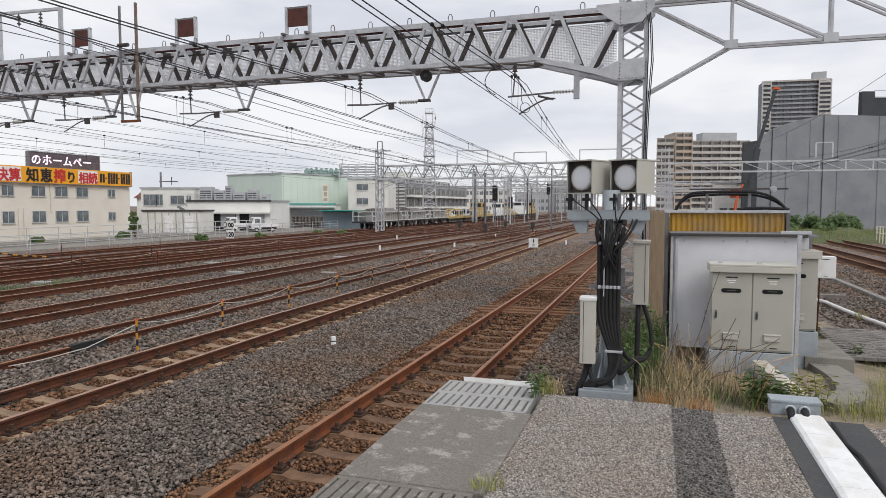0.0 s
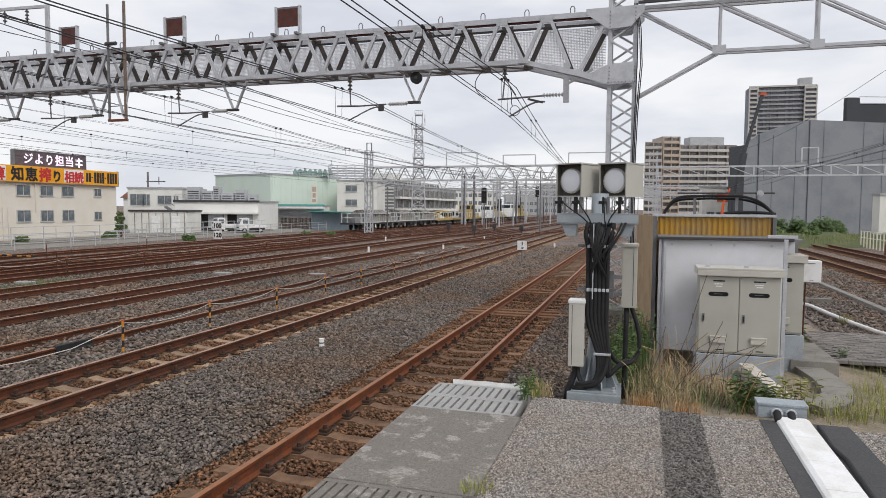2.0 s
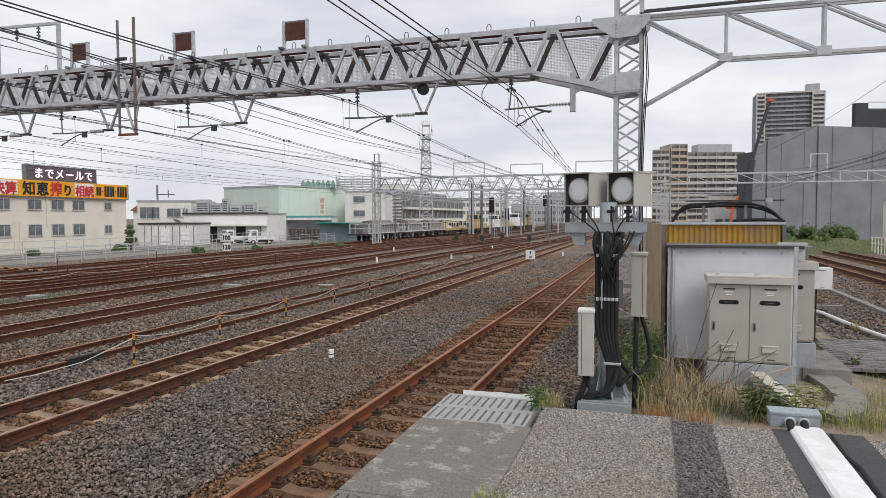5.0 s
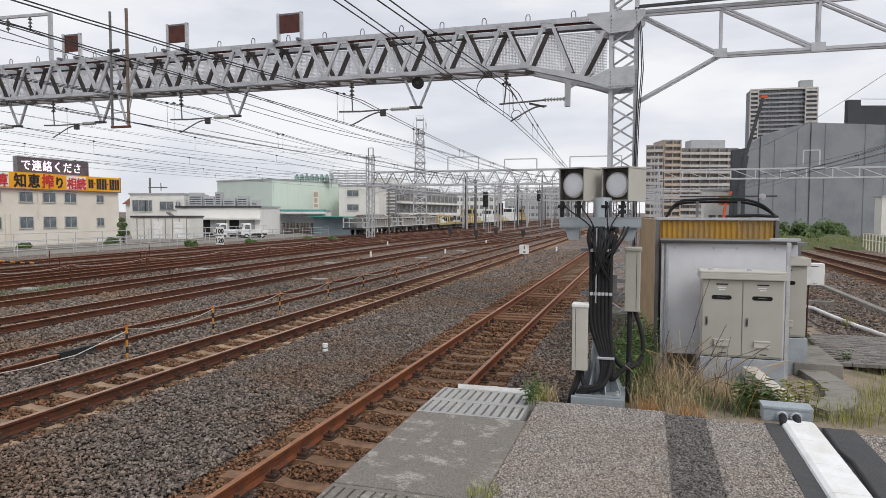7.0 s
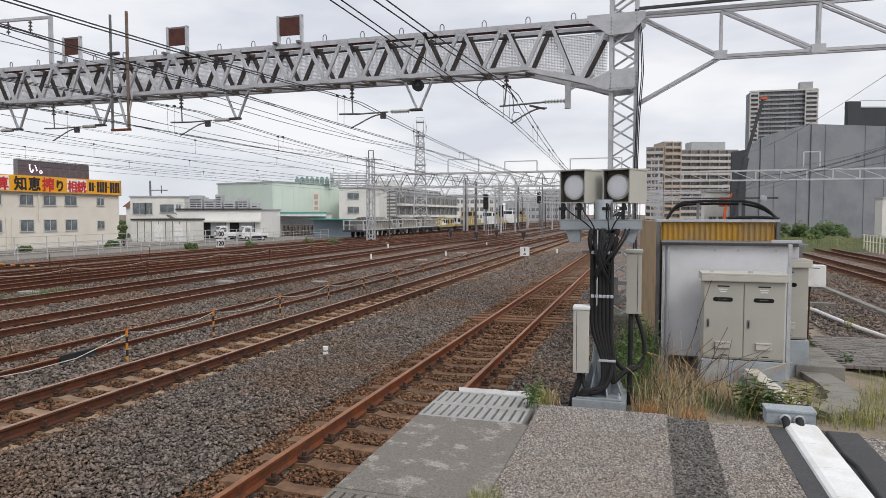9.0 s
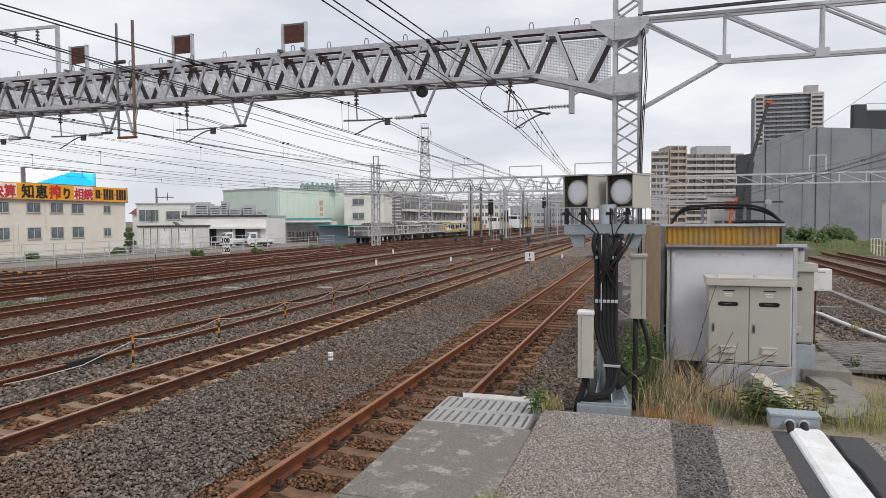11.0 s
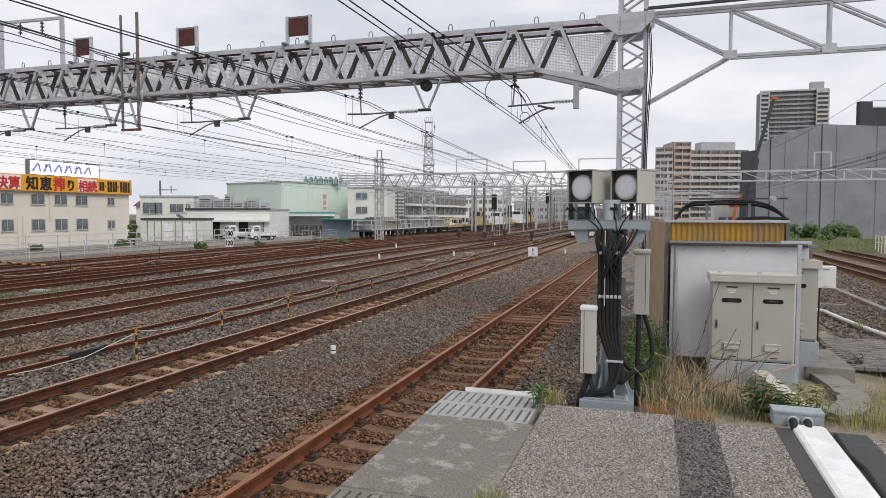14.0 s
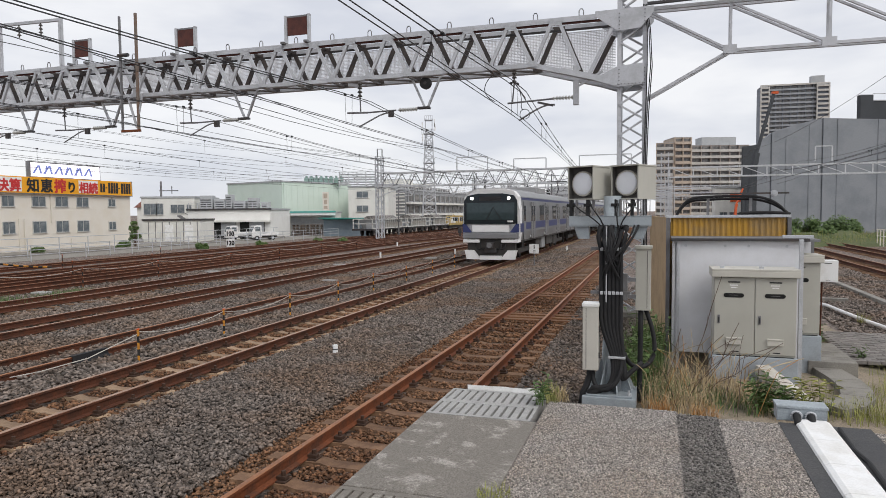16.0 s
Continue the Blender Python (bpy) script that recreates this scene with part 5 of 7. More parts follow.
def overhead(x, pair, drift=0.0, y0=-26, y1=200, r=0.009):
    o = thing("overhead_line", "dark overhead contact wire hung by droppers from its messenger wire", "overhead wire", group="overhead lines")
    ys = [y0 + i * 2.0 for i in range(int((y1 - y0) / 2) + 1)]

    def dx(y):
        return x + drift * max(0, y - 17.5) / 20
    for k in ((-0.06, 0.06) if pair else (0,)):
        part("contact_wire", tube(bmesh.new(), [(dx(y) + k, y, 4.95) for y in ys], r, 5), M_WIRE, o)
        part("messenger_wire", tube(bmesh.new(), [(dx(y) + k * 1.3, y, sag(y)) for y in ys], r * 1.25, 5), M_WIRE, o)
    y = y0 + 5.5
    while y < 90:
        for k in ((-0.06, 0.06) if pair else (0,)):
            part("dropper", rods(((dx(y) + k, y + k, 4.95), (dx(y) + k * 1.3, y + k, sag(y)), 0.0035 + 0.00008 * max(0, y)), n=5), M_WIRE, o)
        for k in ((-0.07, 0.07) if pair else (0,)):
            part("dropper_clip", rods(((dx(y) + k, y + k - 0.035, sag(y)), (dx(y) + k, y + k + 0.035, sag(y)), 0.032), n=8), M_BLACK, o)
        y += 6.2


overhead(-3.45, True, -1.0)
overhead(-8.05, True)
for x in (-13.6, -17.5, -22.6, -26.4, -30.0):
    overhead(x, x > -15, r=0.008)
overhead(9.3, True)


def wire(name, label, pts, r, group="feeder wires"):
    return solo(name, tube(bmesh.new(), pts, r, 5), M_WIRE, label, "wire", group)


def hung(x, z, span=((-27, 17.2), (17.2, 60.7), (60.7, 104), (104, 148)), low=0.6, zs=None):
    pts = []
    for a, b in span:
        for i in range(10):
            u = i / 10
            pts.append((x, a + (b - a) * u, z - 4 * low * u * (1 - u)))
    return pts


for x, z, r in ((-19.8, 8.55, 0.028), (-20.75, 8.55, 0.028), (-24.2, 7.7, 0.018), (-25.6, 8.0, 0.018), (-27.6, 8.0, 0.018), (-33.2, 7.2, 0.016), (-33.8, 8.4, 0.016), (-34.4, 6.4, 0.016), (-36.5, 7.8, 0.016), (-37.0, 9.0, 0.014), (-15.6, 6.15, 0.014), (-11.3, 6.0, 0.012), (7.5, 7.5, 0.014), (11.0, 6.4, 0.014), (12.8, 6.0, 0.02)):
    wire("feeder_wire", "dark feeder wire sagging between the gantries", hung(x, z), r * 0.62)
jl = thing("jumper_wire", "looped dark jumper wire hanging at the near registration arm", "wire", 0, GY, 0)
part("jumper", tube(bmesh.new(), curve((-3.5, 0.1, 5.7), (-3.4, 0.1, 5.45), (-3.5, 0.1, 5.3), (-3.42, 0.1, 5.2), 10), 0.011, 5), M_WIRE, jl)
part("jumper", tube(bmesh.new(), [(-3.36 + 0.13 * math.cos(a), 0.1, 5.08 + 0.13 * math.sin(a)) for a in (i * math.pi / 10 for i in range(21))], 0.009, 5), M_WIRE, jl)
part("jumper", tube(bmesh.new(), curve((-3.5, -3.0, 5.5), (-3.75, -3.0, 5.3), (-3.7, -3.05, 5.05), (-3.45, -2.9, 4.95), 12), 0.010, 5), M_WIRE, jl)

# ---- gantries further along ----
M_PALEST = mat("pale_galvanised_steel", (0.56, 0.57, 0.59), 0.6, 0.2, scale=2)


def far_gantry(y, x0, xc, x1, za, zb, label):
    g = thing("catenary_gantry", label, "gantry", 0, y, 0, group="far gantries")
    # M_GALVD here paints the shade of the rear lattice and cross bars
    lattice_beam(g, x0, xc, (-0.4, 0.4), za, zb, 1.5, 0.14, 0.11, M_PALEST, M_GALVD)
    lattice_column(g, x0, 0, 0.6, 0.6, -0.3, zb + 1.6, 0.6, 0.10, 0.08)
    part("mast_frame", beams(((x0 - 0.2, 0, zb + 1.6), (x0 - 0.2, 0, zb + 2.4), 0.08, 0.08), ((x0 + 0.3, 0, zb + 1.6), (x0 + 0.3, 0, zb + 2.4), 0.08, 0.08), ((x0 - 1.0, 0, zb + 1.5), (x0 + 1.2, 0, zb + 1.5), 0.06, 0.06), ((x0 - 0.2, 0, zb + 2.4), (x0 + 0.3, 0, zb + 2.4), 0.06, 0.06)), M_GALVD, g)
    lattice_column(g, xc + 0.4, 0, 0.6, 0.6, -0.3, zb + 1.0, 0.6, 0.10, 0.08)
    part("knee", beams(((x0 + 0.3, -0.4, za - 0.9), (x0 + 3.0, -0.4, za), 0.1, 0.1)), M_PALEST, g)
    part("knee", beams(((xc, -0.4, za - 0.9), (xc - 3.0, -0.4, za), 0.1, 0.1)), M_PALEST, g)
    for k in (-1, 1):
        part("chord", beams(((xc + 0.6, 0.3 * k, zb - 0.25), (x1, 0.3 * k, zb - 0.25), 0.11, 0.11), ((xc + 0.6, 0.3 * k, za + 0.25), (x1, 0.3 * k, za + 0.25), 0.11, 0.11)), M_PALEST, g)
    n = int((x1 - xc) / 1.9)
    for i in range(n):
        a = xc + 0.8 + i * 1.9
        part("truss_post", beams(((a, -0.3, za + 0.25), (a, -0.3, zb - 0.25), 0.09, 0.06)), M_PALEST, g)
        part("truss_diagonal", beams(((a, -0.3, (za + 0.25) if i > n / 2 else (zb - 0.25)), (a + 1.9, -0.3, (zb - 0.25) if i > n / 2 else (za + 0.25)), 0.08, 0.05)), M_PALEST, g)
    lattice_column(g, x1 + 0.3, 0, 0.6, 0.6, -0.3, zb + 1.0, 0.6, 0.10, 0.08)
    for i, (a, b, h) in enumerate(((x0 + 8, x0 + 11, 1.3), (x0 + 13.5, x0 + 16.5, 1.0), (x0 + 19.5, x0 + 24, 1.1), (xc + 12, xc + 13.2, 1.2))):
        part("portal", beams(((a, 0, zb), (a, 0, zb + h), 0.1, 0.08), ((b, 0, zb), (b, 0, zb + h), 0.1, 0.08), ((a, 0, zb + h), (b, 0, zb + h), 0.09, 0.09)), M_PALEST, g, "steel portal on the beam")
    for x in (-8.0 + 1.1, -13.5, -18.5, -22.8):
        part("drop_bracket", beams(((x - 0.5, 0, za), (x, 0, za - 0.9), 0.09, 0.07), ((x + 0.5, 0, za), (x, 0, za - 0.9), 0.09, 0.07), ((x - 2.0, 0, za - 0.95), (x, 0, za - 0.9), 0.06, 0.06)), M_PALEST, g)
    return g


far_gantry(61, -26.2, 0.2, 38, 5.1, 6.4, "grey lattice gantry further along the yard")
far_gantry(100, -27.0, 1.0, 34, 5.35, 6.15, "distant grey lattice gantry over the yard")
far_gantry(140, -30, 2.0, 30, 5.8, 7.0, "distant grey lattice gantry over the yard")
far_gantry(185, -34, 2.0, 30, 6.0, 7.2, "distant grey lattice gantry over the yard")
far_gantry(118, -26, 2.0, 20, 4.6, 5.6, "distant grey lattice gantry over the yard")
far_gantry(160, -30, 2.0, 24, 5.0, 6.0, "distant grey lattice gantry over the yard")
random.seed(11)
for x, y, h, r in ((-11.0, 73, 6.6, 0.13), (-19.2, 76, 6.3, 0.16), (-24.8, 92, 7.5, 0.15), (-20.5, 96, 7.0, 0.17), (-21, 112, 7.5, 0.18), (-16, 118, 7.2, 0.16), (-11.5, 108, 7, 0.15), (-24, 125, 8, 0.16), (-5.5, 130, 7.5, 0.16), (-18, 150, 9, 0.2), (-28, 70.5, 5.6, 0.12), (-27.5, 108, 8, 0.16), (-14.5, 160, 9, 0.2), (-22, 170, 9, 0.2), (22.5, 50, 5.3, 0.10), (27.5, 44, 5.4, 0.14), *[(random.uniform(-27, -2), random.uniform(95, 210), random.uniform(6, 9), 0.14) for _ in range(40)]):
    p = thing("line_pole", "slender grey line pole in the rail yard", "pole", x, y, 0, group="yard poles")
    r *= 0.72
    part("shaft", rod(bmesh.new(), (0, 0, -0.3), (0, 0, h), r, 8, r * 0.75), random.choice((M_GALVD, M_DARK, M_GALV)), p)
    part("arm", beams(((0, -0.15, h * 0.86), (random.choice((-2.2, 2.2)), -0.15, h * 0.93), 0.09, 0.09), ((-0.8, -0.15, h * 0.97), (0.8, -0.15, h * 0.97), 0.07, 0.07)), M_GALV, p)
for x, y, z in ((-18.5, 78, 4.0), (-17.4, 112, 5.3), (-10.4, 112, 5.5), (-21.5, 101, 3.0), (-12.3, 125, 5.0)):
    p = thing("railway_signal", "black railway signal on a thin grey post", "railway signal", x, y, 0, group="yard signals")
    part("pole", rods(((0, 0, -0.3), (0, 0, z + 0.4), 0.08)), M_GALVD, p)
    part("backplate", boxes((-0.32, 0.32, -0.2, -0.1, z - 0.9, z + 0.9), bevel=0.06), M_BLACKP, p, "black signal backplate")
    for k in range(3):
        part("visor", rods(((0, -0.45, z - 0.55 + 0.55 * k), (0, -0.2, z - 0.55 + 0.55 * k), 0.15), n=12), M_BLACKP, p)
    part("ladder", beams(((0.3, 0.1, 0), (0.3, 0.1, z), 0.04, 0.04), ((0.6, 0.1, 0), (0.6, 0.1, z), 0.04, 0.04)), M_GALV, p)
for x, y in ((-15.9, 63), (-15.9, 72), (-11.8, 66), (-20.0, 68)):
    p = thing("point_signal", "small dark ground signal beside a yard track", "ground signal", x, y, 0, group="ground signals")
    part("head", boxes((-0.2, 0.2, -0.12, 0.12, 0.25, 0.8), bevel=0.05), M_DARK, p)
    part("foot", rods(((0, 0, -0.25), (0, 0, 0.3), 0.08)), M_DARK, p)

# ---- stakes, rope and small line-side marks ----
def stake(x, y, h, group, colour=M_YELLOW):
    s = thing("marker_stake", "yellow and black banded marker stake in the ballast", "stake", x, y, -0.2, group=group)
    n = 5
    for i in range(n):
        part("band", rods(((0, 0, i * h / n), (0, 0, (i + 1) * h / n), 0.022), n=8), (colour, M_BLACKP)[i % 2], s)
    part("cap", rods(((0, 0, h), (0, 0, h + 0.02), 0.028), n=8), M_ORANGE, s)


ROW = [(-9.05, 9.8), (-9.1, 12.4), (-9.17, 15.3), (-9.23, 18.2), (-9.3, 21.0), (-9.35, 24.3), (-9.35, 27.5), (-9.4, 31), (-9.4, 35), (-9.45, 39.5), (-9.5, 44), (-9.5, 49), (-9.5, 54), (-9.5, 60)]
for x, y in ROW:
    stake(x, y, 0.60, "stakes beside the spare rails")
rope = thing("marker_rope", "pale rope strung slack between the marker stakes", "rope")
for (xa, ya), (xb, yb) in zip(ROW, ROW[1:]):
    part("span", tube(bmesh.new(), [Vector((xa + (xb - xa) * u, ya + (yb - ya) * u, 0.36 - 0.5 * u * (1 - u))) for u in (i / 8 for i in range(9))], 0.008, 5), M_ROPE, rope)
part("loose_end", tube(bmesh.new(), [(-9.05, 9.8, 0.32), (-9.4, 9.0, 0.02), (-9.8, 8.4, -0.1), (-10.2, 7.6, -0.14), (-10.5, 7.0, -0.13)], 0.009, 5), M_ROPE, rope)
ROW2 = [(-20.7, 12.5), (-20.6, 16.2), (-20.6, 19.6), (-20.6, 23.6), (-20.4, 28.5), (-20.4, 33), (-20.4, 38), (-20.3, 43), (-24.2, 22.5), (-24.2, 27.3), (-28.6, 26), (-28.6, 33)]
for x, y in ROW2:
    stake(x, y, 0.72, "stakes beside the far yard tracks", M_RUSTO)
rope = thing("marker_rope", "yellow and black twisted rope strung beside the far yard tracks", "rope")
for i in range(16):
    u, w = i / 16, (i + 1) / 16
    part("band", rods(((-23.7, 17.6 + 3.4 * u, 0.95 - 0.55 * u - 0.3 * u * (1 - u)), (-23.7, 17.6 + 3.4 * w, 0.95 - 0.55 * w - 0.3 * w * (1 - w)), 0.035)), (M_YELLOW, M_BLACKP)[i % 2], rope)
for (xa, ya), (xb, yb) in zip(ROW2[:7], ROW2[1:8]):
    part("span", tube(bmesh.new(), [Vector((xa + (xb - xa) * u, ya + (yb - ya) * u, 0.5 - 0.5 * u * (1 - u))) for u in (i / 6 for i in range(7))], 0.01, 5), M_ROPE, rope)
s = thing("survey_peg", "short white survey peg between the tracks", "peg", -5.81, 11.3, -0.2)
part("peg", rods(((0, 0, 0), (0, 0, 0.20), 0.05), n=12), M_WHITE, s)
part("peg_band", rods(((0, 0, 0.11), (0, 0, 0.13), 0.052), n=12), M_DARK, s)
for x, y in ((-12.4, 41), (-15.9, 37), (9.9, 28), (-20.0, 50), (-5.9, 46), (-13, 55)):
    s = thing("survey_peg", "short white survey peg between the tracks", "peg", x, y, -0.2)
    part("peg", rods(((0, 0, 0), (0, 0, 0.32), 0.06), n=10), M_WHITE, s)
s = thing("lineside_sign", "small white line-side sign board on a thin post", "sign", -5.81, 32.8, 0)
part("board", boxes((-0.24, 0.24, -0.02, 0.0, 0.42, 0.88), bevel=0.006), M_WHITE, s)
part("mark", boxes((-0.02, 0.03, -0.024, -0.021, 0.66, 0.84), (-0.07, 0.07, -0.024, -0.021, 0.48, 0.51), (-0.05, 0.08, -0.024, -0.021, 0.54, 0.57)), M_BLACKP, s, "black mark that cannot be read")
part("pole", rods(((0, 0.02, -0.2), (0, 0.02, 0.8), 0.028)), M_GALVD, s)


def glyphs(body, size):
    """One line of the writing made above, at its size."""
    me = WRITING[body].copy()
    me.transform(Matrix.Diagonal((size, 1, size, 1)))
    return me


def bold(me, e):
    """The same writing with a heavier stroke."""
    out = bmesh.new()
    for k in range(4):
        a = me.copy()
        a.transform(Matrix.Translation((e * (-1) ** k, 0.0005 * k, e * (-1) ** (k // 2))))
        out.from_mesh(a)
        bpy.data.meshes.remove(a)
    res = bpy.data.meshes.new(me.name)
    out.to_mesh(res)
    out.free()
    return res


s = thing("speed_sign", "two white speed boards one above the other on a post", "speed sign", -31.8, 44.4, 0)
part("pole", rods(((0, 0.05, -0.4), (0, 0.05, 1.4), 0.05)), M_GALVD, s)
for z, w in ((0.68, "100"), (-0.06, "120")):
    b = part("board", boxes((-0.36, 0.36, -0.03, 0.0, z, z + 0.64), bevel=0.02), M_WHITE, s)
    partm("number", bold(glyphs(w, 0.50), 0.016), M_BLACKP, b, "black number").matrix_basis = pose(0, -0.035, z + 0.14)
M_GRASSFAR = mat("short_grass", (0.075, 0.095, 0.032), 0.9, scale=2, fine=30, second=(0.14, 0.125, 0.06), bump=0.5)
tuft("grass_tuft", M_GREEN, "thin green grass between two yard tracks", [(-19.2 + random.uniform(-0.5, 0.9), 14.2 + i * 0.10, -0.21, 0.30, 0.4, 40) for i in range(40)], 21)
tuft("grass_tuft", M_STRAW, "dry grass between two yard tracks", [(-15.8 + random.uniform(-0.5, 0.5), 10.0 + i * 0.5, -0.22, 0.08, 0.6, 30) for i in range(34)], 22)

# ---- buildings beyond the yard ----
M_CREAM = mat("cream_render", (0.68, 0.635, 0.57), 0.85, scale=0.8, fine=20, second=(0.64, 0.58, 0.49), amount=0.6, vary=0.04)
M_OFFW = mat("off_white_render", (0.72, 0.71, 0.67), 0.85, scale=0.5, fine=20, second=(0.56, 0.55, 0.51), amount=0.6, vary=0.04)
M_WALLW = mat("white_wall_paint", (0.76, 0.755, 0.73), 0.8, scale=0.6, fine=20, second=(0.66, 0.65, 0.62), amount=0.5, vary=0.03)
M_MINT = mat("mint_green_sheet", (0.60, 0.69, 0.62), 0.7, scale=0.4, fine=14, second=(0.53, 0.63, 0.55), amount=0.6, vary=0.04)
M_TEAL = mat("teal_paint", (0.05, 0.30, 0.26), 0.6, scale=1)
M_GLASS = mat("window_glass", (0.12, 0.14, 0.155), 0.08, 0.0, scale=0.9, second=(0.38, 0.40, 0.41), bump=0)
M_ALU = mat("aluminium_frame", (0.60, 0.59, 0.57), 0.5, 0.4)
M_ORSIGN = mat("orange_sign", (0.80, 0.36, 0.01), 0.5, scale=0.6, second=(0.72, 0.32, 0.02), vary=0.02, bump=0)
M_RED = mat("red_lettering", (0.55, 0.03, 0.03), 0.5, bump=0)
M_GREYB = mat("grey_building", (0.40, 0.41, 0.42), 0.8, scale=0.4, fine=10, second=(0.32, 0.33, 0.34))
M_GREYD = mat("dark_grey_render", (0.27, 0.275, 0.285), 0.8, scale=0.4, fine=10, second=(0.21, 0.215, 0.22))
M_SHEET = mat("grey_noise_sheet", (0.235, 0.25, 0.27), 0.75, scale=0.25, fine=6, second=(0.175, 0.19, 0.21), amount=0.8, vary=0.05, bump=0.1)
M_CHAR = mat("charcoal_sheet", (0.05, 0.055, 0.062), 0.8, scale=0.3, fine=5)
M_APT = mat("tan_tile", (0.47, 0.39, 0.32), 0.8, scale=0.1, fine=3, second=(0.34, 0.27, 0.21))
M_APT2 = mat("taupe_tile", (0.30, 0.26, 0.235), 0.8, scale=0.1, fine=3, second=(0.25, 0.22, 0.2))
M_APTW = mat("pale_balcony", (0.52, 0.50, 0.47), 0.8, scale=0.1, fine=3)
M_TOWER = mat("blue_grey_tower", (0.16, 0.18, 0.215), 0.6, scale=0.1, fine=2)
M_TOWERR = mat("grey_balcony_rail", (0.30, 0.315, 0.34), 0.6, scale=0.1, fine=2)
M_RECESS = mat("dark_balcony_glass", (0.11, 0.108, 0.108), 0.25, scale=0.6, second=(0.28, 0.265, 0.25), amount=0.7, bump=0)
M_TIN = mat("brown_tin_roof", (0.28, 0.13, 0.10), 0.7)
WINDOWS = {}


def window(parent, x, z, w, h, bars=1):
    key = (round(w, 2), round(h, 2), bars)
    if key not in WINDOWS:
        fr = boxes((-w / 2 - 0.05, w / 2 + 0.05, -0.05, 0.02, h, h + 0.06), (-w / 2 - 0.08, w / 2 + 0.08, -0.1, 0.02, -0.07, 0), (-w / 2 - 0.05, -w / 2, -0.05, 0.02, 0, h), (w / 2, w / 2 + 0.05, -0.05, 0.02, 0, h),
                   *[(-w / 2 + w * k / (bars + 1) - 0.02, -w / 2 + w * k / (bars + 1) + 0.02, -0.035, 0.02, 0, h) for k in range(1, bars + 1)])
        gl = boxes((-w / 2, w / 2, -0.012, 0.015, 0, h))
        WINDOWS[key] = (bpy.data.meshes.new("window"), bpy.data.meshes.new("pane"))
        for b, me, m in zip((fr, gl), WINDOWS[key], (M_ALU, M_GLASS)):
            b.to_mesh(me)
            b.free()
            me.materials.append(m)
    f = partm("window", WINDOWS[key][0], None, parent)
    f.matrix_basis = pose(x, 0, z)
    partm("pane", WINDOWS[key][1], None, f)


def block(name, label, X, Y, w, depth, h, wall, rz=0, z0=-0.5, category="building", roof=M_GREYB, along=False):
    b = new(name)
    b.matrix_basis = (ALONG if along else Matrix()) @ pose(X, Y, 0, 0, 0, rz)
    tagged(b, label, category)
    part("wall", boxes((0, w, 0, depth, z0, h)), wall, b)
    part("roof", boxes((-0.1, w + 0.1, -0.1, depth + 0.1, h, h + 0.18)), roof, b)
    return b


# office with the orange sign: its long front runs along the tracks
W = 27.0
b1 = block("office_building", "cream two-storey office with a long orange sign board", -46, 22.31, W, 12, 4.35, M_CREAM, 90, -0.8, along=True)
off = 22.31
for s0 in (30.4, 32.6, 34.8, 37.25, 39.85, 41.95, 44.0):
    for z, h in ((3.25, 0.75), (1.2, 0.85)):
        window(b1, s0 - off, z, 1.15 if s0 > 38 else 0.95, h)
for z, h in ((3.3, 0.6), (1.25, 0.65)):
    window(b1, 47.15 - off, z, 0.75, h)
for s0, z0, z1 in ((38.5, -0.6, 2.3), (40.9, 1.9, 4.2), (38.05, -0.6, 2.3), (42.7, -0.6, 0.6)):
    part("pipe", rods(((s0 - off, -0.08, z0), (s0 - off, -0.08, z1), 0.05)), M_CREAM, b1)
sg = part("sign_board", boxes((0, W, -0.25, -0.02, 4.25, 5.5), bevel=0.02), M_ORSIGN, b1, "long orange sign board with Japanese lettering")
part("sign_frame", boxes((W, W + 0.06, -0.26, 0.0, 4.2, 5.55), (0, W, -0.27, -0.24, 4.2, 4.26)), M_GALVD, sg)
for a, b in ((35.95, 38.25), (43.45, 45.45)):
    part("white_field", boxes((a - off, b - off, -0.262, -0.25, 4.36, 5.42), bevel=0.005), M_WHITE, sg, "white field behind red lettering")
for ch, s0, m, size in (("決", 36.7, M_RED, 1.0), ("算", 37.7, M_RED, 1.0), ("知", 39.2, M_BLACKP, 1.12), ("恵", 40.4, M_BLACKP, 1.12), ("搾", 41.65, M_RED, 1.15), ("り", 42.75, M_BLACKP, 1.0), ("相", 43.97, M_RED, 0.98), ("続", 44.93, M_RED, 0.98)):
    partm("lettering", bold(glyphs(ch, size), 0.028), m, sg).matrix_basis = pose(s0 - off, -0.275, 4.45)
for i in range(12):
    s0 = 45.7 + i * 0.292
    if i in (2, 7):
        part("number_bar", boxes((s0 - off, s0 + 0.16 - off, -0.262, -0.25, 4.84, 4.94)), M_BLACKP, sg)
    else:
        part("number_bar", boxes((s0 - off, s0 + 0.235 - off, -0.262, -0.25, 4.42 if i > 2 else 4.5, 5.34 if i > 2 else 5.25)), M_BLACKP, sg)
part("railing", beams(((0, -0.1, 5.0), (W, -0.1, 5.0), 0.05, 0.05)), M_GALV, b1)
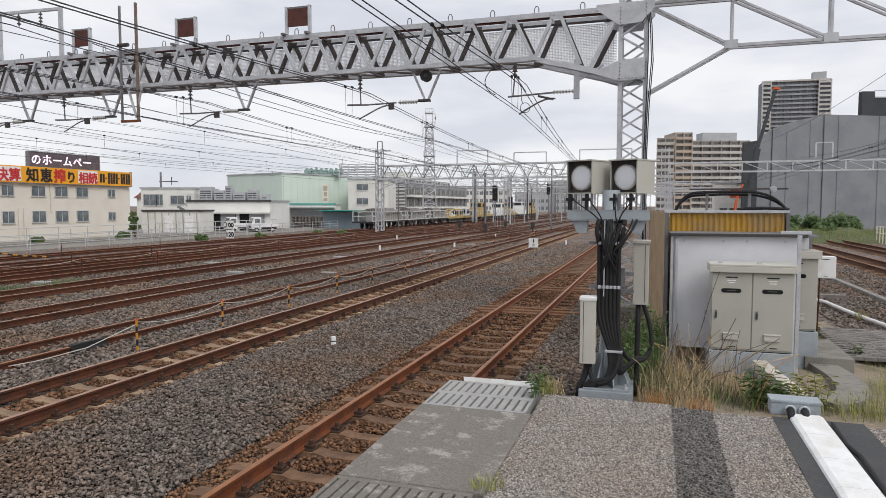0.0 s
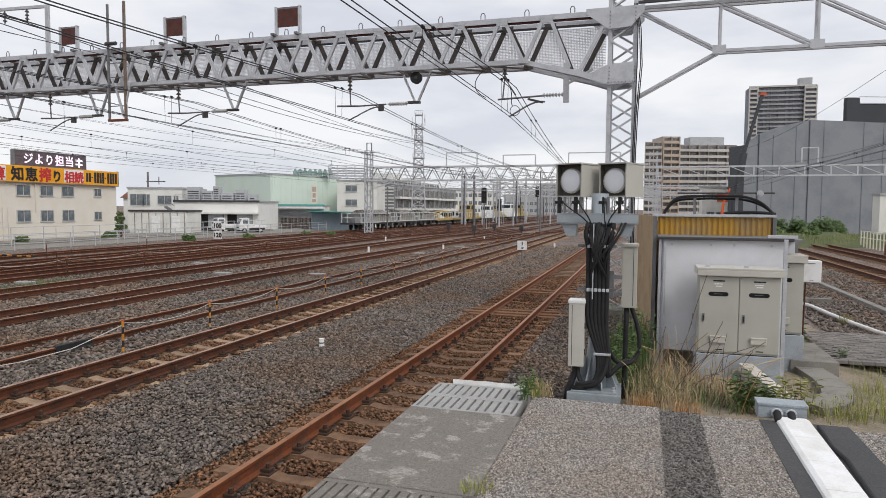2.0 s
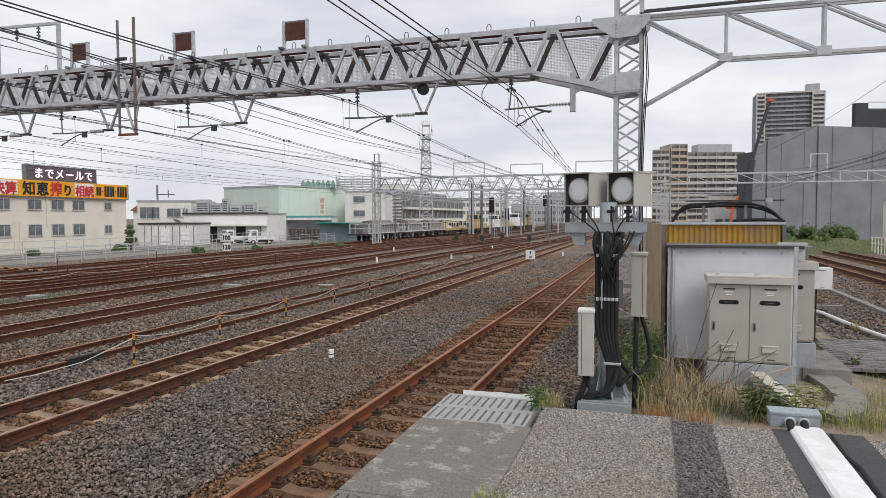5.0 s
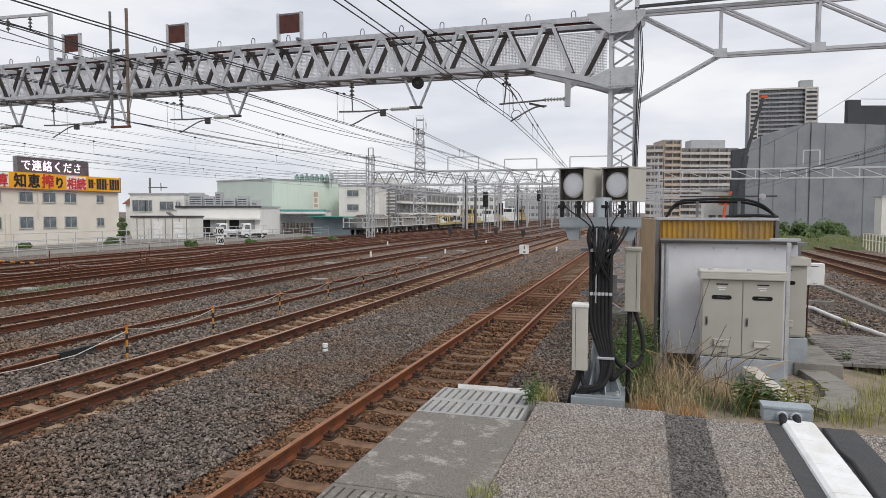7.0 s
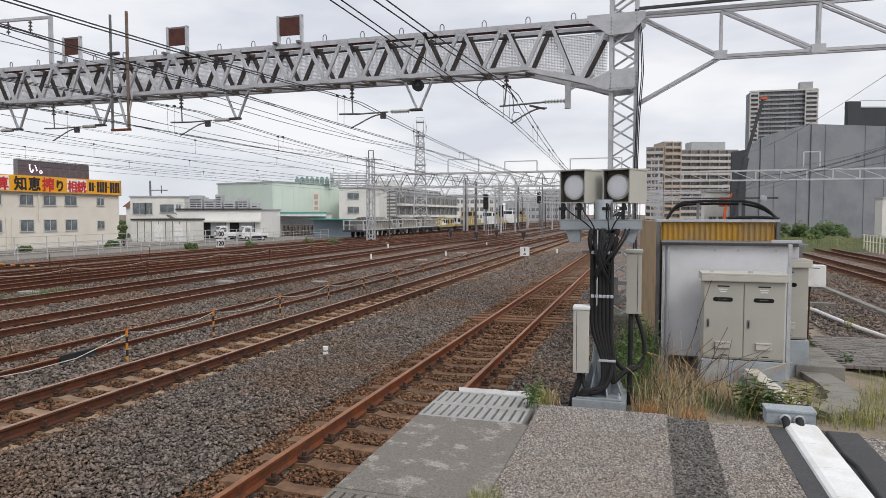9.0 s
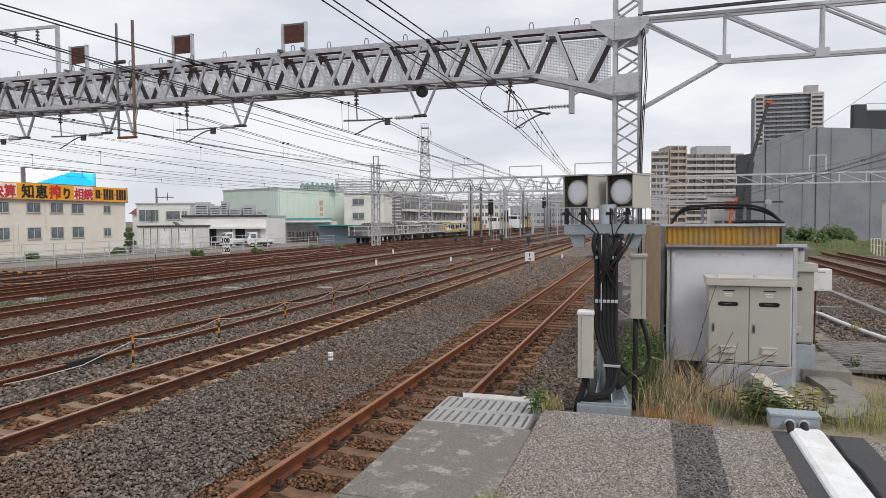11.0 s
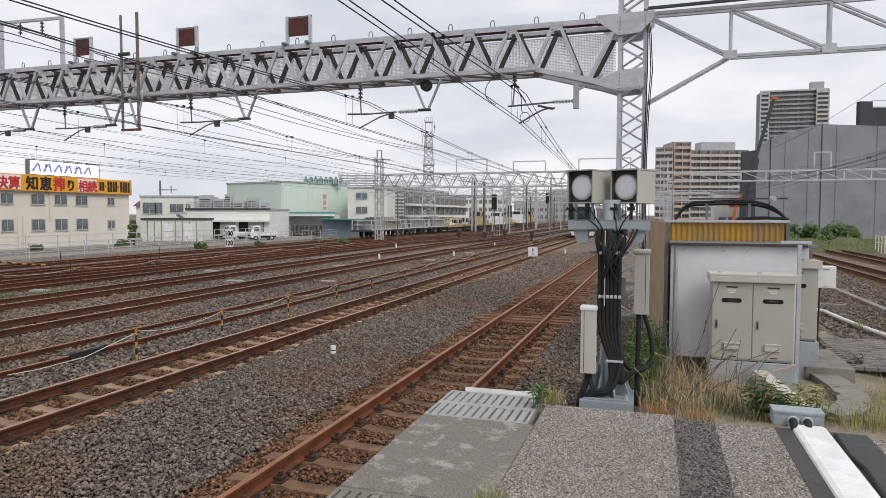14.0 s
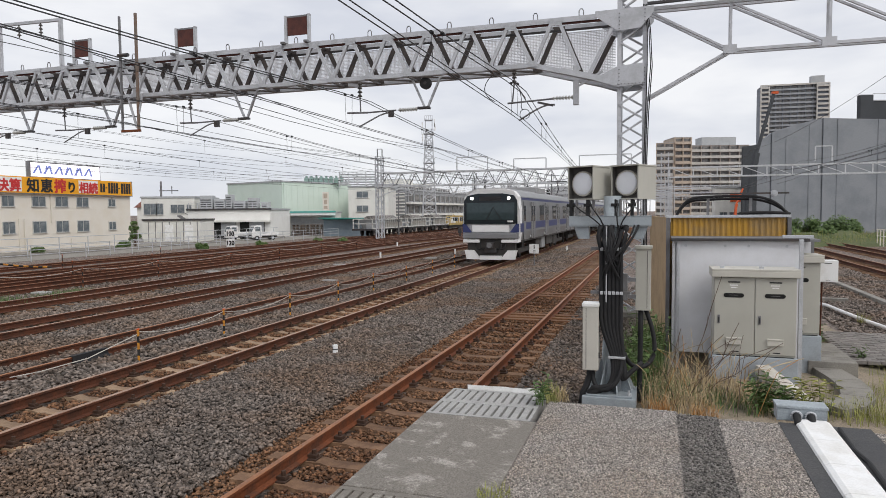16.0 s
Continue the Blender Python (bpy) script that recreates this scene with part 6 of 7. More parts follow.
# display on the roof: characters ride on a belt inside a shallow case
led = thing("led_display", "dark rooftop display board with a scrolling line of characters", "display board", -46.05, 39.25, 5.55, 90)
LW, LH = 6.7, 1.12
part("case", boxes((-0.08, LW + 0.08, 0.26, 0.34, -0.05, LH + 0.05)), M_GREYB, led)
part("screen", boxes((0, LW, 0.0, 0.03, 0, LH)), mat("display_face", (0.10, 0.075, 0.085), 0.5, scale=3, second=(0.16, 0.13, 0.14)), led, "dark display face")
part("frame", boxes((-0.08, LW + 0.08, -0.03, 0.26, LH, LH + 0.06), (-0.08, LW + 0.08, -0.03, 0.26, -0.06, 0), (-0.08, 0, -0.03, 0.26, 0, LH), (LW, LW + 0.08, -0.03, 0.26, 0, LH)), M_GALVD, led)
part("module_joint", boxes(*[(LW * k / 7 - 0.01, LW * k / 7 + 0.01, -0.006, 0.0, 0, LH) for k in range(1, 7)], (0, LW, -0.006, 0.0, LH / 2 - 0.01, LH / 2 + 0.01)), M_GALVD, led)
M_LED = mat("lit_characters", (0.95, 0.80, 0.92), 0.5, vary=0.0, bump=0, emit=0.75)
M_LEDW = mat("lit_white_field", (0.88, 0.84, 0.92), 0.5, vary=0.0, bump=0, emit=0.8, second=(0.88, 0.84, 0.92))
M_LEDB = mat("lit_blue_field", (0.01, 0.42, 0.90), 0.5, vary=0.0, bump=0, emit=0.75, second=(0.02, 0.5, 0.95), scale=1.0)
M_LEDL = mat("lit_blue_logo", (0.16, 0.20, 0.48), 0.5, vary=0.0, bump=0, emit=0.5)
PITCH, PACE = 0.97, 2.69
BELT = []
for i, ch in enumerate("のホームページより担当###まで" + "メールで連絡ください。"):
    if ch == "#":
        bm = boxes((-0.36, 0.36, -0.012, 0.0, 0.62, 0.78), (-0.36, 0.36, -0.012, 0.0, 0.3, 0.44), (-0.07, 0.07, -0.012, 0.0, 0.1, 0.9))
        ob = part("character", bm, M_LED, led, "lit bars in place of a name")
    else:
        ob = partm("character", bold(glyphs(ch, 0.9), 0.012), M_LED, led)
        ob.data.transform(Matrix.Translation((0, 0, 0.22)))
    BELT.append((i, ob))
pic = part("picture_field", boxes((0.02, LW - 0.02, -0.01, 0.0, 0.02, LH - 0.02)), M_LEDW, led, "lit white picture on the display")
bm = bmesh.new()
prism(bm, [(0.9, 0.02), (LW - 0.02, 0.02), (LW - 0.02, LH - 0.05), (4.2, LH - 0.05), (2.8, 0.62)], -0.02, -0.011)
part("picture_shape", bm, M_LEDB, pic, "bright blue shape")
bm = bmesh.new()
prism(bm, [(5.3, LH - 0.06), (6.5, LH - 0.06), (6.5, 0.45), (5.9, 0.55)], -0.03, -0.021)
part("picture_shape", bm, mat("lit_pale_blue", (0.05, 0.62, 0.95), 0.5, vary=0, bump=0, emit=0.75), pic, "paler blue shape")
logo = part("logo_field", boxes((0.02, LW - 0.02, -0.01, 0.0, 0.02, LH - 0.02)), M_LEDW, led, "lit white field with blue logo strokes")
for i in range(6):
    x = 0.55 + i * 0.97
    bm = bmesh.new()
    prism(bm, [(x - 0.42, 0.26), (x - 0.22, 0.26), (x + 0.22, 0.9), (x + 0.08, 0.9)], -0.02, -0.012)
    prism(bm, [(x + 0.10, 0.9), (x + 0.26, 0.9), (x + 0.46, 0.26), (x + 0.30, 0.26)], -0.026, -0.021)
    if i in (1, 3, 4):
        prism(bm, [(x - 0.30, 0.26), (x - 0.16, 0.26), (x - 0.02, 0.9), (x - 0.14, 0.9)], -0.032, -0.027)
    part("logo_stroke", bm, M_LEDL, logo)
part("support", beams(((1.5, 0.62, -0.2), (1.5, 0.62, LH), 0.1, 0.1), ((5.2, 0.62, -0.2), (5.2, 0.62, LH), 0.1, 0.1)), M_GALVD, led)
solo("rooftop_deck", boxes((-57.5, -46.9, 24, 48, 4.55, 5.2)), M_GREYB, "grey parapet on the office roof", "parapet")

# low buildings behind the yard
hb = block("house", "small off-white house with dark windows", -34.2, 75, 6.0, 8, 4.4, M_OFFW)
for x, z, w, h in ((1.0, 2.55, 1.4, 1.2), (2.1, 2.55, 0.7, 1.2), (4.1, 2.7, 1.5, 0.9), (5.4, 2.9, 0.5, 0.7)):
    window(hb, x, z, w, h)
part("stair", beams(((4.6, -1.0, 2.4), (8.6, -1.0, -0.4), 0.9, 0.12), ((4.6, -1.5, 3.3), (8.6, -1.5, 0.5), 0.05, 0.05)), M_GALVD, hb, "steel outside stair")
rf = block("house", "house with a brown tin roof", -37, 80, 2.9, 6, 3.4, M_OFFW, roof=M_TIN)
bm = bmesh.new()
prism(bm, [(-0.3, 3.4), (1.4, 4.7), (3.2, 3.4)], -0.3, 6.3)
part("roof", bm, M_TIN, rf, "brown tin gable roof")
wh = block("workshop", "long low white workshop with open bays", -28.0, 72.5, 9.0, 9, 2.95, M_WALLW)
for x in (3.9, 7.0):
    part("doorway", boxes((x - 1.35, x + 1.35, -0.06, 0.02, -0.5, 1.62)), M_HOLE, wh, "dark open bay")
    part("shutter", boxes((x - 0.3, x + 1.3, -0.1, -0.06, 0.2, 1.62)), M_GREYB, wh, "half-lowered grey shutter")
part("eaves", boxes((2.3, 9.1, -0.6, 0.0, 1.65, 1.85)), M_OFFW, wh)
part("roof_edge", boxes((-0.15, 9.15, -0.16, -0.11, 2.93, 3.14)), M_DARK, wh, "dark roof edge")
for i, (x, w, h) in enumerate(((0.3, 1.4, 1.5), (1.9, 1.2, 1.1), (3.2, 0.7, 1.6), (4.1, 1.3, 0.9), (5.7, 1.1, 1.2), (7.2, 0.7, 0.7))):
    q = new("roof_unit")
    q.matrix_basis = pose(-27.9 + x, 75, 3.13)
    tagged(q, "grey rooftop ventilation unit on the workshop", "roof unit", "roof units")
    part("body", boxes((0, w, 0, 1.2, 0, h), bevel=0.05), M_GREYB, q)
    part("grille", boxes(*[(0.1, w - 0.1, -0.03, 0.0, 0.2 + k * 0.25, 0.3 + k * 0.25) for k in range(int((h - 0.3) / 0.25))]), M_DARK, q)
part("roof_railing", beams(((0, 0.2, 3.75), (9.0, 0.2, 3.75), 0.05, 0.05), ((0, 0.2, 3.45), (9.0, 0.2, 3.45), 0.04, 0.04), *[((x, 0.2, 3.1), (x, 0.2, 3.75), 0.05, 0.05) for x in np.arange(0, 9.4, 1.0)]), M_GALV, wh)
cp = block("shed", "pale shed with narrow panelled front and flat dark roof", -30.2, 66.5, 5.7, 4, 1.9, M_OFFW, roof=M_DARK)
for i in range(8):
    part("panel_joint", boxes((0.5 + i * 0.7, 0.56 + i * 0.7, -0.04, 0, -0.5, 1.8)), M_GALVD, cp)
for x in (2.2, 4.2):
    part("door", boxes((x, x + 0.8, -0.05, 0, -0.4, 1.5)), M_WHITE, cp)
gr = block("warehouse", "large pale green warehouse with a flat roof", -21.7, 89, 13.4, 11.5, 6.75, M_MINT, 55)
for x in (0.25, 13.1):
    part("drainpipe", rods(((x, -0.1, 0), (x, -0.1, 6.7), 0.06)), M_MINT, gr)
rib = shared("cladding_rib", boxes((0, 0.04, -0.02, 0.0, 0, 6.74)), M_MINT)
for i in range(13):
    partm("cladding_rib", rib, None, gr).matrix_basis = pose(0.7 + i, 0, 0)
back = gr.matrix_basis.inverted()
M_VENT = mat("green_vent", (0.25, 0.36, 0.33), 0.6)
for i in range(8):
    bm = boxes((-20.3 + i * 0.72, -19.75 + i * 0.72, 96.5, 97.3, 6.9, 7.65 + 0.1 * (i % 2)), bevel=0.05)
    rod(bm, (-20.02 + i * 0.72, 96.9, 7.6), (-20.02 + i * 0.72, 96.9, 7.95), 0.16, 10)
    bm.transform(back)
    part("roof_vent", bm, M_VENT, gr, "green roof ventilator")
sg2 = boxes((-15.95, -15.15, 87.0, 87.15, 2.9, 5.3), bevel=0.02)
sg2.transform(back)
sg2 = part("sign_panel", sg2, M_CREAM, gr, "narrow pale sign panel")
bm = boxes((-15.8, -15.3, 86.97, 86.99, 3.1, 3.5), (-15.75, -15.35, 86.97, 86.99, 3.7, 4.3), (-15.8, -15.3, 86.97, 86.99, 4.45, 5.1))
bm.transform(back)
part("sign_marks", bm, M_APT, sg2, "orange-brown unreadable marks")
an = block("warehouse_annex", "low white annex with a teal fascia and an open loading bay", -22.4, 84, 8.6, 4.5, 2.55, M_OFFW, category="building")
part("fascia", boxes((-0.1, 8.7, -0.16, -0.11, 2.62, 2.80)), M_TEAL, an, "dark teal fascia")
part("canopy", boxes((-0.1, 8.7, -1.3, 0.0, 2.28, 2.5)), M_WHITE, an, "white canopy")
part("bay", boxes((3.0, 8.2, -0.05, 0.0, -0.3, 2.1)), M_GREYB, an, "shaded loading bay")
part("door", boxes((1.6, 2.6, -0.06, 0.0, -0.4, 1.75)), M_GREYB, an)
pl = new("pallet_stack")
pl.matrix_basis = pose(-18.9, 82.2, -0.22)
tagged(pl, "dark wooden pallets stacked beside the loading bay", "pallets")
M_PALLET = mat("grey_pallet", (0.14, 0.105, 0.085), 0.9, scale=4, second=(0.24, 0.19, 0.15))
for i in range(3):
    for k in range(7):
        part("pallet", boxes((i * 1.25 + 0.05 * (k % 2), i * 1.25 + 1.12 + 0.05 * (k % 2), 0, 1.0, k * 0.2 + 0.12, k * 0.2 + 0.16), *[(i * 1.25 + a, i * 1.25 + a + 0.12, 0, 1.0, k * 0.2, k * 0.2 + 0.12) for a in (0.05, 0.5, 1.0)]), M_PALLET, pl)
M_TARP = mat("blue_grey_sheeting", (0.22, 0.28, 0.33), 0.7, scale=1, second=(0.30, 0.35, 0.38))
cn = block("shed", "blue-grey sheeted shed under a teal awning", -14.4, 79, 5.4, 5, 1.75, M_TARP, roof=M_TEAL)
part("awning", beams(((-0.3, -0.8, 1.95), (5.3, -0.8, 1.9), 1.6, 0.1)), M_TEAL, cn, "teal awning")
of = block("factory", "off-white factory block with small windows", -13.0, 90, 5.4, 14, 6.0, M_OFFW)
for z in (2.7, 4.6):
    window(of, 1.9, z, 1.5, 0.8, 1)
for k in range(5):
    part("roof_louvre", boxes((-1.3, 3.6, 1.0, 1.15, 6.3 + k * 0.34, 6.48 + k * 0.34)), M_GREYB, of, "slatted rooftop screen")
part("screen_frame", beams(*[((x, 0.9, 6.1), (x, 0.9, 8.1), 0.12, 0.12) for x in (-1.3, -0.1, 1.1, 2.3, 3.6)], ((-1.3, 0.9, 8.1), (3.6, 0.9, 8.1), 0.1, 0.1)), M_PALEST, of)
# long block parallel to the tracks: louvred end wall, galleries along its side
lg = block("school_block", "long grey two-storey block with louvred end and continuous galleries", -9.4, 160, 54, 12, 8.0, M_GREYD, 72.3)
slat = shared("louvre", boxes((-0.45, 0.0, 0, 7.5, 0, 0.32)), M_OFFW)
for k in range(9):
    partm("louvre", slat, None, lg).matrix_basis = pose(0, 0.2, 0.6 + k * 0.8)
for z in (2.0, 4.85):
    part("gallery", boxes((0.4, 54, -1.3, 0.0, z - 0.25, z + 0.25)), M_OFFW, lg, "pale gallery front")
    part("window_band", boxes((0.8, 53.5, -0.06, 0.0, z + 0.5, z + 2.2)), M_RECESS, lg, "dark band of glazing")
    mullion = shared("mullion", boxes((0, 0.5, -0.3, 0.0, z + 0.25, z + 2.3)), M_GREYD)
    for i in range(13):
        partm("mullion", mullion, None, lg).matrix_basis = pose(1.0 + i * 4.2, 0, 0)
part("upper_storey", boxes((3, 46, 3, 10, 8.1, 9.6)), M_GREYB, lg)
part("upper_glazing", boxes((3.5, 45, 2.94, 3.0, 8.7, 9.3)), M_RECESS, lg)
part("stair_head", boxes((8, 16, 4, 9, 9.6, 11.0)), M_OFFW, lg)
part("stair_head", boxes((26, 31, 4, 9, 9.6, 10.6)), M_OFFW, lg)
part("roof_rail", beams(((0, 0, 9.2), (54, 0, 9.2), 0.09, 0.09), ((0, 0, 8.8), (54, 0, 8.8), 0.07, 0.07), *[((i * 2.25, 0, 8.1), (i * 2.25, 0, 9.2), 0.09, 0.09) for i in range(25)]), M_WHITE, lg)
for X, Y, w, h in ((4, 262, 22, 9.0), (30, 275, 14, 8.0), (50, 300, 14, 13.5), (-2, 330, 26, 12)):
    b = block("office_building", "pale office block far beyond the yard", X, Y, w, 10, h, random.choice((M_OFFW, M_GREYB)))
    for z in np.arange(0.8, h - 2, 3.0):
        for i in range(int(w / 1.9)):
            window(b, 1.0 + i * 1.9, float(z), 1.3, 1.4)

up = new("utility_pole")
up.matrix_basis = pose(-36.6, 86, 0)
tagged(up, "thin dark utility pole with a short cross arm behind the houses", "utility pole")
part("shaft", rods(((0, 0, -0.4), (0, 0, 6.8), 0.13)), M_GALVD, up)
part("arm", beams(((-0.2, 0, 5.6), (2.2, 0, 5.6), 0.12, 0.1), ((1.4, 0, 5.2), (1.4, 0, 6.2), 0.08, 0.08)), M_DARK, up)

# lattice mast
mast = new("radio_mast")
mast.matrix_basis = pose(-3.4, 150, 0)
tagged(mast, "tall pale lattice radio mast with small platforms", "radio mast")
for a in (-1, 1):
    for b in (-1, 1):
        part("leg", beams(((a * 1.6, b * 1.6, -0.5), (a * 0.75, b * 0.75, 20.5), 0.16, 0.16), ((a * 0.75, b * 0.75, 20.5), (a * 0.75, b * 0.75, 23.5), 0.14, 0.14)), M_GALV, mast)
bm = bmesh.new()
for i in range(14):
    z = i * 1.5
    r0, r1 = 1.6 - 0.85 * z / 20.5, 1.6 - 0.85 * (z + 1.5) / 20.5
    for k in (-1, 1):
        beam(bm, (-r0, k * r0, z), (r1, k * r1, z + 1.5), 0.1, 0.1)
        beam(bm, (r0, k * r0, z), (-r1, k * r1, z + 1.5), 0.1, 0.1)
        beam(bm, (-r0, k * r0, z), (r0, k * r0, z), 0.1, 0.1)
part("lacing", bm, M_GALV, mast)
for z, r in ((23.0, 0.9), (20.0, 1.15), (17.5, 1.0), (13.5, 1.3)):
    part("platform", boxes((-r, r, -r, r, z, z + 0.15)), M_GALV, mast)
    part("guard_rail", beams(((-r, -r, z + 1.0), (r, -r, z + 1.0), 0.08, 0.08), *[((x, -r, z), (x, -r, z + 1.0), 0.07, 0.07) for x in np.linspace(-r, r, 5)]), M_GALV, mast)
for x, z in ((-1.4, 20.9), (1.4, 20.6), (-1.3, 18.3), (1.3, 21.5)):
    part("antenna", boxes((x - 0.12, x + 0.12, -1.5, -1.3, z, z + 1.6)), M_WHITE, mast)

# apartment blocks and towers on the other side
def apartment(label, X, Y, w, h, floor, wall, rail_mat, bays, rz=0, name="apartment_block"):
    a = block(name, label, X, Y, w, 14, h, wall, rz)
    n = int((h + 0.5) / floor)
    rail_me, dark_me, fin_me = (bpy.data.meshes.new(k) for k in ("balcony", "recess", "fin"))
    for me, bmx, m in ((rail_me, boxes((0, w, -1.3, -1.1, 0, floor * 0.36), (0, w, -1.3, 0.0, -0.15, 0)), rail_mat), (dark_me, boxes((0.3, w - 0.3, -0.06, 0.0, floor * 0.1, floor * 0.85)), M_RECESS),
                       (fin_me, boxes((0, 0.35, -1.25, 0.0, -0.5, h)), wall)):
        bmx.to_mesh(me)
        bmx.free()
        me.materials.append(m)
    for i in range(n):
        partm("balcony", rail_me, None, a).matrix_basis = pose(0, 0, h - (i + 1) * floor)
        partm("window_band", dark_me, None, a).matrix_basis = pose(0, 0, h - (i + 1) * floor)
    for i in range(bays + 1):
        partm("fin", fin_me, None, a).matrix_basis = pose((w - 0.35) * i / bays, 0, 0)
    return a


a = apartment("tan apartment block with pale balconies", 95, 300, 7.5, 32.5, 2.9, M_APT, M_APTW, 2, -20)
a = apartment("tan apartment block with stepped roof", 102.2, 298, 7.6, 34.8, 2.9, M_APT, M_APT, 2)
a = apartment("taupe apartment block with rows of balconies", 109.8, 310, 31, 32.4, 2.9, M_APT2, M_APTW, 7)
part("stair_tower", boxes((11, 27, 4, 12, 32.4, 36.6)), M_GREYB, a)
a = apartment("blue-grey high-rise apartment tower with white end bays", 245, 520, 47, 97, 3.4, M_TOWER, M_TOWERR, 9, -14, name="tower_block")
part("roof_house", boxes((36, 45, 2, 8, 97, 104)), M_GREYB, a)
part("parapet", boxes((-0.3, 47.3, -1.6, -0.2, 97, 98.2)), M_APTW, a)
for x0, x1 in ((-0.6, 6.0), (38.5, 47.6)):
    part("end_bay", boxes((x0 + 0.6, x1 - 0.6, -1.6, 0.0, 0, 97)), M_TOWER, a)
    bal = shared("end_balcony", boxes((x0, x1, -3.2, -1.6, 0, 1.5)), M_APTW)
    for i in range(24):
        partm("end_balcony", bal, None, a).matrix_basis = pose(0, 0, 97 - (i + 1) * 3.4 + 1.3)
    part("end_fin", boxes((x0, x0 + 0.8, -3.3, -1.6, 0, 97.5), (x1 - 0.8, x1, -3.3, -1.6, 0, 97.5)), M_APTW, a)
# building wrapped in grey sheets
sh = new("sheeted_building")
sh.matrix_basis = pose(0, 76, 0)
tagged(sh, "demolition site wrapped in tall grey noise sheets", "building site")
edges = [(33.9, 9.6), (35.6, 9.9), (37.2, 11.2), (39.9, 12.1), (43.0, 12.8), (50.0, 12.6), (62.0, 12.4)]
for i, ((xa, za), (xb, zb)) in enumerate(zip(edges, edges[1:])):
    bm = bmesh.new()
    prism(bm, [(xa, -0.4), (xa, za), (xb - 0.04, zb), (xb - 0.04, -0.4)], 0.15 * (i % 2), 0.3 + 0.15 * (i % 2))
    part("sheet", bm, M_CHAR if i == 0 else M_SHEET, sh, "hanging grey sheet")
    for x in np.arange(xa + 1.6, xb - 0.3, 4.6):
        part("fold", beams(((float(x), -0.03 + 0.15 * (i % 2), -0.4), (float(x), -0.03 + 0.15 * (i % 2), za - 0.1), 0.05, 0.05)), M_SHEET, sh)
part("body", boxes((46.5, 61.9, 0.6, 10, -0.4, 11)), M_SHEET, sh)
dk = block("dark_building", "charcoal building with a railing on its flat roof", 69.5, 112, 26, 1.0, 20.4, M_CHAR)
part("parapet", boxes((-0.3, 1.8, -0.4, 0.6, 14, 21.4)), M_CHAR, dk)
part("roof_rail", beams(((2, 0, 21.6), (26, 0, 21.6), 0.12, 0.12)), M_GALV, dk)
cr = new("demolition_crane")
cr.matrix_basis = pose(0, 72, 0)
tagged(cr, "demolition crane with a dark boom and red tip behind the sheets", "crane")
part("boom", beams(((32.6, 0, 2.0), (33.6, 0, 8.6), 0.6, 0.5), ((33.6, 0, 8.6), (35.35, 0, 14.9), 0.3, 0.25)), M_CHAR, cr, "dark lattice boom")
part("tip", boxes((35.15, 35.75, -0.2, 0.2, 14.85, 15.1)), M_ORANGE, cr, "red boom tip")
part("base", boxes((31.5, 34, -1, 1.5, -0.4, 2.2), bevel=0.1), M_CHAR, cr)
ex = new("excavator")
ex.matrix_basis = pose(0, 66, 0)
tagged(ex, "orange excavator with its arm raised beyond the tracks", "excavator")
part("arm", beams(((28.6, 0, 0.6), (28.9, 0, 3.1), 0.22, 0.2), ((28.9, 0, 3.1), (29.5, 0, 4.6), 0.14, 0.14)), M_ORANGE, ex, "orange boom arm")
part("cab", boxes((27.8, 29.3, -0.8, 0.8, 0.4, 2.0), bevel=0.1), M_DARK, ex)
part("crawler", boxes((27.6, 29.6, -1.0, 1.0, -0.3, 0.4), bevel=0.15), M_DARK, ex)
st = block("site_office", "white prefabricated site office with a red panel", 33.3, 82, 5, 1, 5.2, M_OFFW)
part("red_panel", boxes((1.8, 4.6, -0.06, 0, 3.5, 4.6)), M_ORANGE, st)
for i in range(3):
    window(st, 1.0 + i * 1.2, 1.2, 0.9, 1.0)
kx = block("kiosk", "small brown and white hut at the foot of the sheets", 28.9, 63, 1.5, 2, 1.7, M_APT)
wt = block("switch_house", "white line-side house at the edge of the yard", 40.6, 60, 6, 1.0, 3.9, M_OFFW)

# ---- bank, bushes, fences ----
bank = solo("grass_bank", bmesh.new(), M_GRASSFAR, "rough green bank beside the far tracks", "bank", kind="structure")
bm = bmesh.new()
bmesh.ops.create_grid(bm, x_segments=50, y_segments=20, size=1)
for v in bm.verts:
    x, y = v.co.x, v.co.y
    v.co = Vector((27 + x * 11, 58 + y * 6.5, -0.25 + max(0, 1 - abs(x) ** 3) * max(0, 1 - y * y) * (0.75 + 0.5 * noise.noise(Vector((x * 6, y * 5, 0))))))
bm.transform(ALONG.inverted() @ Matrix.Translation((5, -4, 0)))
bm.to_mesh(bank.data)
bm.free()
bank.data.materials.append(M_GRASSFAR)
bank.data.polygons.foreach_set("use_smooth", [True] * len(bank.data.polygons))


tb = []
rb = random.Random(77)
for _ in range(700):
    X, Y = 32 + rb.uniform(-9.5, 9), 54 + rb.uniform(-6, 4)
    v = ALONG.inverted() @ Vector((X, Y, 0))
    tb.append((v.x, v.y, -0.1 + 0.5 * rb.random(), rb.uniform(0.35, 0.9), 0.45, 9))
tuft("grass_tuft", M_LIME, "tall rough grass on the bank beside the far tracks", tb[:350], 31)
tuft("grass_tuft", M_GREEN, "dark green weeds on the bank beside the far tracks", tb[350:], 32)


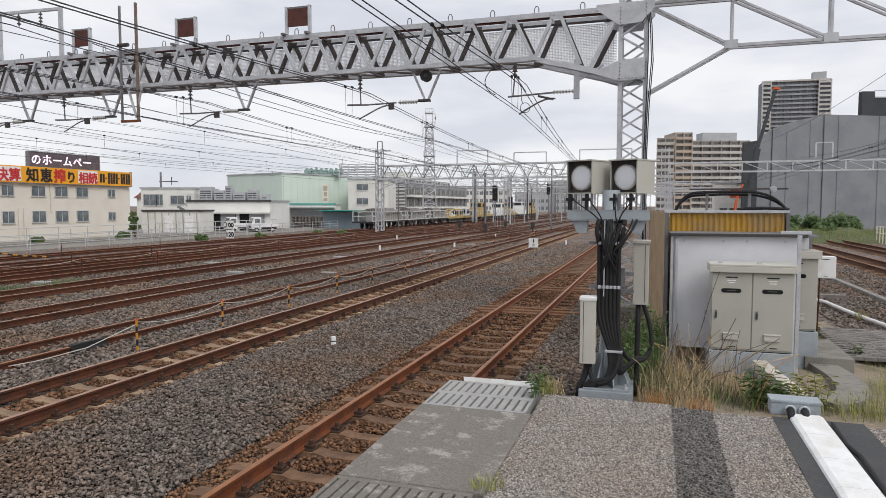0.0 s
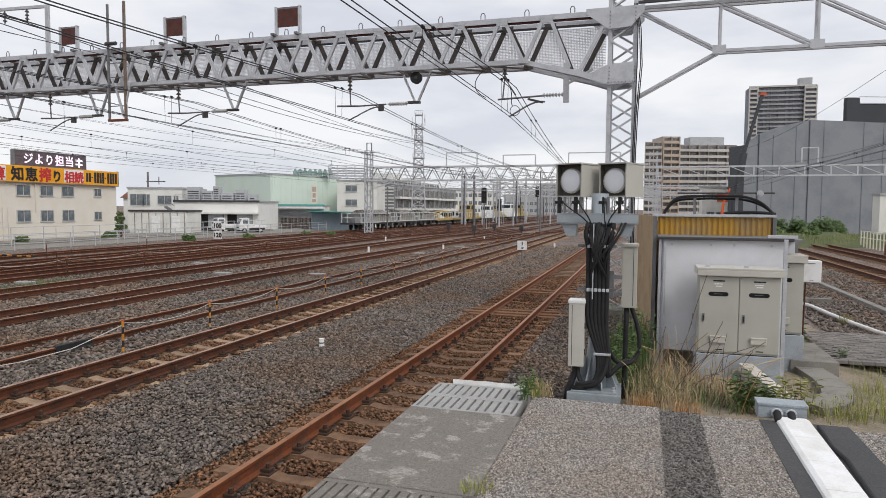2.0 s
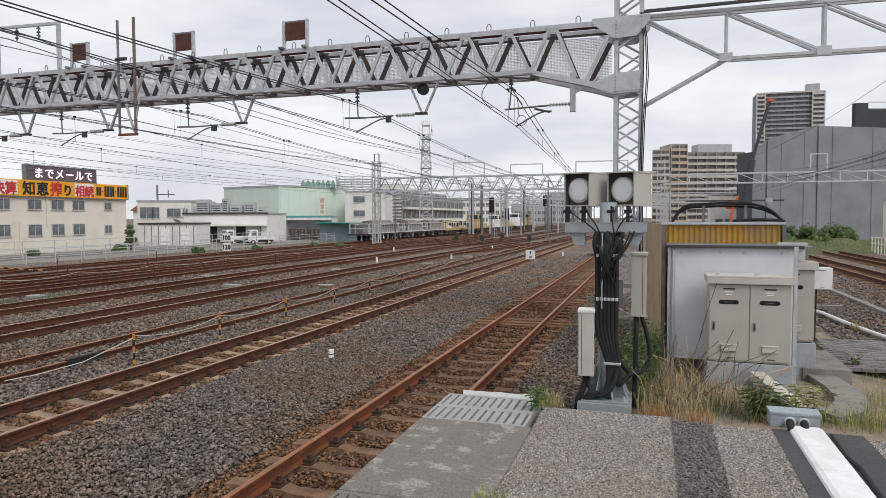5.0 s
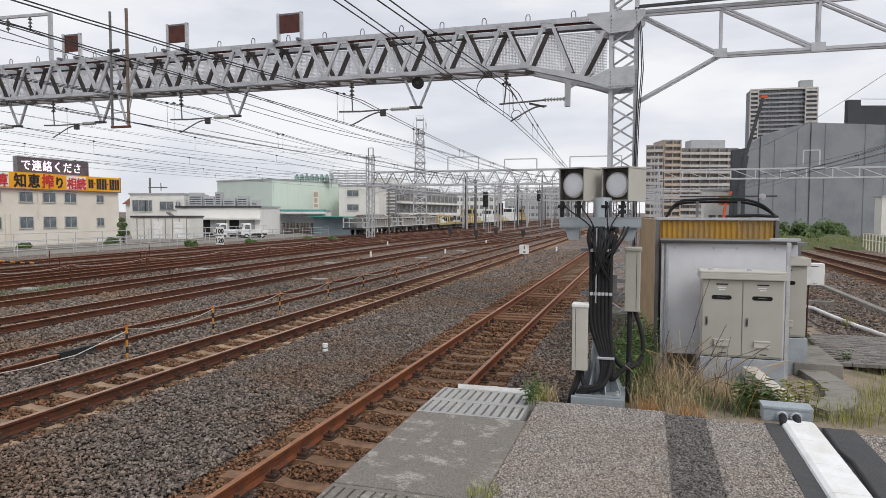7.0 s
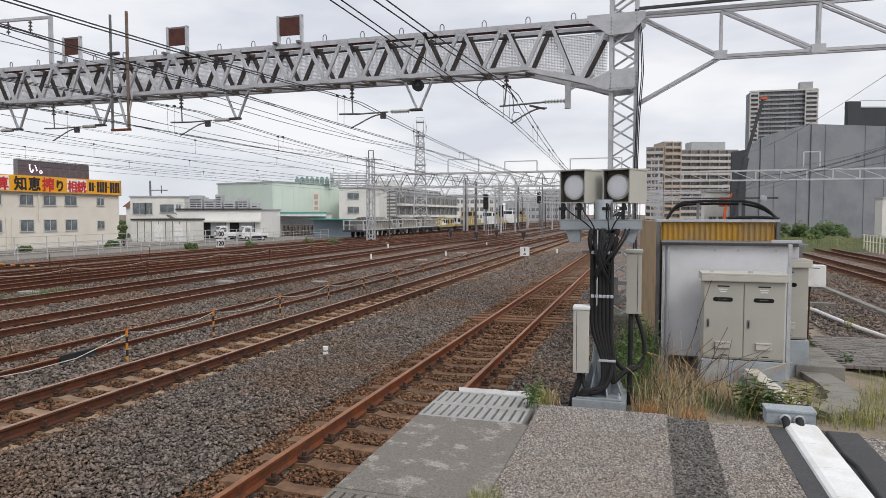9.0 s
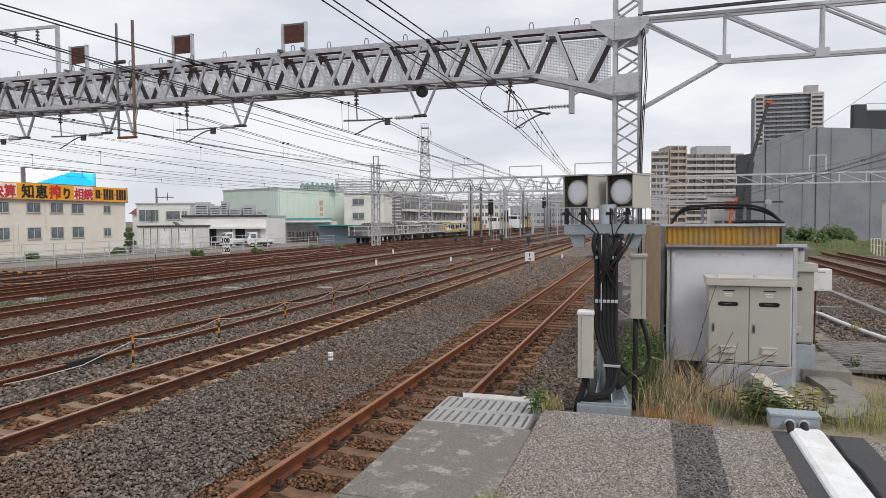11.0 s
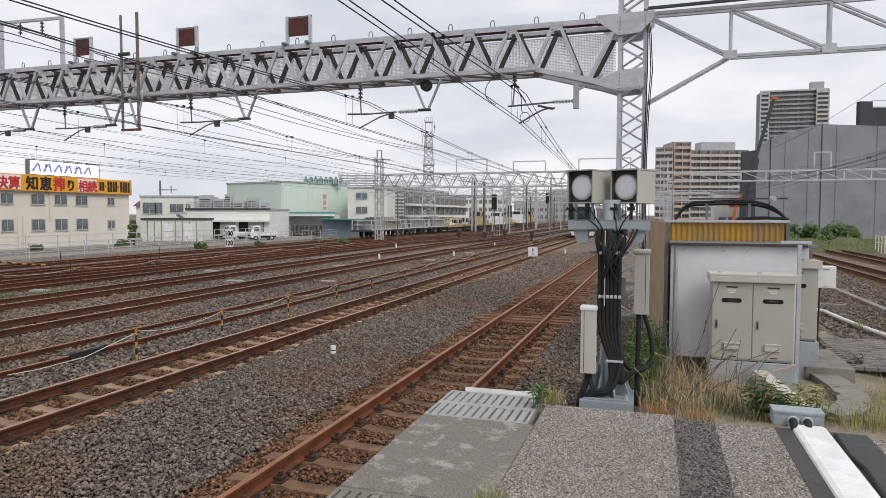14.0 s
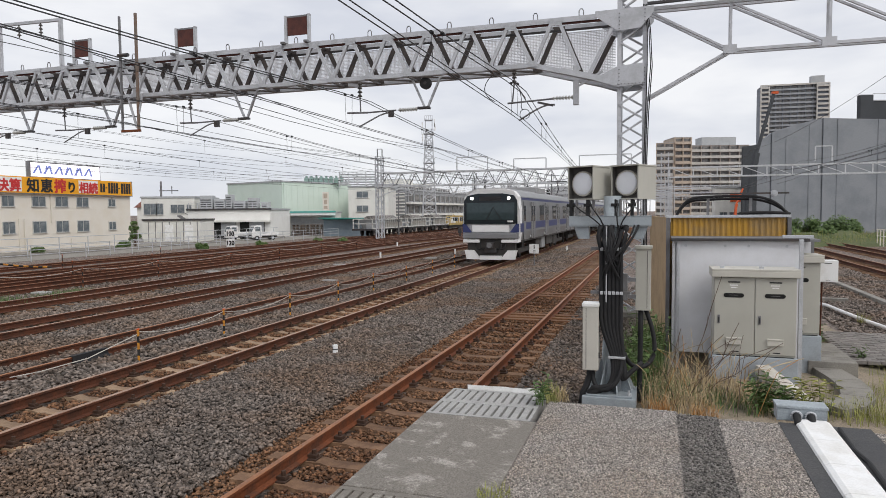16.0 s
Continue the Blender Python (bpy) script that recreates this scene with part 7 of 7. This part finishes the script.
def bush(X, Y, z, r, h, seed, label="leafy green bush beside the tracks", leaf=0.16, n=1500):
    rng = random.Random(seed)
    b = new("bush")
    b.matrix_basis = pose(X, Y, z)
    tagged(b, label, "bush", "bushes")
    lb, sb = bmesh.new(), bmesh.new()
    cl = [(rng.uniform(-0.7, 0.7) * r, rng.uniform(-0.5, 0.5) * r, rng.uniform(0.25, 0.8) * h, rng.uniform(0.25, 0.5) * r) for _ in range(11)]
    for x, y, q, s in cl:
        rod(sb, (0, 0, 0), (x, y, q), 0.03, 5, 0.012)
    for _ in range(n):
        x, y, q, s = rng.choice(cl)
        d = Vector((rng.gauss(0, 1), rng.gauss(0, 1), rng.gauss(0, 0.8))).normalized() * s * rng.uniform(0.6, 1.1)
        c = Vector((x, y, q)) + d
        u = Vector((rng.gauss(0, 1), rng.gauss(0, 1), rng.gauss(0, 1))).normalized() * leaf
        w = u.orthogonal().normalized() * leaf * 0.5
        lb.faces.new([lb.verts.new(p) for p in (c - u, c + w, c + u, c - w)])
    part("branches", sb, M_TWIG, b)
    part("leaves", lb, M_GREEN, b)


for i, (X, Y, r, h) in enumerate(((30.5, 57, 1.4, 1.9), (33.0, 57, 1.8, 1.9), (34.8, 57.5, 1.4, 1.5), (28.6, 55, 0.9, 0.9), (26.5, 52, 0.9, 0.7), (31.5, 55, 1.0, 1.0))):
    bush(X, Y, 0.3, r * 0.9, h * 0.75, 40 + i)
for i, (X, Y, r, h) in enumerate(((-26.6, 57, 0.55, 2.8), (-26.2, 54, 0.6, 0.8), (-19.0, 52, 0.5, 0.5), (-15.5, 56, 0.5, 0.4), (-30, 49, 0.6, 0.4), (-9.5, 62, 0.5, 0.5), (-12.0, 63, 0.5, 0.4))):
    bush(X, Y, -0.3, r, h, 60 + i, "green weeds along the yard fence", 0.09, 900)


def fence(label, x, y0, y1, step, z0, z1, m, n=3, r=0.03):
    f = thing("fence", label, "fence", x, 0, 0, group="yard fences")
    y = y0
    while y <= y1:
        part("post", rods(((0, y, z0), (0, y, z1), r), n=6), m, f)
        y += step
    for k in range(n):
        z = z1 - (z1 - z0) * 0.8 * k / n
        part("rail", rods(((0, y0, z), (0, y1, z), r * 0.7), n=6), m, f)


fence("low pale pipe fence along the edge of the yard", -35.4, 24, 70, 2.0, -0.3, 0.75, M_GALV)
fence("second pale pipe fence in front of the office", -38.5, 30, 62, 2.4, -0.3, 1.05, M_GALV, 2)
fence("pale railing beside the far tracks", 15.3, 46, 56, 0.7, -0.2, 1.0, M_CREAM, 2, 0.04)
solo("low_wall", boxes((-40.2, -40.0, 24, 66, -0.4, -0.02)), M_CONC, "grey concrete wall at the foot of the office", "wall", kind="structure")
solo("service_road", boxes((-60, -36.2, -40, 75, -0.3, -0.205)), M_CONC, "grey asphalt service road beyond the fence", "road", kind="structure")
sw = thing("point_machine", "rusty red point machine beside the far track", "point machine", 14.0, 44.5, 0)
part("body", boxes((-0.5, 0.5, -0.3, 0.3, -0.1, 0.55), bevel=0.06), M_RUSTO, sw)
part("lever", rods(((0.2, 0, 0.5), (0.5, 0, 1.0), 0.04)), M_RUSTO, sw)


# ---- road and rail vehicles standing in the yard ----
def truck(X, Y, rz, cabm, label):
    t = new("small_truck")
    t.matrix_basis = pose(X, Y, -0.2, 0, 0, rz) @ Matrix.Scale(0.84, 4)
    tagged(t, label, "truck", "parked trucks")
    bm = bmesh.new()
    prism(bm, [(0, 0.35), (0, 1.0), (0.35, 1.75), (1.2, 1.8), (1.2, 0.35)], -0.72, 0.72)
    part("cab", bm, cabm, t)
    part("windscreen", prism(bmesh.new(), [(0.01, 1.06), (0.30, 1.68), (0.34, 1.68), (0.05, 1.06)], -0.62, 0.62), M_GLASS, t)
    part("front_grille", boxes((-0.02, 0.0, -0.5, 0.5, 0.5, 0.7)), M_DARK, t)
    part("side_window", boxes((0.42, 1.05, -0.735, -0.725, 1.1, 1.6)), M_GLASS, t)
    part("bed", boxes((1.25, 3.3, -0.72, 0.72, 0.55, 0.65), (1.25, 3.3, -0.74, -0.70, 0.6, 1.0), (1.25, 3.3, 0.70, 0.74, 0.6, 1.0), (3.26, 3.32, -0.74, 0.74, 0.6, 1.0)), cabm, t)
    part("chassis", boxes((0.2, 3.2, -0.5, 0.5, 0.3, 0.54)), M_DARK, t)
    for x in (0.6, 2.6):
        for y in (-0.66, 0.66):
            w = part("wheel", rods(((x, y - 0.08, 0.28), (x, y + 0.08, 0.28), 0.28), n=16), M_BLACK, t)
            part("rim", rods(((x, y - 0.09, 0.28), (x, y + 0.09, 0.28), 0.15), n=12), M_GALV, w)


truck(-22.6, 68.6, 38, M_WHITE, "small white flatbed truck parked outside the workshop")
truck(-20.1, 68.6, 32, M_WHITE, "white light truck parked outside the workshop")


M_WAGON = mat("wagon_side", (0.17, 0.175, 0.175), 0.75, scale=2, second=(0.28, 0.28, 0.27), amount=0.7)
M_WAGONW = mat("weathered_white_paint", (0.60, 0.60, 0.58), 0.7, scale=2, second=(0.36, 0.33, 0.29), amount=0.8)
YARD = -30.0
M_LOAD = stone_mat("heaped_grey_stone", (0.22, 0.21, 0.20), (0.16, 0.145, 0.13), 9)


def wagon(y, n, label):
    """An open hopper wagon: dark underframe, ribbed sloping hopper, railed platforms at both ends and a heap of stone."""
    w = thing("ballast_wagon", label, "wagon", YARD, y, 0, group="wagons on the yard track")
    part("frame", boxes((-1.2, 1.2, 0, n, 0.62, 0.80)), M_DARK, w)
    part("sill", boxes((1.2, 1.26, 0, n, 0.78, 0.90)), M_WAGONW, w, "pale side sill")
    part("hopper", prism(bmesh.new(), [(-1.15, 1.75), (-0.75, 0.8), (0.75, 0.8), (1.15, 1.75)], 1.7, n - 1.7), M_WAGON, w, "dark sloping hopper side")
    rib = shared("rib", boxes((0.9, 1.22, -0.035, 0.035, 0.8, 1.8)), M_WAGONW)
    k = max(4, int((n - 3.6) / 0.62))
    for i in range(k + 1):
        partm("rib", rib, None, w).matrix_basis = pose(0, 1.8 + (n - 3.6) * i / k, 0)
    part("top_rim", boxes((-1.28, -1.15, 1.6, n - 1.6, 1.74, 1.86), (1.15, 1.28, 1.6, n - 1.6, 1.74, 1.86)), M_WAGONW, w, "white top rim")
    part("load", prism(bmesh.new(), [(-1.05, 1.75), (-0.5, 2.15), (0.4, 2.22), (1.05, 1.75)], 2.2, n - 2.2), M_LOAD, w, "heap of ballast stone")
    for a, b in ((0.08, 1.5), (n - 1.5, n - 0.08)):
        bars = [((x, q, 0.8), (x, q, 1.85), 0.09, 0.09) for x in (-1.1, 1.15) for q in (a, b)]
        bars += [((x, a, z), (x, b, z), 0.07, 0.07) for x in (-1.1, 1.15) for z in (1.35, 1.85)] + [((-1.1, q, z), (1.15, q, z), 0.07, 0.07) for q in (a, b) for z in (1.35, 1.85)]
        for bar in bars:
            part("railing_bar", beams(bar), M_WAGONW, w)
        part("brake_box", boxes((0.3, 0.95, a + 0.3, b - 0.35, 0.8, 1.45), bevel=0.03), M_GREYB, w)
    for yy in (1.2, 2.6, n - 2.6, n - 1.2):
        part("bogie_side", boxes((0.95, 1.1, yy - 0.5, yy + 0.5, 0.3, 0.6)), M_DARK, w)
        for x in (-0.56, 0.56):
            part("wheel", rods(((x - 0.06, yy, 0.42), (x + 0.06, yy, 0.42), 0.42), n=16), M_DARK, w)


for y, n in ((65.0, 10.1), (75.5, 8.2), (84.1, 8.0)):
    wagon(y, n, "grey ballast hopper wagon with white ribs and railings")
M_PALEY = mat("faded_yellow_paint", (0.50, 0.37, 0.13), 0.7, scale=2, second=(0.33, 0.25, 0.16), amount=0.8)


def track_machine(x, y, n, paint, cab, label, seed, tall=2.3):
    """A low maintenance machine: chassis, cab, engine housings, railings and jibs of uneven height."""
    rng = random.Random(seed)
    q = thing("track_machine", label, "track machine", x, y, 0, group="track machines")
    part("chassis", boxes((-1.15, 1.15, 0, n, 0.6, 0.92), bevel=0.03), paint, q)
    part("running_gear", boxes((-0.9, 0.9, 0.4, n - 0.4, 0.2, 0.6)), M_DARK, q)
    for k in (-0.56, 0.56):
        for e in (1.0, n - 1.0):
            part("wheel", rods(((k - 0.06, e, 0.39), (k + 0.06, e, 0.39), 0.39), n=16), M_DARK, q)
    c = part("cab", boxes((-1.1, 1.1, cab, cab + 2.0, 0.92, tall), bevel=0.08), paint if seed % 2 else M_WHITE, q)
    part("cab_window", boxes((1.1, 1.115, cab + 0.25, cab + 1.75, tall - 0.85, tall - 0.2), (-0.9, 0.9, cab - 0.015, cab, tall - 0.85, tall - 0.2)), M_TGLASS_YARD, c)
    yy = 0.2
    while yy < n - 1.2:
        l = rng.uniform(0.7, 1.6)
        if not (cab - l < yy < cab + 2.0):
            part("housing", boxes((-0.9, 0.95, yy, yy + l, 0.92, 0.92 + rng.uniform(0.25, 0.85)), bevel=0.05), rng.choice((paint, paint, M_DARK, M_WHITE, M_GREYB)), q)
        yy += l + rng.uniform(0.1, 0.4)
    part("guard_rail", beams(((1.1, 0.1, 1.75), (1.1, n - 0.1, 1.75), 0.05, 0.05), *[((1.1, 0.1 + (n - 0.2) * k / 6, 0.92), (1.1, 0.1 + (n - 0.2) * k / 6, 1.75), 0.05, 0.05) for k in range(7)]), M_WHITE, q)
    part("jib", beams(((0.3, n * 0.3, 1.2), (0.3, n * 0.62, 2.1), 0.16, 0.16), ((0.3, n * 0.62, 2.1), (0.3, n * 0.9, 1.5), 0.12, 0.12)), paint, q)


M_TGLASS_YARD = mat("dark_cab_glass", (0.03, 0.04, 0.045), 0.1, bump=0)
for x, y, n, m, cab, seed, tall in ((YARD, 93.0, 7.5, M_PALEY, 5.0, 1, 2.0), (YARD, 101.5, 8, M_PALEY, 0.5, 2, 2.1), (YARD, 111, 9, M_PALEY, 1.0, 3, 3.1), (YARD, 122, 9, M_WHITE, 5.5, 4, 3.0), (YARD, 133, 10, M_PALEY, 2.0, 5, 3.2), (YARD, 146, 10, M_WHITE, 2.0, 8, 3.4), (YARD, 158, 12, M_PALEY, 3.0, 7, 3.4)):
    track_machine(x, y, n, m, cab, "faded yellow track maintenance machine standing in the yard" if m is M_PALEY else "white and grey rail motor car standing in the yard", seed, tall)

# ---- the train ----
M_STEEL = mat("brushed_stainless", (0.24, 0.243, 0.25), 0.42, 0.4, scale=1.0, second=(0.19, 0.193, 0.20), amount=0.6, vary=0.03, bump=0.03)
M_TWHITE = mat("train_white", (0.74, 0.74, 0.74), 0.4, scale=1.5, second=(0.62, 0.61, 0.6), amount=0.5, vary=0.03, bump=0)
M_BLUE = mat("train_blue", (0.03, 0.042, 0.14), 0.4, scale=1.5, vary=0.05, bump=0)
M_TGLASS = mat("dark_train_glass", (0.012, 0.016, 0.02), 0.06, scale=1.0, second=(0.02, 0.03, 0.03), bump=0)
for m in (M_TGLASS, M_GLASS):
    m.node_tree.nodes["Principled BSDF"].inputs["Specular IOR Level"].default_value = 0.3
M_TGREY = mat("train_roof_grey", (0.28, 0.28, 0.285), 0.7, scale=1.0)
M_HEADL = mat("headlight", (1.0, 0.97, 0.88), 0.3, vary=0, bump=0, emit=4.0, second=(1.0, 0.97, 0.88))
M_UNDER = mat("underframe_grime", (0.045, 0.042, 0.04), 0.85, scale=2, second=(0.075, 0.06, 0.05))
BODY = [(-1.40, 1.02), (-1.475, 1.5), (-1.475, 2.6), (-1.40, 3.25), (-1.20, 3.5), (-0.7, 3.64), (0.7, 3.64), (1.20, 3.5), (1.40, 3.25), (1.475, 2.6), (1.475, 1.5), (1.40, 1.02)]


def side_x(z):
    pts = [(1.02, 1.40), (1.5, 1.475), (2.6, 1.475), (3.25, 1.40), (3.5, 1.2)]
    for (a, xa), (b, xb) in zip(pts, pts[1:]):
        if a <= z <= b:
            return xa + (xb - xa) * (z - a) / (b - a)
    return 1.4


def rail_car(cab, panto):
    c = thing("train_car", "stainless steel commuter train car with a blue waist stripe" if not cab else "stainless steel train car with black windscreen and white front", "train car", -7.9, 0, 0, group="train cars")
    y0 = 0.55 if cab else 0.15
    bm = bmesh.new()
    prism(bm, BODY[::-1], y0, 19.85)
    part("body", bm, M_STEEL, c)
    part("roof", prism(bmesh.new(), [(-1.15, 3.50), (-0.7, 3.66), (0.7, 3.66), (1.15, 3.50)], y0 + 0.1, 19.8), M_TGREY, c, "grey roof")
    for k in (-1, 1):
        part("waist_stripe", boxes((k * 1.47, k * 1.481, y0 + (0.9 if cab else 0.02), 19.8, 1.62, 1.98)), M_BLUE, c, "blue waist stripe")
        part("top_stripe", boxes((k * 1.405, k * 1.42, y0 + 0.2, 19.8, 3.08, 3.2)), M_BLUE, c, "thin blue stripe")
        part("sill_stripe", boxes((k * 1.405, k * 1.425, y0 + 0.1, 19.8, 1.02, 1.1)), M_UNDER, c)
        if cab:
            part("cab_door", boxes((k * 1.47, k * 1.486, 0.95, 1.55, 1.15, 3.0)), M_STEEL, c)
            part("cab_window", boxes((k * 1.472, k * 1.489, 1.0, 1.5, 2.05, 2.8)), M_TGLASS, c)
        for d in ((3.0, 7.6, 12.4, 17.2) if cab else (2.4, 7.2, 12.0, 16.8)):
            for j in (0, 1):
                dr = part("door", boxes((k * 1.468, k * 1.484, d + j * 0.66, d + j * 0.66 + 0.64, 1.1, 3.0), bevel=0.004), M_STEEL, c)
                part("door_window", boxes((k * 1.47, k * 1.487, d + j * 0.66 + 0.12, d + j * 0.66 + 0.52, 2.0, 2.8)), M_TGLASS, dr)
                part("door_edge", boxes((k * 1.47, k * 1.487, d + j * 0.64, d + j * 0.64 + 0.02, 1.1, 3.0)), M_UNDER, dr)
            if d > 3.5 or not cab:
                for q in ((d - 1.9, 1.5),) + (((d - 3.1, 0.9),) if not cab else ()):
                    part("window", boxes((k * 1.466, k * 1.483, q[0], q[0] + q[1], 2.02, 2.85)), M_TGLASS, c)
            part("step_light", boxes((k * 1.46, k * 1.49, d - 0.25, d - 0.1, 1.2, 1.3)), M_TWHITE, c)
        for yy, l, h in ((5.4, 1.6, 0.55), (7.4, 1.2, 0.62), (9.2, 2.4, 0.5), (12.1, 1.4, 0.6)):
            part("equipment_box", boxes((k * 0.7, k * 1.3, yy, yy + l, 1.0 - h, 1.0), bevel=0.03), M_UNDER if yy != 7.4 else M_TGREY, c)
    for yy in (3.2, 16.6):
        bg = part("bogie", boxes((-1.05, -0.88, yy - 1.5, yy + 1.5, 0.38, 0.62), (0.88, 1.05, yy - 1.5, yy + 1.5, 0.38, 0.62), (-1.0, 1.0, yy - 0.3, yy + 0.3, 0.4, 0.95), bevel=0.03), M_UNDER, c)
        for e in (-1.05, 1.05):
            for k in (-1, 1):
                part("wheel", rods(((k * 0.56 - 0.06, yy + e, 0.43), (k * 0.56 + 0.06, yy + e, 0.43), 0.43), n=20), M_UNDER, bg)
    part("roof_unit", boxes((-0.85, 0.85, 8.0, 11.6, 3.6, 3.95), bevel=0.06), M_TGREY, c, "grey roof air-conditioning unit")
    if panto:
        for yy in (3.0, 16.4):
            part("pantograph", beams(((0, yy - 0.9, 3.7), (0, yy + 0.6, 4.3), 0.07, 0.07), ((0, yy + 0.6, 4.3), (0, yy - 0.2, 4.9), 0.06, 0.06), ((-0.8, yy - 0.2, 4.92), (0.8, yy - 0.2, 4.92), 0.08, 0.06), ((-0.6, yy - 0.9, 3.72), (0.6, yy - 0.9, 3.72), 0.1, 0.1)), M_DARK, c)
    if not cab:
        part("gangway", boxes((-0.55, 0.55, -0.2, 0.16, 1.1, 3.1)), M_UNDER, c)
        return c
    # front
    fr = bmesh.new()
    n = len(BODY)
    a = [fr.verts.new((x * 0.965, 0.12 + (0.10 if abs(x) > 1.3 else 0), z)) for x, z in BODY]
    b = [fr.verts.new((x, y0, z)) for x, z in BODY]
    for i in range(n):
        fr.faces.new((a[i], a[(i + 1) % n], b[(i + 1) % n], b[i]))
    fr.faces.new(a)
    bmesh.ops.recalc_face_normals(fr, faces=fr.faces)
    f = part("front", fr, M_TWHITE, c, "white moulded front end")
    part("windscreen_mask", prism(bmesh.new(), [(-1.33, 1.92), (-1.33, 3.05), (-1.16, 3.30), (-0.6, 3.40), (0.6, 3.40), (1.16, 3.30), (1.33, 3.05), (1.33, 1.92)], 0.06, 0.15), M_TGLASS, f, "large black windscreen mask")
    part("windscreen", prism(bmesh.new(), [(-1.20, 2.12), (-1.20, 2.95), (1.20, 2.95), (1.20, 2.12)], 0.045, 0.06), mat("windscreen_glass", (0.03, 0.05, 0.055), 0.03, bump=0), f)
    part("destination_panel", boxes((-0.55, 0.55, 0.05, 0.06, 3.05, 3.25)), M_BLACKP, f)
    part("wiper", beams(((-0.2, 0.03, 2.1), (0.15, 0.03, 2.75), 0.02, 0.02), ((0.55, 0.03, 2.1), (0.15, 0.03, 2.75), 0.02, 0.02)), M_BLACKP, f)
    for k in (-1, 1):
        part("headlight", rods(((k * 0.92, 0.03, 3.17), (k * 0.92, 0.07, 3.17), 0.075), n=16), M_HEADL, f, "glowing white headlight")
        bm = bmesh.new()
        prism(bm, sorted_outline([(k * 0.95, 1.5), (k * 1.405, 1.5), (k * 1.42, 1.92), (k * 1.27, 1.92)]), 0.085, 0.155)
        part("corner_panel", bm, M_BLUE, f, "blue corner panel")
        part("side_wrap", boxes((k * 1.44, k * 1.481, 0.32, 1.6, 1.5, 1.93)), M_BLUE, f)
        part("skirt", prism(bmesh.new(), sorted_outline([(k * 0.5, 0.18), (k * 1.20, 0.18), (k * 1.31, 0.62), (k * 0.85, 0.62)]), 0.02, 0.3), M_TWHITE, f, "white front skirt")
    part("waist_band", boxes((-0.93, 0.93, 0.09, 0.14, 1.53, 1.88)), M_TWHITE, f)
    part("lower_band", boxes((-1.40, 1.40, 0.02, 0.4, 1.2, 1.48), bevel=0.03), M_STEEL, f)
    part("bumper_beam", boxes((-1.38, -0.55, 0.0, 0.4, 1.0, 1.15), (0.55, 1.38, 0.0, 0.4, 1.0, 1.15), bevel=0.02), M_TWHITE, f)
    part("skirt", boxes((-0.55, 0.55, 0.05, 0.3, 0.16, 0.36)), M_TWHITE, f)
    part("recess", boxes((-1.2, 1.2, 0.2, 0.5, 0.3, 1.18)), M_UNDER, f, "dark coupler recess")
    cp_ = part("coupler", boxes((-0.18, 0.18, -0.2, 0.4, 0.72, 1.02), (-0.3, 0.3, 0.0, 0.3, 0.5, 0.72), bevel=0.03), M_DARK, f)
    part("coupler_face", rods(((0, -0.22, 0.88), (0, -0.2, 0.88), 0.13), n=14), M_GALVD, cp_)
    for x in (-0.75, 0.75, -0.5, 0.55):
        part("hose", tube(bmesh.new(), curve((x, 0.1, 1.0), (x, -0.05, 0.7), (x * 0.8, -0.05, 0.6), (x * 0.6, 0.1, 0.72)), 0.03, 6), M_BLACK, f)
    part("logo", boxes((0.85, 1.13, 0.04, 0.06, 2.0, 2.08)), M_TWHITE, f, "small white mark")
    return c


def sorted_outline(pts):
    """The corners in turn round their middle."""
    mx, mz = sum(p[0] for p in pts) / len(pts), sum(p[1] for p in pts) / len(pts)
    return sorted(pts, key=lambda p: math.atan2(p[1] - mz, p[0] - mx))


CARS = [rail_car(True, False), rail_car(False, True)]
CARS += [copy_thing(CARS[1], ALONG), copy_thing(CARS[1], ALONG)]


# ---- movement ----
def motions():
    for k, c in enumerate(CARS):
        walk(c, [(t, ALONG @ pose(-7.76, 31.6 + 20.05 * k + 21.8 * (16 - t), 0)) for t in (0, 4, 8, 12, 14, 15, 16)])
    for i, ob in BELT:
        rows = []
        for k in range(33):
            t = 0.5 * k
            x = 0.55 + (i - PACE * t) * PITCH
            shown = 0.35 < x < LW - 0.35
            rows.append((t, pose(min(max(x, 0.5), LW - 0.5), -0.035 if shown else 0.05 + 0.003 * i, 0)))
        walk(ob, rows)
    for ob, a, b, depth in ((pic, 10.3, 12.8, 0.185), (logo, 12.9, 99, 0.235)):
        rows = [(0, pose(0, depth, 0)), (a - 0.1, pose(0, depth, 0)), (a, pose(0, -0.05, 0))]
        rows += [(b, pose(0, -0.05, 0)), (b + 0.1, pose(0, depth, 0)), (16, pose(0, depth, 0))] if b < 16 else [(16, pose(0, -0.05, 0))]
        walk(ob, rows)


motions()
